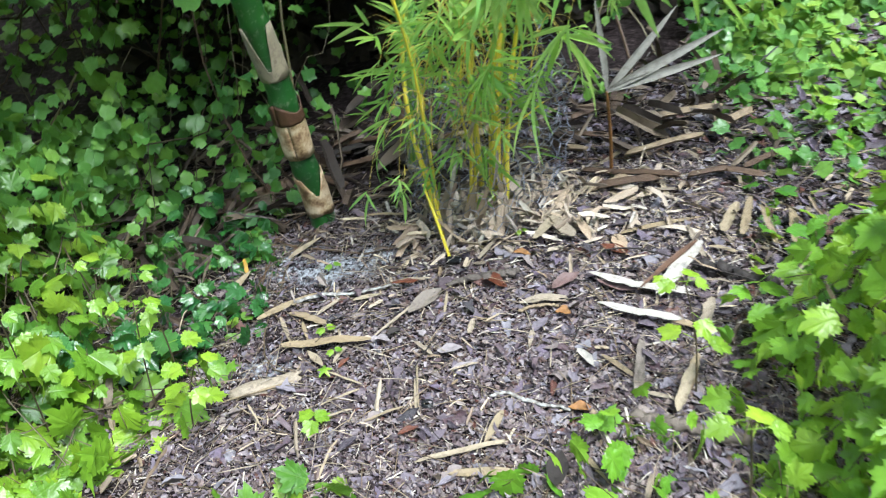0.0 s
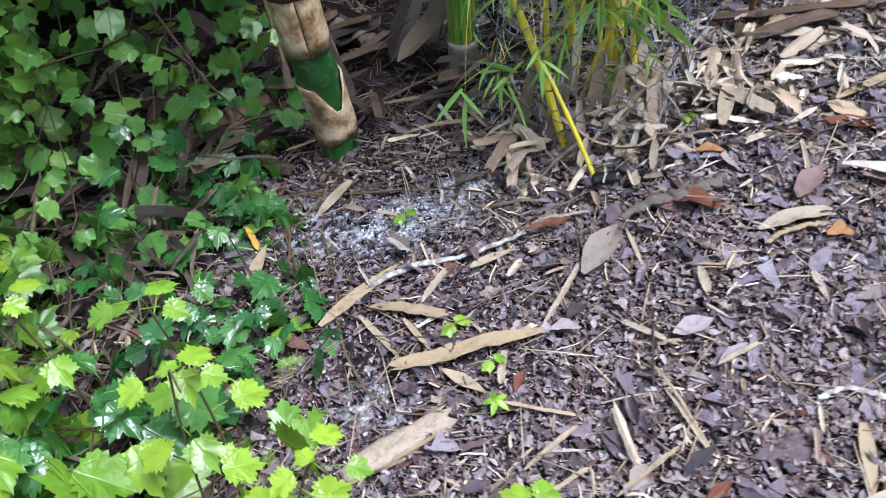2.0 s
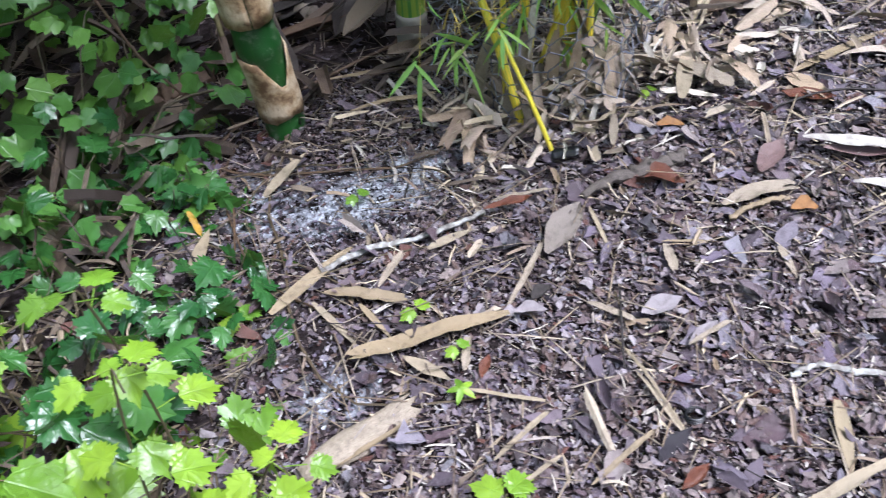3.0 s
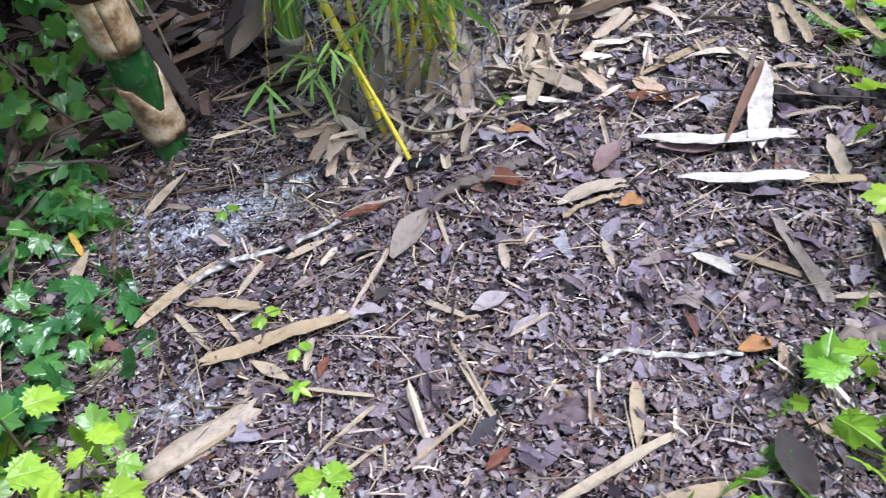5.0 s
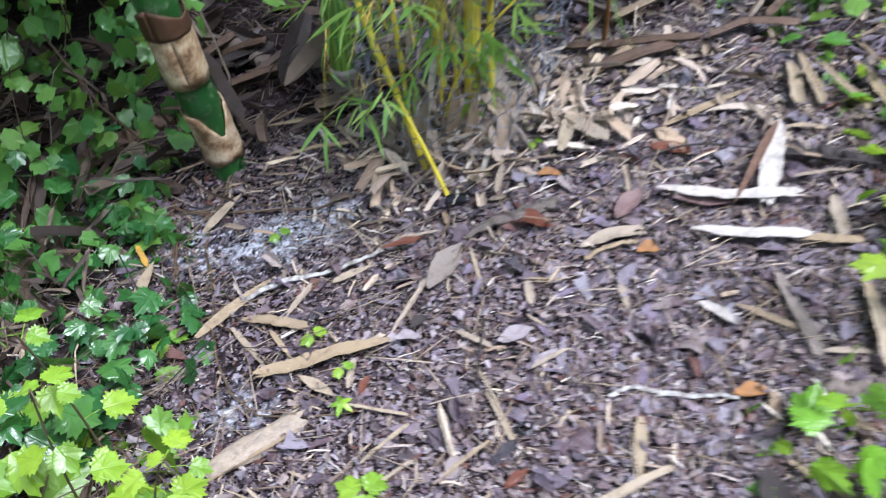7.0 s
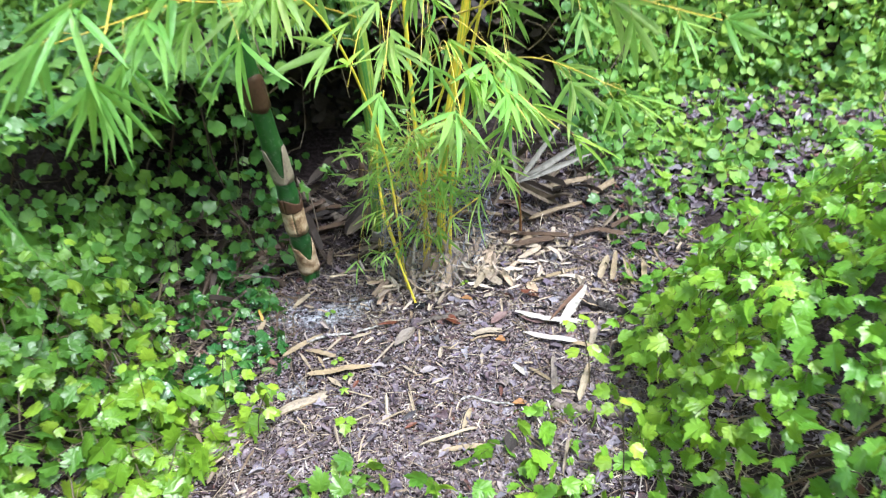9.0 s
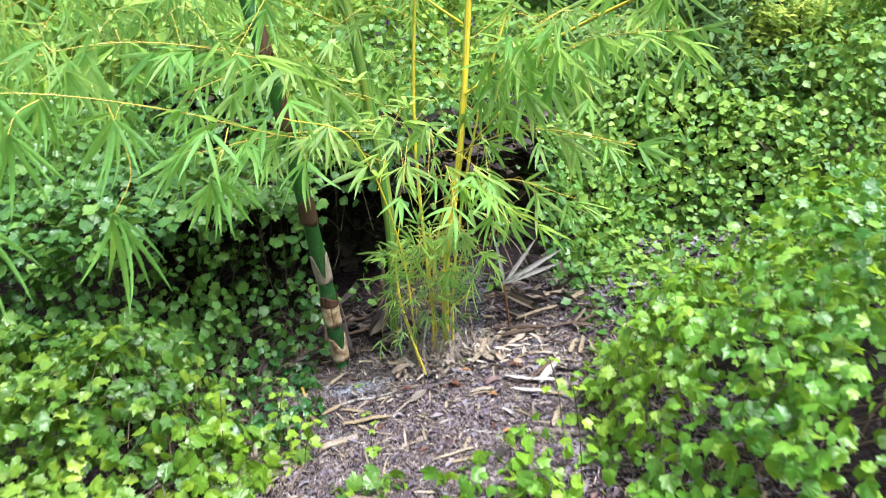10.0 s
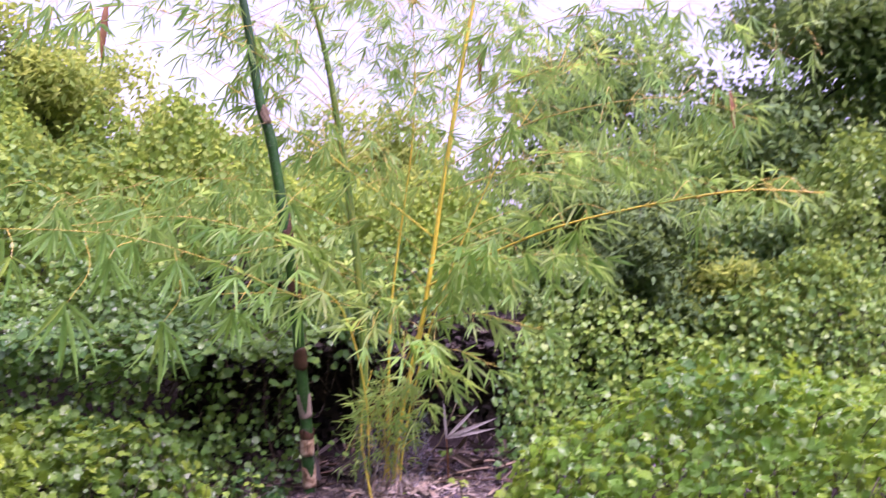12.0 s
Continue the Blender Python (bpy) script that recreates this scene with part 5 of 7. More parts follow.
            rank.append(f)
    P, N, A, S, rank = np.array(P), np.array(N), np.array(A), np.array(S), np.array(rank)
    single = rank < 0
    low = np.where((P[:, 2] < 1.5) & (P[:, 1] < 1.75), P[:, 1], 9.0)
    single[np.argsort(low)[:290]] = True
    leaves = Soup()
    high = ~single & (P[:, 2] > 1.6)
    near = ~single & ~high
    put_leaves(leaves, BLADES, P[near], N[near], A[near], S[near], 84)
    put_leaves(leaves, BLADES_FINE, P[high], N[high], A[high], S[high], 85)
    part("foliage", leaves, bamboo_green, clump, "long narrow green bamboo leaves", "stuff")
    shapes = []
    for t in BLADES:
        s = Soup()
        s.add(*t)
        shapes.append(s.mesh("leaf", bamboo_green_single))
    turns, at = turns_of(N, A), Vector(clump.location)
    for i in np.nonzero(single)[0]:
        ob = new("leaf", shapes[i % len(shapes)])
        ob.parent = clump
        m = Matrix(turns[i].tolist()).to_4x4()
        m.translation = Vector(P[i]) - at
        ob.matrix_basis = m @ Matrix.Diagonal((S[i] * (0.66 if S[i] > 0.2 else 1.0), S[i], S[i], 1))
    # dry leaves caught round the foot
    k = 45
    a = r.uniform(0, 6.28, k)
    rad = r.uniform(0.05, 0.19, k)
    q = np.column_stack((0.04 + np.cos(a) * rad, 2.08 + np.sin(a) * rad, r.uniform(0.02, 0.42, k) * (1.2 - rad * 3)))
    s = Soup()
    put_leaves(s, BLADES, q, np.column_stack((np.cos(a), np.sin(a), np.full(k, 0.4))) + r.normal(0, 0.3, (k, 3)), np.column_stack((np.cos(a) * 0.5, np.sin(a) * 0.5, -np.ones(k))) + r.normal(0, 0.35, (k, 3)), r.uniform(0.06, 0.13, k), 86)
    part("dry_foliage", s, foot_straw, clump, "dry straw-coloured leaves caught in the stems", "stuff")
    # dead sheaths leaning on the stems
    for i in range(6):
        a = r.uniform(-3.3, 0.4)
        rad = r.uniform(0.09, 0.17)
        foot = np.array((0.03 + math.cos(a) * rad, 2.06 + math.sin(a) * rad * 0.8, 0.0))
        foot[2] = float(ground_z(foot[0], foot[1])) + 0.01
        head = np.array((0.04 + math.cos(a + 0.5) * rad * 0.4, 2.09 + math.sin(a + 0.5) * rad * 0.3, foot[2] + r.uniform(0.06, 0.16)))
        size = float(np.linalg.norm(head - foot))
        s = Soup()
        s.spread(blade(r.uniform(0.12, 0.22), r.uniform(-0.15, 0.2), r.uniform(0.2, 0.8), 7), foot[None], turns_of(np.array([(math.cos(a), math.sin(a), 0.3)]), (head - foot)[None]), np.array([size]))
        part("dead_sheath", s, (straw_single, cream_sheath, tan_sheath)[i % 3], clump, "dry straw-coloured sheath leaning on the stems")
    # dead blades still hanging in the crown
    for p, way, size in (((-1.68, 1.5, 2.72), (0.0, 0, -1), 0.32), ((1.84, 1.5, 2.56), (0.15, 0, -1), 0.26), ((0.42, 2.0, 2.85), (0.05, 0, -1), 0.3)):
        s = Soup()
        s.spread(BLADES[0], np.array([p]), turns_of(np.array([(0.1, -1.0, 0.2)]), np.array([way])), np.array([size]))
        part("dead_leaf", s, orange_leaf, clump, "dead orange-brown leaf")
    return clump


clump = bamboo_clump()


# ---- wire netting round the clump ----
def wire_netting():
    cx, cy, cell = 0.06, 2.13, 0.042
    n, rows = 32, 18
    net = thing("wire_netting", (cx, cy, -0.02), "bent grey wire netting standing round the bamboo clump", "wire netting")

    def at(i, j):
        a = 2 * math.pi * i / n
        z = 0.02 + j * cell * 0.62
        rad = 0.205 + 0.026 * math.sin(a * 3 + z * 9) + 0.017 * math.sin(a * 7 - z * 21) + 0.008 * math.sin(a * 17 + z * 47)
        x, y = cx + rad * math.cos(a), cy + rad * math.sin(a)
        return np.array((x, y, float(ground_z(x, y)) + z))

    soup = Soup()
    for j in range(rows):
        for i in range(n):
            if math.sin(i * 1.7) + math.sin(j * 0.9 + i) > 1.7:
                continue
            o = 0.5 * (j % 2)
            a, b = at(i + o, j), at(i + o + 0.5, j + 0.5)
            c, d = at(i + o - 0.5, j + 0.5), at(i + o + 0.5, j + 1)
            for p, q in ((a, b), (a, c), (b, d)):
                tube(soup, [p, q], 0.0012, 3, False)
    part("wire_mesh", soup, wire, net, kind="stuff")


wire_netting()


# ---- dead palmetto sprig ----
def palmetto():
    p = thing("palmetto_sprig", (0.43, 2.2, 0.03), "dead grey palmetto sprig with narrow stiff blades", "palm")
    stem = Soup()
    tube(stem, smooth_line([(0.45, 2.22, 0.0), (0.43, 2.17, 0.16), (0.405, 2.131, 0.317)], 10), (0.006, 0.004), 6)
    part("stem", stem, orange_leaf, p, "orange-brown stem")
    for tip in ((0.58, 2.32, 0.45), (0.645, 2.39, 0.325), (0.385, 2.2, 0.55), (0.66, 2.33, 0.30)):
        a, b = np.array((0.405, 2.131, 0.317)), np.array(tip)
        s = Soup()
        way = b - a
        s.spread(blade(0.075, 0.03, 0.9), np.array([a]), turns_of(np.array([(0.1, -1.0, 0.5)]), np.array([way])), np.array([np.linalg.norm(way) * 1.05]))
        part("blade", s, grey_blade, p)


palmetto()


# ---- single pieces that lie on the litter ----
def flat(name, material, a, b, width, label, category, lift=0.016, curl=0.5, bend=0.25, shape="blade", rise=0.0, bow=0.0):
    """A dry leaf or strip from a to b."""
    a3 = np.array((*a, float(ground_z(*a)) + lift))
    b3 = np.array((*b, float(ground_z(*b)) + lift + rise))
    length = float(np.linalg.norm(b3 - a3))
    w = width / length
    seed = int(abs(a[0] * 997 + a[1] * 331))
    t = {"lance": lambda: blade(w, bend * 0.2, curl * 0.5, 8), "sheath": lambda: sheath_piece(w, curl, bend, bow, seed), "blade": lambda: torn(w, bend * 0.3, curl * 0.6, int(abs(a[0] * 997 + a[1] * 331))), "oval": lambda: oval(w, curl, bend, int(abs(a[0]) * 999), 0.04), "strip": lambda: strap(w, curl, bend)}[shape]()
    soup = Soup()
    way = (b3 - a3) / length
    up = np.array((0.0, -0.08, 1.0))
    soup.spread(t, a3[None], turns_of((up - way * (up @ way))[None], way[None]), np.array([length]))
    return alone(name, soup, material, tuple((a3 + b3) / 2), label, category, "pieces on the litter")


def sheath_piece(width, curl, bend, bow, seed):
    """A long piece of culm sheath: one end tapered, one torn, bowed in its plane, its edges worn and rolled."""
    r = np.random.default_rng(seed + 900)
    rows, cols = 14, 5
    s = np.linspace(0, 1, rows)
    wide = np.interp(s, (0, 0.1, 0.3, 0.7, 0.93, 1), (0.25, 0.62, 0.95, 1.0, 0.8, 0.5)) * width
    edge = 1 + 0.09 * r.standard_normal((rows, 2))
    rows_v, uv, tris = [], [], []
    for i in range(rows):
        for j in range(cols):
            c = j / (cols - 1) * 2 - 1
            x = c * wide[i] * 0.5 * edge[i, int(c > 0)] + bow * 4 * s[i] * (1 - s[i])
            torn_end = r.uniform(-0.07, 0.03) if i == rows - 1 else 0.0
            z = bend * 0.3 * s[i] * (1 - s[i]) + curl * wide[i] * 0.4 * c * c + 0.01 * math.sin(s[i] * 9 + seed) + 0.004 * r.standard_normal()
            rows_v.append((x, s[i] + torn_end, z))
            uv.append((c * 0.5 + 0.5, s[i]))
    for i in range(rows - 1):
        for j in range(cols - 1):
            q = i * cols + j
            tris += [(q, q + 1, q + cols + 1), (q, q + cols + 1, q + cols)]
    return np.array(rows_v), np.array(tris), np.array(uv)


def foot_sheaths():
    """Broad cream sheaths shed round the foot of the clump, some leaning on the stems, some flat."""
    r = np.random.default_rng(87)
    shapes = []
    for i in range(14):
        s = Soup()
        curl, bend = r.uniform(-0.9, 0.9), r.uniform(-0.5, 0.6)
        s.add(*(torn(r.uniform(0.12, 0.3), bend, curl, 60 + i) if i % 3 else sheath_piece(r.uniform(0.14, 0.3), curl, bend, r.uniform(-0.07, 0.07), 40 + i)))
        shapes.append(s.mesh("dead_sheath", cream_leaf))
    at = Vector(clump.location)
    for i in range(190):
        x, y = 0.09 + np.clip(r.normal(0, 0.13), -0.24, 0.3), 2.0 + np.clip(r.normal(0, 0.08), -0.12, 0.2)
        lean = r.uniform(0, 1) < 0.45 and math.hypot(x - 0.05, y - 2.04) < 0.16
        size = 0.03 + 0.09 * r.uniform(0, 1) ** 1.3
        a = r.uniform(0, 6.28)
        if lean:
            n, d = (math.cos(a) * 0.5, -1.0, 0.5), (r.normal(0, 0.5), r.uniform(0.0, 0.5), 1.0)
        else:
            n, d = (r.normal(0, 0.5), r.normal(-0.2, 0.5), 1.0), (math.cos(a), math.sin(a), r.normal(0.05, 0.15))
        m = Matrix(turns_of(np.array([n]), np.array([d]))[0].tolist()).to_4x4()
        m.translation = Vector((x, y, float(ground_z(x, y)) + (0.004 if lean else r.uniform(0.012, 0.04)))) - at
        ob = new("dead_sheath", shapes[i % len(shapes)])
        ob.parent = clump
        ob.matrix_basis = m @ Matrix.Diagonal((size, size, size, 1))
    # more of them lie out on the litter beside the clump
    for i in range(62):
        x, y = 0.36 + np.clip(r.normal(0, 0.15), -0.26, 0.34), 2.0 + np.clip(r.normal(0, 0.17), -0.38, 0.35)
        size = 0.035 + 0.09 * r.uniform(0, 1) ** 1.4
        a = r.uniform(0, 6.28)
        m = Matrix(turns_of(np.array([(r.normal(0, 0.3), r.normal(-0.1, 0.3), 1.0)]), np.array([(math.cos(a), math.sin(a), r.normal(0.03, 0.1))]))[0].tolist()).to_4x4()
        m.translation = Vector((x, y, float(ground_z(x, y)) + r.uniform(0.012, 0.024)))
        ob = new("dead_sheath", shapes[i % len(shapes)])
        ob.parent = ground
        ob.matrix_basis = m @ Matrix.Diagonal((size, size, size, 1))


foot_sheaths()


def strap(width, curl, bend):
    """A torn strip of sheath with ragged ends, its sides curled up, and some thickness."""
    r = np.random.default_rng(int(width * 1e4))
    rows, cols = 9, 6
    s = np.linspace(0, 1, rows)
    v, uv = [], []
    for layer in (0, 1):
        for i in range(rows):
            end = 1.0 - 0.35 * max(0, abs(s[i] - 0.5) - 0.38) / 0.12
            for j in range(cols):
                c = j / (cols - 1) - 0.5
                ragged = (0.025 * math.sin(j * 2.1 + 1) if i in (0, rows - 1) else 0.0)
                x = c * width * end * (1 + 0.06 * math.sin(s[i] * 11 + j))
                v.append((x, s[i] + ragged, bend * 0.4 * s[i] * (1 - s[i]) + curl * width * 1.2 * c * c * 4 * 0.5 + 0.006 * math.sin(s[i] * 17 + j * 2) + layer * 0.012))
                uv.append((c + 0.5, s[i]))
    n, tris = rows * cols, []
    for i in range(rows - 1):
        for j in range(cols - 1):
            q = i * cols + j
            tris += [(n + q, n + q + 1, n + q + cols + 1), (n + q, n + q + cols + 1, n + q + cols), (q, q + cols + 1, q + 1), (q, q + cols, q + cols + 1)]
    border = [i for i in range(cols)] + [i * cols + cols - 1 for i in range(1, rows)] + [(rows - 1) * cols + i for i in range(cols - 2, -1, -1)] + [i * cols for i in range(rows - 2, 0, -1)]
    for a, b in zip(border, border[1:] + border[:1]):
        tris += [(a, b, b + n), (a, b + n, a + n)]
    return np.array(v), np.array(tris), np.array(uv)


def stick(name, material, points, radii, label, lift=0.01, category="stick", sides=8):
    line = smooth_line([(x, y, float(ground_z(x, y)) + lift + up) for x, y, up in points], 26)
    r = np.random.default_rng(int(abs(points[0][0]) * 1e4))
    rad = np.interp(np.linspace(0, 1, 26), np.linspace(0, 1, len(radii)), radii) * (1 + 0.1 * r.standard_normal(26))
    line = line + r.normal(0, rad.mean() * 0.25, line.shape)
    soup = Soup()
    tube(soup, line, rad, sides)
    return alone(name, soup, material, tuple(line[13]), label, category, "pieces on the litter")


def husk_roll():
    """A rolled pale culm sheath, open along one side, with a dark jointed foot."""
    a, b = np.array((-0.560, 1.436, -0.11)), np.array((-0.398, 1.482, -0.082))
    t = turns_of(np.array([(0.0, -0.2, 1.0)]), (b - a)[None])[0]
    soup, rows, cols = Soup(), 10, 12
    v, uv = [], []
    for shell in (0.0, 0.0022):
        for i in range(rows):
            s = i / (rows - 1)
            half = (0.010 + 0.013 * min(1, s * 2.2)) * (1 - 0.22 * s)
            for j in range(cols):
                ang = -1.9 + 3.8 * j / (cols - 1)
                ragged = 0.012 * math.sin(j * 2.7) * (i == rows - 1)
                v.append(((half + shell) * math.sin(ang), s * 0.166 + ragged, (half * (0.5 + 0.12 * math.sin(s * 5 + 1)) + shell) * math.cos(ang) + 0.004 * math.sin(s * 7) + 0.0016 * math.sin(ang * 6 + s * 9)))
                uv.append((j / cols, s))
    n, tris = rows * cols, []
    for i in range(rows - 1):
        for j in range(cols - 1):
            q = i * cols + j
            tris += [(n + q, n + q + cols + 1, n + q + 1), (n + q, n + q + cols, n + q + cols + 1), (q, q + 1, q + cols + 1), (q, q + cols + 1, q + cols)]
    border = [i for i in range(cols)] + [i * cols + cols - 1 for i in range(1, rows)] + [(rows - 1) * cols + i for i in range(cols - 2, -1, -1)] + [i * cols for i in range(rows - 2, 0, -1)]
    for p, q in zip(border, border[1:] + border[:1]):
        tris += [(p, q + n, q), (p, p + n, q + n)]
    soup.add(np.array(v) @ t.T + a, tris, uv)
    alone("bamboo_husk", soup, cream_sheath, tuple((a + b) / 2), "rolled pale cream bamboo husk lying on leaf litter", "husk", "pieces on the litter")


husk_roll()
flat("bamboo_leaf", ochre_blade, (-0.236, 1.561), (-0.462, 1.588), 0.026, "long tan dry bamboo leaf lying across straw", "dry leaf", lift=0.026, shape='sheath', curl=0.2, bend=0.1)
flat("bamboo_leaf", ochre_blade, (-0.469, 1.731), (-0.355, 1.655), 0.022, "broad ochre dry bamboo leaf", "dry leaf", lift=0.016, shape='sheath', curl=0.5)
flat("bamboo_leaf", ochre_blade, (-0.552, 1.727), (-0.395, 1.822), 0.024, "long ochre dry bamboo leaf", "dry leaf", lift=0.016, shape='lance', curl=0.5)
flat("dead_leaf", red_leaf, (-0.196, 1.768), (-0.122, 1.754), 0.018, "red-brown pointed dead leaf", "dead leaf", lift=0.024, shape='oval', curl=0.4)
flat("bamboo_leaf", straw_single, (-0.298, 1.744), (-0.22, 1.75), 0.017, "pale straw-coloured leaf end", "dry leaf", shape='lance')
flat("bamboo_strip", straw_single, (-0.488, 1.721), (-0.442, 1.607), 0.0115, "narrow straw-coloured strip on leaf litter", "dry leaf", shape='lance', lift=0.014)
flat("bamboo_strip", ochre_blade, (-0.424, 1.682), (-0.397, 1.6), 0.01, "narrow straw-coloured strip on leaf litter", "dry leaf", shape='lance')
flat("bamboo_chip", straw_single, (-0.393, 1.56), (-0.345, 1.494), 0.02, "pale rounded chip of bamboo sheath", "husk", shape='oval', curl=0.2, bend=0.1)
flat("bamboo_chip", cream_sheath, (-0.323, 1.501), (-0.3, 1.552), 0.0115, "slim pale chip of bamboo sheath", "husk", shape='sheath')
flat("bamboo_chip", cream_sheath, (-0.389, 1.702), (-0.334, 1.757), 0.0125, "slim pale chip of bamboo sheath", "husk", shape='sheath')
flat("bamboo_chip", straw_single, (-0.516, 2.021), (-0.425, 2.085), 0.022, "tan pointed leaf at the mouldy patch", "dry leaf", shape='lance', rise=0.02)
flat("dead_leaf", grey_leaf, (-0.148, 1.639), (-0.062, 1.708), 0.05, "large grey-tan torn dead leaf", "dead leaf", lift=0.018, shape='oval', curl=0.25, bend=0.2)
flat("bamboo_strip", cream_sheath, (-0.234, 1.576), (-0.14, 1.668), 0.009, "frayed pale strip on leaf litter", "dry leaf", shape='sheath', bow=0.02)
flat("dead_leaf", red_leaf, (0.035, 1.728), (0.098, 1.678), 0.036, "rust-red cupped dead leaf", "dead leaf", shape='oval', curl=0.6)
flat("dead_leaf", red_leaf, (0.35, 1.806), (0.412, 1.748), 0.037, "rust-red broad dead leaf", "dead leaf", shape='oval', curl=0.2)
flat("dead_leaf", orange_leaf, (0.205, 1.565), (0.24, 1.55), 0.028, "small orange-brown dead leaf", "dead leaf", lift=0.014, shape='oval')
flat("dead_leaf", orange_leaf, (0.125, 1.82), (0.167, 1.8), 0.024, "small orange-brown dead leaf", "dead leaf", shape='oval')
flat("dead_leaf", purple_leaf, (0.277, 1.697), (0.205, 1.645), 0.036, "smooth purplish dead leaf", "dead leaf", lift=0.018, shape='oval', curl=0.3)
flat("bamboo_sheath", white_sheath, (0.3, 1.68), (0.515, 1.555), 0.026, "bleached white bamboo sheath, bowed", "husk", lift=0.03, shape='sheath', curl=0.3, bend=0.12, bow=0.06)
flat("bamboo_sheath", white_sheath, (0.585, 1.745), (0.44, 1.56), 0.036, "bleached white bamboo sheath with a torn end", "husk", lift=0.034, shape='sheath', curl=0.2, bend=0.1)
flat("bamboo_sheath", white_sheath, (0.302, 1.562), (0.472, 1.465), 0.025, "long pointed bleached white bamboo sheath", "husk", lift=0.028, shape='sheath', curl=0.2, bow=0.03)
flat("bamboo_sheath", ochre_blade, (0.45, 1.474), (0.535, 1.42), 0.02, "tan bamboo sheath end on leaf litter", "husk", lift=0.02, shape='sheath')
flat("dead_leaf", purple_leaf, (0.318, 1.648), (0.4, 1.592), 0.026, "dark purplish dead leaf under a white sheath", "dead leaf", lift=0.02, shape='oval', curl=0.2)
flat("bamboo_strip", rusty_sheath, (0.57, 1.73), (0.397, 1.583), 0.0165, "rusty brown leaf strip lying across a white sheath", "dry leaf", lift=0.044, shape='lance', curl=0.7)
flat("bamboo_sheath", cream_sheath, (0.218, 1.99), (0.285, 1.85), 0.04, "cream bamboo sheath chip, bent", "husk", lift=0.03, shape='sheath', curl=0.3, bow=0.05)
flat("bamboo_sheath", straw_single, (0.181, 1.84), (0.29, 2.005), 0.028, "straw bamboo sheath chip, pointed", "husk", lift=0.04, shape='lance')
flat("bamboo_sheath", white_sheath, (0.376, 2.0), (0.318, 1.855), 0.011, "slim bleached sheath strip", "husk", shape='sheath')
flat("bamboo_leaf", ochre_blade, (0.408, 1.852), (0.64, 1.895), 0.019, "long tan dry bamboo leaf", "dry leaf", lift=0.02, shape='lance', bow=0.02)
flat("bamboo_strip", straw_single, (0.484, 2.22), (0.398, 2.0), 0.022, "twisted straw-coloured leaf strip", "dry leaf", lift=0.02, shape='lance')
flat("bamboo_strip", cream_sheath, (0.574, 1.84), (0.578, 1.69), 0.0155, "cream strip of sheath on leaf litter", "dry leaf", lift=0.022, shape='sheath')
flat("bamboo_sheath", straw_single, (0.728, 1.92), (0.645, 1.77), 0.027, "straw-coloured sheath end, bent", "husk", lift=0.03, shape='sheath', curl=0.6)
flat("bamboo_sheath", ochre_blade, (0.772, 1.95), (0.69, 1.755), 0.023, "tan sheath strip on leaf litter", "husk", lift=0.026, shape='sheath', curl=0.4)
flat("bamboo_sheath", straw_single, (0.782, 1.9), (0.756, 1.71), 0.017, "long straw sheath strip", "husk", lift=0.03, shape='sheath')
flat("bamboo_strip", straw_single, (0.6, 1.737), (0.662, 1.698), 0.0145, "short straw strip beside the log", "dry leaf", lift=0.02, shape='sheath')
flat("bamboo_sheath", ochre_blade, (0.856, 1.88), (0.802, 1.705), 0.022, "tan sheath strip by the vines", "husk", lift=0.03, shape='sheath', curl=0.5)
flat("bamboo_sheath", cream_sheath, (0.124, 1.614), (0.24, 1.598), 0.028, "pale cream leaf with a yellow rim", "husk", lift=0.018, shape='sheath', curl=0.4, bow=-0.06)
flat("bamboo_chip", cream_sheath, (0.56, 1.54), (0.517, 1.448), 0.024, "frayed cream sheath end", "husk", lift=0.018, shape='sheath', curl=0.3)
flat("bamboo_sheath", ochre_blade, (0.478, 1.35), (0.425, 1.235), 0.02, "tan sheath strip leaning by the vines", "husk", lift=0.022, shape='sheath', curl=0.5)
flat("bamboo_sheath", straw_single, (0.458, 1.312), (0.395, 1.185), 0.023, "straw sheath strip leaning by the vines", "husk", lift=0.03, shape='sheath', curl=0.5)
flat("bamboo_leaf", ochre_blade, (0.284, 1.388), (0.36, 1.278), 0.0145, "tan pointed dry leaf", "dry leaf", lift=0.018, shape='lance')
flat("bamboo_chip", white_sheath, (0.235, 1.415), (0.262, 1.35), 0.02, "curled white leaf on leaf litter", "husk", shape='oval')
flat("bamboo_strip", grey_leaf, (0.38, 1.44), (0.331, 1.245), 0.02, "split grey sheath strip", "dry leaf", shape='sheath', curl=0.4)
flat("bamboo_strip", cream_sheath, (0.346, 1.259), (0.413, 1.23), 0.012, "pale leaf strip on leaf litter", "dry leaf", shape='lance')
flat("dead_leaf", dark_wood, (0.162, 1.125), (0.143, 1.04), 0.042, "large dark grey dead leaf", "dead leaf", lift=0.022, shape='oval', curl=0.2)
flat("bamboo_strip", ochre_blade, (0.2, 1.126), (0.242, 1.04), 0.011, "tan strip at the edge of the vines", "dry leaf", lift=0.02, shape='lance')
flat("bamboo_chip", cream_sheath, (0.144, 1.506), (0.132, 1.445), 0.0115, "slim cream chip on leaf litter", "husk", shape='lance')
flat("bamboo_chip", cream_sheath, (0.012, 1.583), (0.0, 1.531), 0.0145, "short cream chip on leaf litter", "husk", shape='sheath')
flat("bamboo_strip", cream_sheath, (-0.178, 1.787), (-0.088, 1.759), 0.0075, "straight cream splinter on leaf litter", "dry leaf", lift=0.022, shape='sheath')
flat("bamboo_strip", straw_single, (-0.051, 1.7), (-0.061, 1.594), 0.007, "narrow pointed straw on leaf litter", "dry leaf", shape='lance')
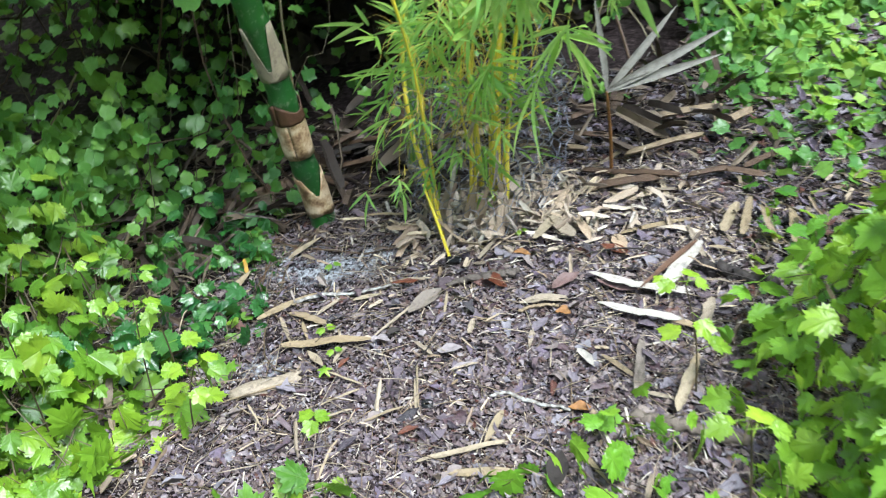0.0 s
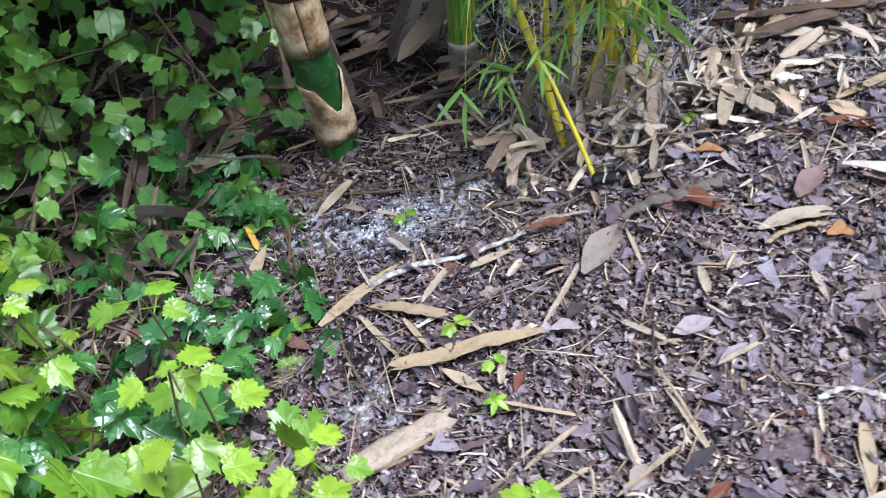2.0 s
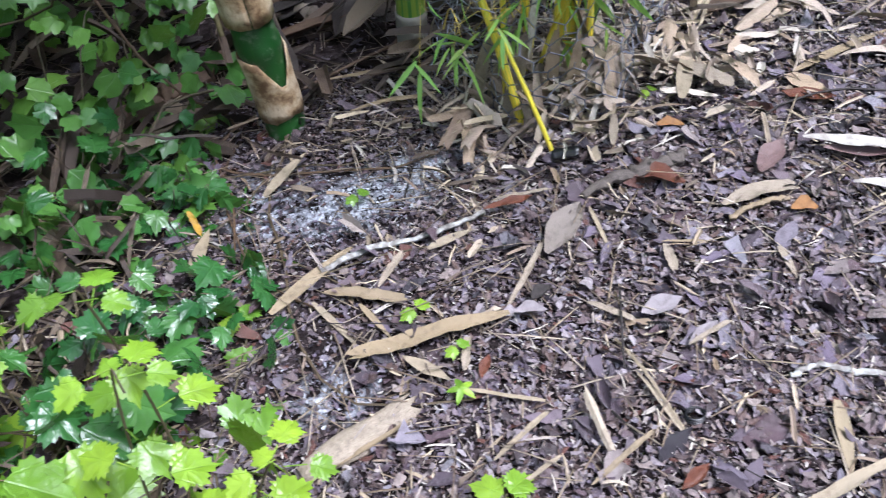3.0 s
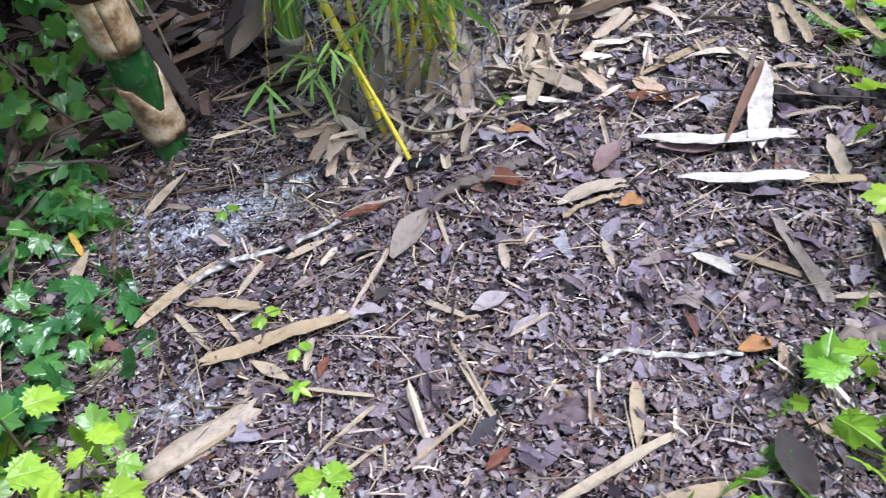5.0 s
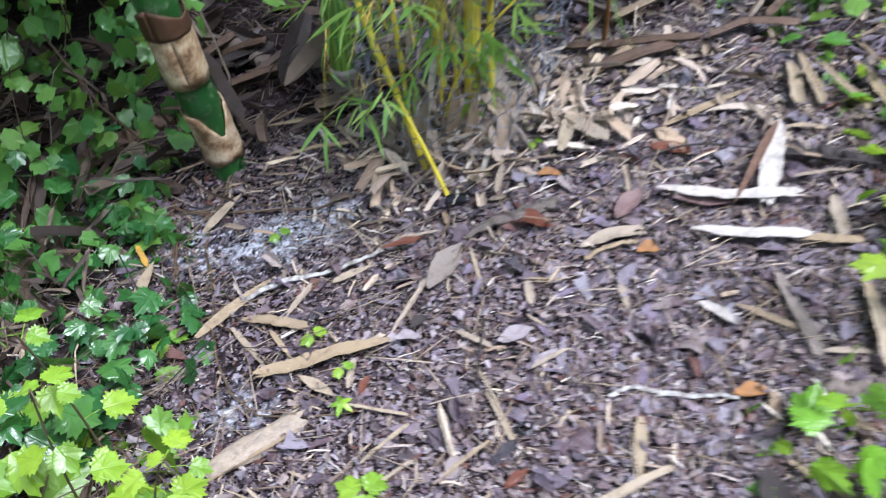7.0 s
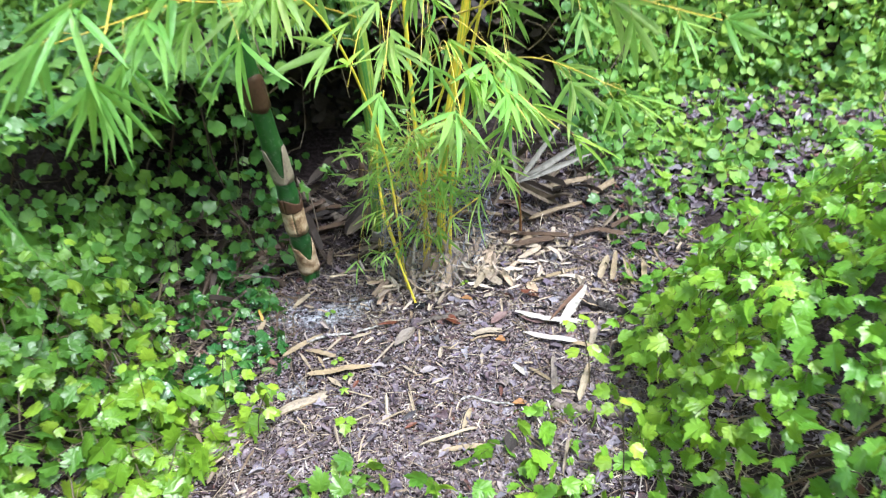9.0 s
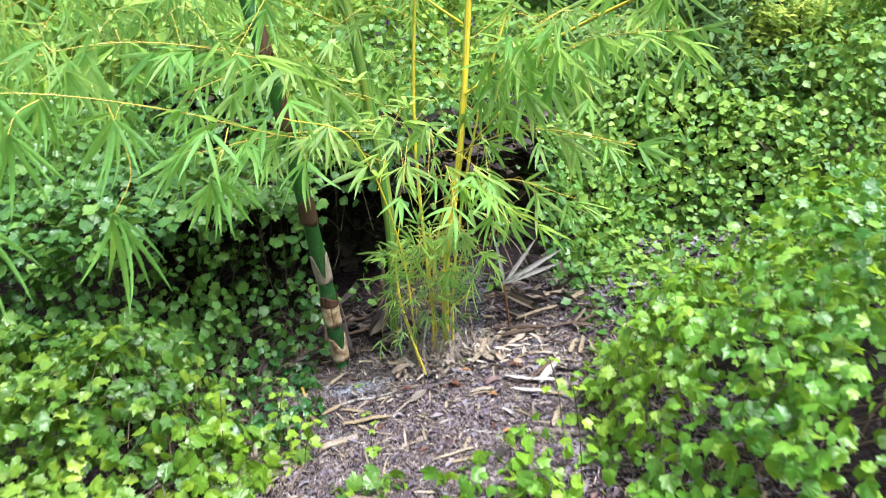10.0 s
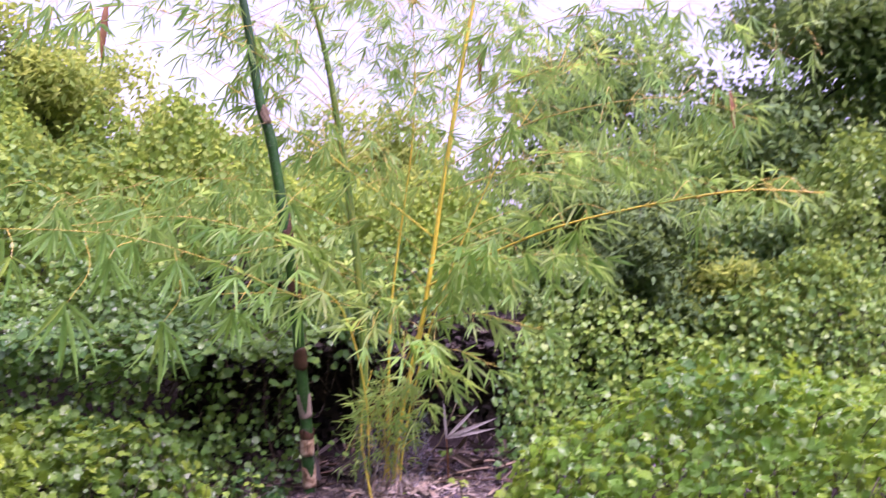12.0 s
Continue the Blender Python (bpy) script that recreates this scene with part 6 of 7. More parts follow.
flat("bamboo_strip", straw_single, (0.01, 1.588), (0.066, 1.558), 0.005, "thin yellow straw on leaf litter", "dry leaf", shape='sheath')
flat("dead_leaf", pale_grey_leaf, (-0.076, 1.483), (-0.016, 1.482), 0.032, "pale grey lobed dead leaf", "dead leaf", lift=0.02, shape='oval', curl=0.3)
flat("dead_leaf", dark_wood, (-0.198, 1.572), (-0.163, 1.584), 0.021, "blackened dead leaf on litter", "dead leaf", lift=0.02, shape='oval')
flat("dead_leaf", pale_grey_leaf, (-0.229, 1.558), (-0.187, 1.542), 0.021, "crumpled pinkish-white dead leaf", "dead leaf", lift=0.02, shape='oval', curl=0.8, bend=0.5)
flat("bamboo_strip", cream_sheath, (-0.05, 1.408), (0.018, 1.419), 0.0075, "slim bleached splinter on leaf litter", "dry leaf", lift=0.022, shape='sheath')
flat("dead_leaf", pale_grey_leaf, (-0.048, 1.411), (0.004, 1.428), 0.017, "long pale grey dead leaf", "dead leaf", shape='oval')
flat("bamboo_chip", cream_sheath, (-0.131, 1.535), (-0.089, 1.479), 0.011, "cream torn strip of sheath", "husk", lift=0.02, shape='sheath', curl=0.6)
flat("dead_leaf", red_leaf, (-0.157, 1.235), (-0.114, 1.252), 0.016, "dark red curled dead leaf", "dead leaf", shape='oval', curl=0.5)
flat("dead_leaf", red_leaf, (-0.308, 1.478), (-0.285, 1.509), 0.0145, "small red-brown dead leaf", "dead leaf", shape='oval')
flat("dead_leaf", orange_leaf, (0.195, 1.247), (0.24, 1.232), 0.028, "crumpled ochre dead leaf", "dead leaf", lift=0.014, shape='oval', curl=0.5, bend=0.4)
flat("bamboo_strip", straw_single, (0.062, 1.268), (0.017, 1.178), 0.018, "pointed straw-coloured leaf strip", "dry leaf", shape='lance')
flat("bamboo_strip", straw_single, (-0.12, 1.16), (0.066, 1.178), 0.014, "long straw-coloured strip on leaf litter", "dry leaf", lift=0.014, shape='sheath')
flat("bamboo_strip", ochre_blade, (-0.06, 1.12), (0.089, 1.087), 0.02, "frayed straw-coloured strip on leaf litter", "dry leaf", shape='sheath', curl=0.4)
flat("bamboo_strip", straw_single, (-0.246, 1.279), (-0.146, 1.317), 0.007, "thin yellow straw on leaf litter", "dry leaf", shape='sheath')
flat("bamboo_strip", straw_single, (-0.336, 1.356), (-0.25, 1.394), 0.0075, "thin yellow straw on leaf litter", "dry leaf", shape='sheath')
flat("bamboo_strip", straw_single, (-0.331, 1.307), (-0.259, 1.329), 0.006, "thin yellow straw on leaf litter", "dry leaf", shape='sheath', lift=0.018)
flat("bamboo_strip", straw_single, (-0.347, 1.481), (-0.242, 1.405), 0.006, "thin yellow straw on leaf litter", "dry leaf", shape='sheath')
flat("bamboo_strip", straw_single, (-0.584, 1.418), (-0.412, 1.454), 0.0075, "long thin straw beside the husk", "dry leaf", shape='sheath')
flat("bamboo_strip", straw_single, (-0.126, 1.403), (-0.119, 1.292), 0.0065, "thin straw on leaf litter", "dry leaf", shape='sheath')
flat("bamboo_strip", straw_single, (-0.66, 1.877), (-0.618, 1.97), 0.024, "pale leaf strip beside the vines", "dry leaf", shape='lance', rise=0.02)
flat("bamboo_strip", straw_single, (-0.638, 1.815), (-0.6, 1.89), 0.008, "thin pale strip beside the vines", "dry leaf", shape='sheath')
flat("bamboo_strip", ochre_blade, (-0.319, 2.171), (-0.161, 2.124), 0.014, "tan dry strip behind the mouldy patch", "dry leaf", shape='sheath', lift=0.02)
flat("bamboo_strip", ochre_blade, (-0.339, 2.318), (-0.173, 2.255), 0.013, "tan dry strip in the shade", "dry leaf", shape='sheath', lift=0.024)
flat("bamboo_strip", straw_single, (-0.223, 2.331), (-0.168, 2.09), 0.0115, "long straw strip leaning to the clump", "dry leaf", shape='sheath', lift=0.024)
flat("bamboo_strip", ochre_blade, (0.038, 2.02), (0.09, 1.88), 0.018, "tan leaf strip at the foot of the stems", "dry leaf", shape='lance', lift=0.05)
flat("bamboo_strip", cream_sheath, (0.033, 1.793), (0.084, 1.887), 0.0145, "cream leaf strip at the foot of the stems", "dry leaf", shape='lance', lift=0.03)
stick("log", bark_rot, ((-0.05, 1.724, 0.006), (0.03, 1.735, 0.01), (0.085, 1.727, 0.012), (0.13, 1.732, 0.01)), (0.006, 0.012, 0.013, 0.007), "rotten grey-brown piece of wood on the litter", category="log", sides=9)
stick("stick", lichen, ((-0.462, 1.781, 0.0), (-0.39, 1.79, 0.006), (-0.29, 1.772, 0.006), (-0.194, 1.767, 0.012)), (0.005, 0.006, 0.005, 0.004), "grey lichen-covered stick on leaf litter")
stick("stick", tan_sheath, ((0.118, 1.588, 0.004), (0.165, 1.59, 0.012), (0.215, 1.585, 0.006)), (0.0045, 0.0045, 0.004), "tan straight stick on leaf litter")
stick("stick", straw_single, ((-0.123, 1.464, 0.004), (-0.12, 1.39, 0.012), (-0.115, 1.305, 0.002)), (0.002, 0.0025, 0.002), "thin straw-coloured twig on leaf litter", category="twig", sides=5)
stick("stick", lichen, ((0.04, 1.322, 0.0), (0.075, 1.318, 0.006), (0.12, 1.285, 0.003), (0.199, 1.24, 0.006)), (0.0045, 0.004, 0.0045, 0.0035), "crooked grey lichen-covered stick")
stick("stick", dark_wood, ((-0.75, 1.83, 0.0), (-0.64, 1.79, 0.01), (-0.554, 1.742, 0.004)), (0.004, 0.004, 0.003), "thin dark stick on leaf litter")
stick("stick", dark_wood, ((0.245, 1.655, 0.0), (0.29, 1.76, 0.012), (0.42, 1.75, 0.02), (0.56, 1.64, 0.02), (0.66, 1.56, 0.02)), (0.002, 0.0022, 0.002), "thin dark trailing root", category="twig", sides=5)
stick("log", dark_wood, ((0.555, 1.665, 0.004), (0.63, 1.61, 0.006), (0.70, 1.56, 0.004)), (0.016, 0.019, 0.017), "short dark rotten log", category="log", sides=10)
stick("log", grey_wood, ((0.315, 1.205, 0.002), (0.39, 1.165, 0.006), (0.5, 1.10, 0.006)), (0.011, 0.013, 0.012), "weathered grey-brown branch on leaf litter", category="log", sides=9)
stick("log", brown_wood, ((-0.86, 2.40, 0.004), (-0.70, 2.47, 0.01), (-0.56, 2.53, 0.006)), (0.022, 0.026, 0.02), "long brown rotting branch among the vines", category="log", sides=9)
stick("log", grey_wood, ((-0.43, 2.86, 0.02), (-0.35, 2.72, 0.02), (-0.27, 2.58, 0.0)), (0.02, 0.022, 0.012), "grey broken branch in the shade", category="log", sides=9)
stick("log", brown_wood, ((-0.22, 2.62, -0.01), (-0.19, 2.66, 0.16), (-0.17, 2.7, 0.36)), (0.016, 0.013, 0.01), "brown dead stem standing in the shade", category="log", sides=8)
stick("stick", cream_sheath, ((-0.27, 2.6, 0.0), (-0.19, 2.52, 0.03), (-0.12, 2.5, 0.07)), (0.004, 0.004, 0.003), "pale straight stick on leaf litter")
flat("yellow_leaf", yellow_leaf, (-0.635, 1.985), (-0.648, 2.025), 0.011, "orange-yellow narrow leaf on leaf litter", "dead leaf", 0.01, rise=0.03)
flat("black_scrap", black_plastic, (-0.055, 1.83), (-0.015, 1.812), 0.024, "small black plastic scrap", "scrap", 0.014, shape="strip", curl=0.8)

def pebble(x, y, size):
    a, b = np.meshgrid(np.linspace(0, 2 * math.pi, 9)[:-1], np.linspace(0.35, math.pi - 0.35, 4))
    v = np.column_stack(((np.sin(b) * np.cos(a)).ravel(), (np.sin(b) * np.sin(a)).ravel() * 0.8, np.cos(b).ravel() * 0.6))
    v = np.concatenate((v * (1 + 0.12 * np.sin(5 * v[:, :1] + 7 * v[:, 1:2])), [(0, 0, 0.62), (0, 0, -0.62)]))
    tris = [(i * 8 + j, (i + 1) * 8 + j, (i + 1) * 8 + (j + 1) % 8) for i in range(3) for j in range(8)] + [(i * 8 + j, (i + 1) * 8 + (j + 1) % 8, i * 8 + (j + 1) % 8) for i in range(3) for j in range(8)]
    tris += [(32, j, (j + 1) % 8) for j in range(8)] + [(33, 24 + (j + 1) % 8, 24 + j) for j in range(8)]
    at = np.array((x, y, float(ground_z(x, y)) + 0.012))
    s = Soup()
    s.add(v * size + at, tris, v[:, :2])
    alone("pebble", s, white_sheath, tuple(at), "tiny white pebble on the litter", "pebble", "pebbles")


pebble(-0.029, 1.676, 0.0042)
pebble(0.031, 1.652, 0.0034)
pebble(0.049, 1.625, 0.0038)


def coil_spring():
    """A rusted black spring, lying."""
    s = Soup()
    a = np.linspace(0, 2 * math.pi * 8, 110)
    z = float(ground_z(-0.06, 1.456)) + 0.016
    line = np.column_stack((-0.078 + 0.031 * a / a[-1] + 0.002 * np.cos(a), 1.463 - 0.012 * a / a[-1] + 0.0055 * np.cos(a), z + 0.0055 * np.sin(a)))
    tube(s, line, 0.0011, 5)
    alone("coil_spring", s, black_plastic, tuple(line[0]), "small black coil spring on the litter", "spring")


coil_spring()


def coil():
    s = Soup()
    a = np.linspace(0, 4 * math.pi * 1.5, 60)
    line = np.column_stack((-0.096 + 0.012 * np.cos(a), 1.314 + 0.010 * np.sin(a), float(ground_z(-0.096, 1.314)) + 0.010 + 0.0006 * a))
    tube(s, line, 0.0014, 5)
    alone("wire_coil", s, black_plastic, tuple(line[0]), "small black coil of wire on the litter", "wire")


coil()


def seedling(x, y, n, size, label, yellow=False):
    z = float(ground_z(x, y))
    t = thing("seedling", (x, y, z), label, "seedling", "seedlings")
    s = Soup()
    tube(s, smooth_line([(x, y, z - 0.005), (x + 0.003, y, z + 0.03)], 4), 0.0012, 5)
    part("stem", s, vine_wood, t)
    for i in range(n):
        a = i * 2 * math.pi / n + 0.4
        s = Soup()
        s.spread(VINE_FINE[i % 3] if yellow else blade(0.42, 0.2, 0.3), np.array([(x + 0.003, y, z + 0.03)]), turns_of(np.array([(0.2 * math.cos(a), 0.2 * math.sin(a) - 0.2, 1.0)]), np.array([(math.cos(a), math.sin(a), 0.25)])), np.array([size]))
        part("leaf", s, vine_near_single, t)


seedling(-0.342, 1.465, 5, 0.022, "tiny bright green seedling with narrow leaves")
seedling(-0.357, 1.622, 2, 0.028, "tiny vine seedling with two round leaves", True)
seedling(-0.325, 1.53, 2, 0.022, "tiny vine seedling with two round leaves", True)
seedling(-0.372, 1.909, 2, 0.026, "tiny yellow-green vine seedling on the mouldy patch", True)
seedling(-0.60, 1.73, 2, 0.04, "small vine seedling on bare soil", True)
seedling(-0.345, 1.30, 3, 0.045, "low vine sprig with toothed leaves", True)
seedling(0.15, 1.9, 2, 0.022, "tiny sprout among straw", True)


def vine_shoot(x, y, height, lean, seed):
    """An upright young vine tip with small leaves and a curled end."""
    r = np.random.default_rng(seed)
    z = float(ground_z(x, y))
    t = thing("vine_shoot", (x, y, z), "upright yellow-green vine tip with small toothed leaves", "vine", "vine tips")
    line = smooth_line([(x, y, z), (x + lean[0] * 0.3, y + lean[1] * 0.3, z + height * 0.5), (x + lean[0], y + lean[1], z + height), (x + lean[0] * 1.3, y + lean[1] - 0.02, z + height * 0.97)], 16)
    s = Soup()
    tube(s, line, (0.0022, 0.001), 6)
    part("stem", s, vine_wood, t)
    for i in range(7):
        q = line[4 + int(11 * i / 6)]
        a = i * 2.4 + r.uniform(0, 0.5)
        out = np.array((math.cos(a), math.sin(a), 0.2))
        s = Soup()
        tube(s, [q, q + out * 0.025], 0.0009, 4, False)
        s.spread(VINE_FINE[i % 5], (q + out * 0.025)[None], turns_of(np.array([(0.3 * math.cos(a), 0.3 * math.sin(a) - 0.3, 1.0)]), (out + [0, 0, -0.3])[None]), np.array([0.058 - 0.005 * i]))
        part("leaf", s, vine_near_single, t)


for x, y, h, lean, seed in ((-0.70, 1.52, 0.36, (-0.02, -0.03), 1), (-0.73, 1.42, 0.33, (0.03, -0.02), 2), (-0.86, 1.6, 0.34, (-0.05, 0.0), 3), (-0.63, 1.36, 0.2, (0.05, -0.02), 4), (-0.95, 1.35, 0.42, (0.02, -0.04), 5), (0.45, 1.25, 0.3, (-0.06, -0.02), 6), (0.38, 0.75, 0.45, (-0.05, -0.03), 7)):
    vine_shoot(x, y, h, lean, seed)

# larger dead sheaths in the shade and behind the clump; the first lot coloured darker for shade
_r = np.random.default_rng(55)
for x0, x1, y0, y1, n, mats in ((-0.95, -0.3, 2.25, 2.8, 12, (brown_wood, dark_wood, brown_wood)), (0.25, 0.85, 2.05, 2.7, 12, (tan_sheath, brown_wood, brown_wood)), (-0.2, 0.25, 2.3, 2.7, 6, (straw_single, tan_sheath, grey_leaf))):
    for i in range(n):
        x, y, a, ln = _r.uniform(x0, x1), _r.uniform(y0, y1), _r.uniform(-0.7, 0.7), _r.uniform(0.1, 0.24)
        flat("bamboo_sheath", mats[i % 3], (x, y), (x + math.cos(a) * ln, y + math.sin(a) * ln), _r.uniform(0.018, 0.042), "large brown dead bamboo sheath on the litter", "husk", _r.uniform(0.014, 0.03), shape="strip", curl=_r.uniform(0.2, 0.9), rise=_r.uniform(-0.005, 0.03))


# ---- litter: rotted leaves, straw and sheath scraps over the whole clearing ----
def litter_spot(r, k, box):
    x0, x1, y0, y1 = box
    return r.uniform(x0, x1, k), r.uniform(y0, y1, k)


def strewn(r, x, y, tilt, lift):
    k = len(x)
    p = np.column_stack((x, y, ground_z(x, y) + lift))
    n = unit(np.column_stack((r.normal(0, tilt, k), r.normal(0, tilt, k) - 0.05, np.ones(k))))
    return p, n, np.column_stack((r.normal(0, 1, (k, 2)), np.zeros(k)))


def near_clump(x, y):
    return np.exp(-(((x - 0.12) / 0.42) ** 2 + ((y - 2.2) / 0.36) ** 2))


def mould_at(x, y):
    return np.exp(-(((x + 0.33) / 0.16) ** 2 + ((y - 1.93) / 0.07) ** 2)) + 0.4 * np.exp(-(((x + 0.5) / 0.07) ** 2 + ((y - 1.53) / 0.06) ** 2))


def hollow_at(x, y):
    """Litter thinned under the overhanging vines: bare dark soil stands in for shade."""
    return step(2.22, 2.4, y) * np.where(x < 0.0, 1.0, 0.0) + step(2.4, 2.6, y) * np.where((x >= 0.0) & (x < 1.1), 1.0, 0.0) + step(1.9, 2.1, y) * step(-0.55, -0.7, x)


def ash_and_shade(x, y):
    """Round the shoot lies dark ash with little litter, thinned more for its shade."""
    return step(-0.2, -0.45, x) * step(1.35, 1.6, y)


def litter():
    r = np.random.default_rng(101)
    box = (-1.3, 1.2, 0.3, 3.1)
    area = 2.5 * 2.8
    # rotted crumbs and scraps
    x, y = litter_spot(r, int(area * 7000), box)
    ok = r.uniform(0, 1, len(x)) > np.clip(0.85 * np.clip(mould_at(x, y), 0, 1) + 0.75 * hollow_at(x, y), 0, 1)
    # litter kept sparse under the right-hand heap, dark soil deepening its shade
    ok &= (x < 0.45) | (y > 1.0) | (r.uniform(0, 1, len(x)) < 0.15)
    ok &= r.uniform(0, 1, len(x)) > 0.7 * ash_and_shade(x, y)
    x, y = x[ok], y[ok]
    p, n, a = strewn(r, x, y, 0.35, r.uniform(0.0, 0.009, len(x)))
    s = Soup()
    put_leaves(s, SCRAPS, p, n, a, 0.005 + 0.017 * r.uniform(0, 1, len(x)) ** 2, 102)
    x, y = litter_spot(r, 24000, (-0.66, 0.62, 0.95, 2.35))
    ok = r.uniform(0, 1, len(x)) > 0.9 * np.clip(mould_at(x, y), 0, 1)
    p, n, a = strewn(r, x[ok], y[ok], 0.4, r.uniform(0.0, 0.008, int(ok.sum())))
    put_leaves(s, SCRAPS, p, n, a, 0.004 + 0.016 * r.uniform(0, 1, len(p)) ** 1.6, 108)
    part("leaf_scraps", s, dead_leaf, ground, "purple-brown rotted leaf scraps", "stuff", False)
    # flaky layer of broken leaves over them
    x, y = litter_spot(r, 17000, (-0.7, 0.75, 0.9, 2.2))
    ok = r.uniform(0, 1, len(x)) < np.clip(0.5 + 0.5 * step(-0.3, 0.1, x) - 0.8 * mould_at(x, y) - 0.3 * ash_and_shade(x, y), 0, 1)
    x, y = x[ok], y[ok]
    p, n, a = strewn(r, x, y, 0.28, r.uniform(0.005, 0.012, len(x)))
    s = Soup()
    put_leaves(s, SCRAPS + OVALS[7:11], p, n, a, 0.01 + 0.016 * r.uniform(0, 1, len(x)) ** 1.4, 114)
    part("leaf_flakes", s, flake, ground, "grey-pink and brown flakes of broken leaves", "stuff", False)
    # crumbs and short fibres between them
    x, y = litter_spot(r, 84000, (-0.75, 0.75, 0.85, 2.3))
    ok = r.uniform(0, 1, len(x)) > 0.8 * np.clip(mould_at(x, y), 0, 1) + 0.6 * hollow_at(x, y) + 0.65 * ash_and_shade(x, y)
    x, y = x[ok], y[ok]
    p, n, a = strewn(r, x, y, 0.4, r.uniform(0.002, 0.012, len(x)))
    s = Soup()
    put_leaves(s, SCRAPS, p, n, a, np.column_stack((r.uniform(0.4, 1.3, len(x)), np.ones(len(x)), np.ones(len(x)))) * (0.0035 + 0.0095 * r.uniform(0, 1, len(x))[:, None] ** 2), 112)
    part("crumbs", s, crumb, ground, "brown, tan and cream crumbs of rotted leaves", "stuff", False)
    x, y = litter_spot(r, 5200, (-0.75, 0.8, 0.8, 2.3))
    ok = r.uniform(0, 1, len(x)) < np.clip(0.55 + 0.5 * step(0.2, 0.6, x) - 0.5 * mould_at(x, y) - 0.4 * ash_and_shade(x, y), 0, 1)
    x, y = x[ok], y[ok]
    p, n, a = strewn(r, x, y, 0.25, r.uniform(0.006, 0.016, len(x)))
    s = Soup()
    put_leaves(s, STRIPS, p, n, a, 0.014 + 0.034 * r.uniform(0, 1, len(x)) ** 1.7, 113)
    part("splinters", s, foot_straw, ground, "small cream and tan splinters of sheath", "stuff", False)
    # whole dead leaves
    x, y = litter_spot(r, int(area * 2600), box)
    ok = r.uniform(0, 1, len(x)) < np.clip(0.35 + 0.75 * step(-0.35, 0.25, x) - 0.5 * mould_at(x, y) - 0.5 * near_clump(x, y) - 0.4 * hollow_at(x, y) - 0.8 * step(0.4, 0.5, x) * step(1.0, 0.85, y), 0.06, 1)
    x, y = x[ok], y[ok]
    p, n, a = strewn(r, x, y, 0.26, r.uniform(0.003, 0.012, len(x)))
    size = 0.014 + 0.04 * r.uniform(0, 1, len(x)) ** 1.9
    close = (x > -0.45) & (x < 0.45) & (y > 1.1) & (y < 2.0)
    order = np.nonzero(close)[0][:300]
    rest = np.ones(len(x), bool)
    rest[order] = False
    s = Soup()
    put_leaves(s, OVALS, p[rest], n[rest], a[rest], size[rest], 103)
    part("dead_leaves", s, dead_leaf, ground, "brown and grey fallen broad leaves", "stuff")
    shapes = []
    for t in OVALS:
        o = Soup()
        o.add(*t)
        shapes.append(o.mesh("dead_leaf", dead_leaf_single))
    turns = turns_of(n, a)
    for i in order:
        ob = new("dead_leaf", shapes[i % len(shapes)])
        ob.parent = ground
        m = Matrix(turns[i].tolist()).to_4x4()
        m.translation = Vector(p[i])
        ob.matrix_basis = m @ Matrix.Diagonal((size[i], size[i], size[i], 1))
    # straw and sheath strips, thickest round the clump
    x, y = litter_spot(r, int(area * 1500), box)
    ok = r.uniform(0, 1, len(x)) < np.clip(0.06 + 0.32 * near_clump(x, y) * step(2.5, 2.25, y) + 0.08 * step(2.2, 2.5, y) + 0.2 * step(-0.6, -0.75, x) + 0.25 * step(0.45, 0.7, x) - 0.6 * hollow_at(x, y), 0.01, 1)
    x, y = x[ok], y[ok]
    heap = near_clump(x, y) * 0.03
    p, n, a = strewn(r, x, y, 0.35, r.uniform(0.008, 0.016, len(x)) + r.uniform(0, 1, len(x)) * heap)
    s = Soup()
    put_leaves(s, STRIPS, p[::2], n[::2], a[::2], 0.03 + 0.1 * r.uniform(0, 1, len(p[::2])) ** 1.4, 104)
    put_leaves(s, STUBS, p[1::2], n[1::2], a[1::2], r.uniform(0.02, 0.05, len(p[1::2])), 106)
    part("sheath_strips", s, straw, ground, "straw-coloured bamboo sheath strips", "stuff", False)
    # dead brown sheaths tumbled under the overhanging vines, coloured darker for the shade there
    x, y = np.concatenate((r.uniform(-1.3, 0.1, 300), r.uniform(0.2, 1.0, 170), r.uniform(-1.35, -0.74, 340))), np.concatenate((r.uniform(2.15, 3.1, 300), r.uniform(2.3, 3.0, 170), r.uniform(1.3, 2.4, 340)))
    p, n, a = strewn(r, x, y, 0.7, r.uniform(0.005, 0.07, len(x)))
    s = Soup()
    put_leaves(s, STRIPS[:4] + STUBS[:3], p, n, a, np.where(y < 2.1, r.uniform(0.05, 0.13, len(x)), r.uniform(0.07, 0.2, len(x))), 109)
    part("brown_sheaths", s, brown_litter, ground, "tumbled brown dead sheaths, darkened for the shade", "stuff", False)
    # the heap of torn sheaths round the foot of the clump
    k = 620
    x, y = 0.13 + r.normal(0, 0.2, k), 2.04 + r.normal(0, 0.12, k)
    p, n, a = strewn(r, x, y, 0.6, r.uniform(0.006, 0.02, k) + 0.07 * r.uniform(0, 1, k) * np.exp(-(((x - 0.06) / 0.14) ** 2 + ((y - 2.08) / 0.12) ** 2)))
    s = Soup()
    put_leaves(s, STRIPS, p[::2], n[::2], a[::2], 0.03 + 0.08 * r.uniform(0, 1, len(p[::2])) ** 1.5, 110)
    put_leaves(s, STUBS, p[1::2], n[1::2], a[1::2], r.uniform(0.025, 0.06, len(p[1::2])), 111)
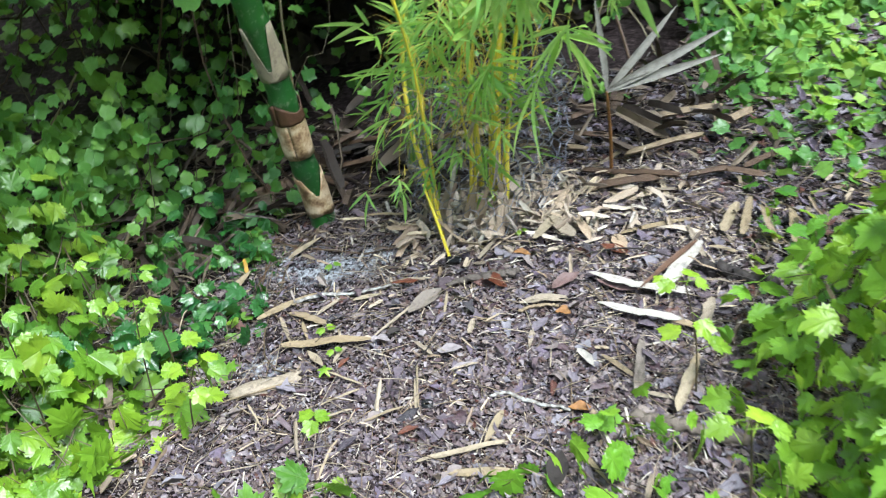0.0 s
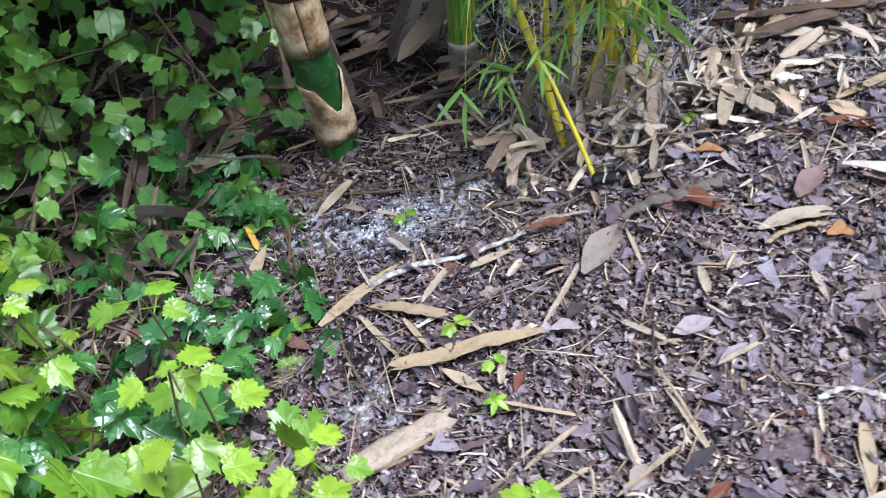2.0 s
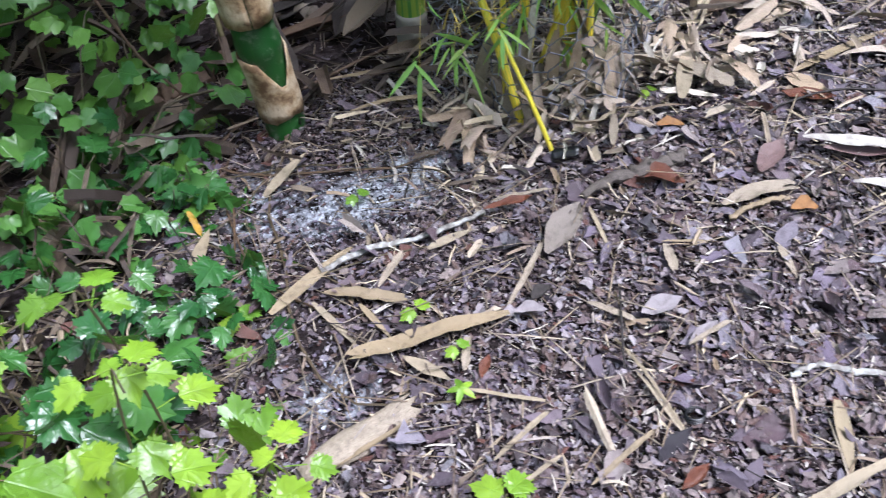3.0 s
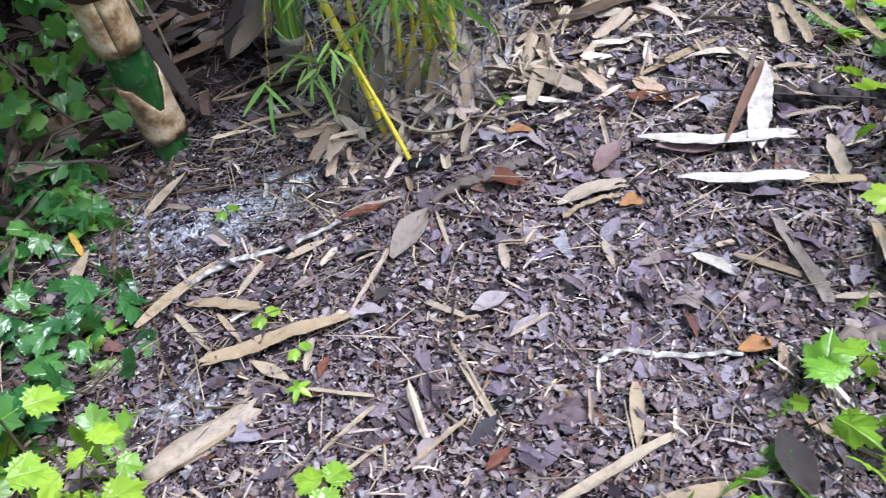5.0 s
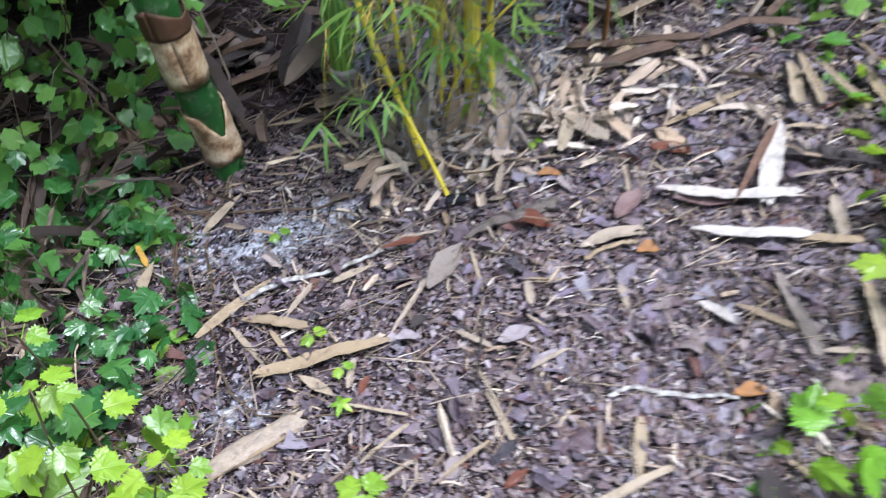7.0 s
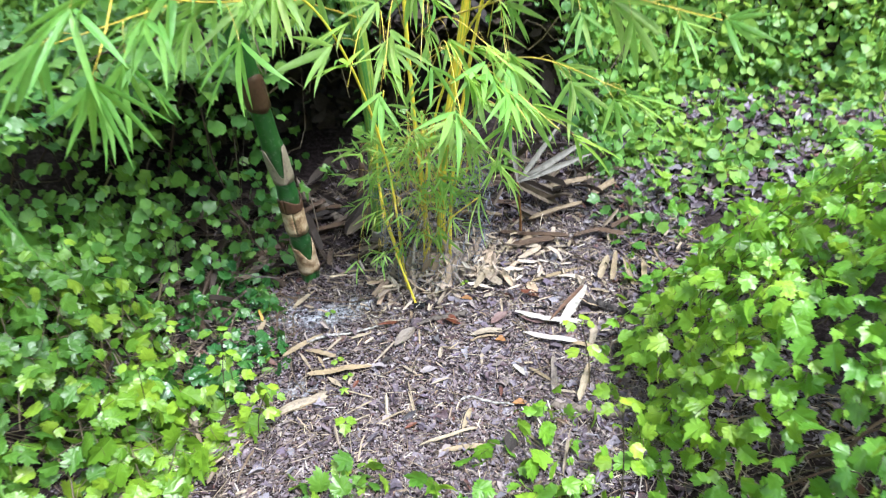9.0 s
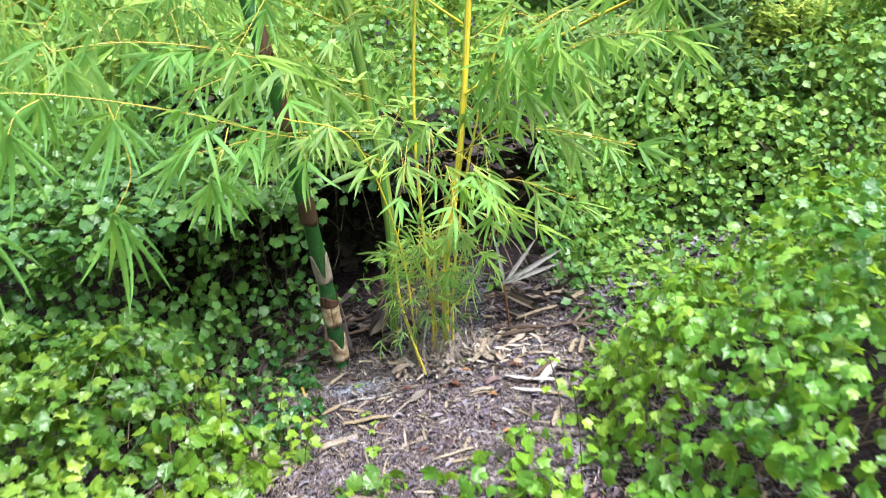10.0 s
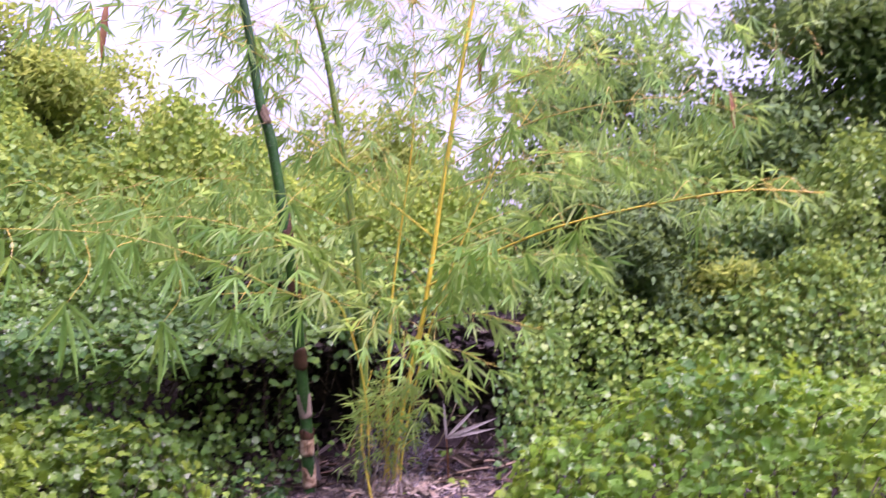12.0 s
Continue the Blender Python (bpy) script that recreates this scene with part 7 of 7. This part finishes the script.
    part("sheath_heap", s, foot_straw, ground, "heaped torn tan and cream sheaths", "stuff", False)
    # thin straws
    x, y = litter_spot(r, int(area * 620), box)
    p, n, a = strewn(r, x, y, 0.12, r.uniform(0.008, 0.018, len(x)))
    thick = r.uniform(0.0009, 0.0028, len(x))
    s = Soup()
    s.spread(STALK, p, turns_of(n, a), np.column_stack((thick, r.uniform(0.03, 0.13, len(x)), thick)))
    part("straws", s, straw, ground, "thin dry straws", "stuff")
    # dark twigs
    x, y = litter_spot(r, int(area * 35), box)
    p, n, a = strewn(r, x, y, 0.12, r.uniform(0.008, 0.02, len(x)))
    thick = r.uniform(0.0015, 0.004, len(x))
    s = Soup()
    s.spread(STALK, p, turns_of(n, a), np.column_stack((thick, r.uniform(0.05, 0.2, len(x)), thick)))
    part("twigs", s, dark_wood, ground, "thin dark twigs", "stuff")
    # pale mould flakes
    k = 2900
    x = np.concatenate((r.normal(-0.33, 0.1, k), r.normal(-0.5, 0.06, k // 16)))
    y = np.concatenate((1.93 + r.normal(0, 0.045, k) + 0.15 * (x[:k] + 0.33), r.normal(1.55, 0.05, k // 16)))
    p, n, a = strewn(r, x, y, 0.4, r.uniform(0.002, 0.008, len(x)))
    s = Soup()
    put_leaves(s, SCRAPS, p, n, a, 0.002 + 0.008 * r.uniform(0, 1, len(x)) ** 2.2, 105)
    part("mould_flakes", s, mould, ground, "pale grey mould flakes", "stuff")
    # litter on the path and at the far bare patch
    s = Soup()
    for x0, x1, y0, y1, each in ((-1.2, 1.9, -1.0, 0.6, 600), (1.0, 2.9, 2.2, 3.6, 1100)):
        x, y = r.uniform(x0, x1, int((x1 - x0) * (y1 - y0) * each)), r.uniform(y0, y1, int((x1 - x0) * (y1 - y0) * each))
        # fewer leaves under the heap, so bare soil adds to its shade
        ok = (x < 0.4) | (y > 1.0) | (r.uniform(0, 1, len(x)) < 0.12)
        x, y = x[ok], y[ok]
        p, n, a = strewn(r, x, y, 0.35, r.uniform(0.002, 0.012, len(x)))
        put_leaves(s, OVALS, p, n, a, r.uniform(0.03, 0.08, len(x)), 106)
    part("far_litter", s, dead_leaf, ground, "brown fallen leaves", "stuff")
    s = Soup()
    x, y = r.uniform(-1.0, -0.3, 240), r.uniform(-0.2, 0.95, 240)
    p, n, a = strewn(r, x, y, 0.3, r.uniform(0.006, 0.018, 240))
    put_leaves(s, STRIPS, p, n, a, r.uniform(0.05, 0.16, 240), 107)
    part("path_strips", s, straw, ground, "straw-coloured strips on the path", "stuff")


litter()
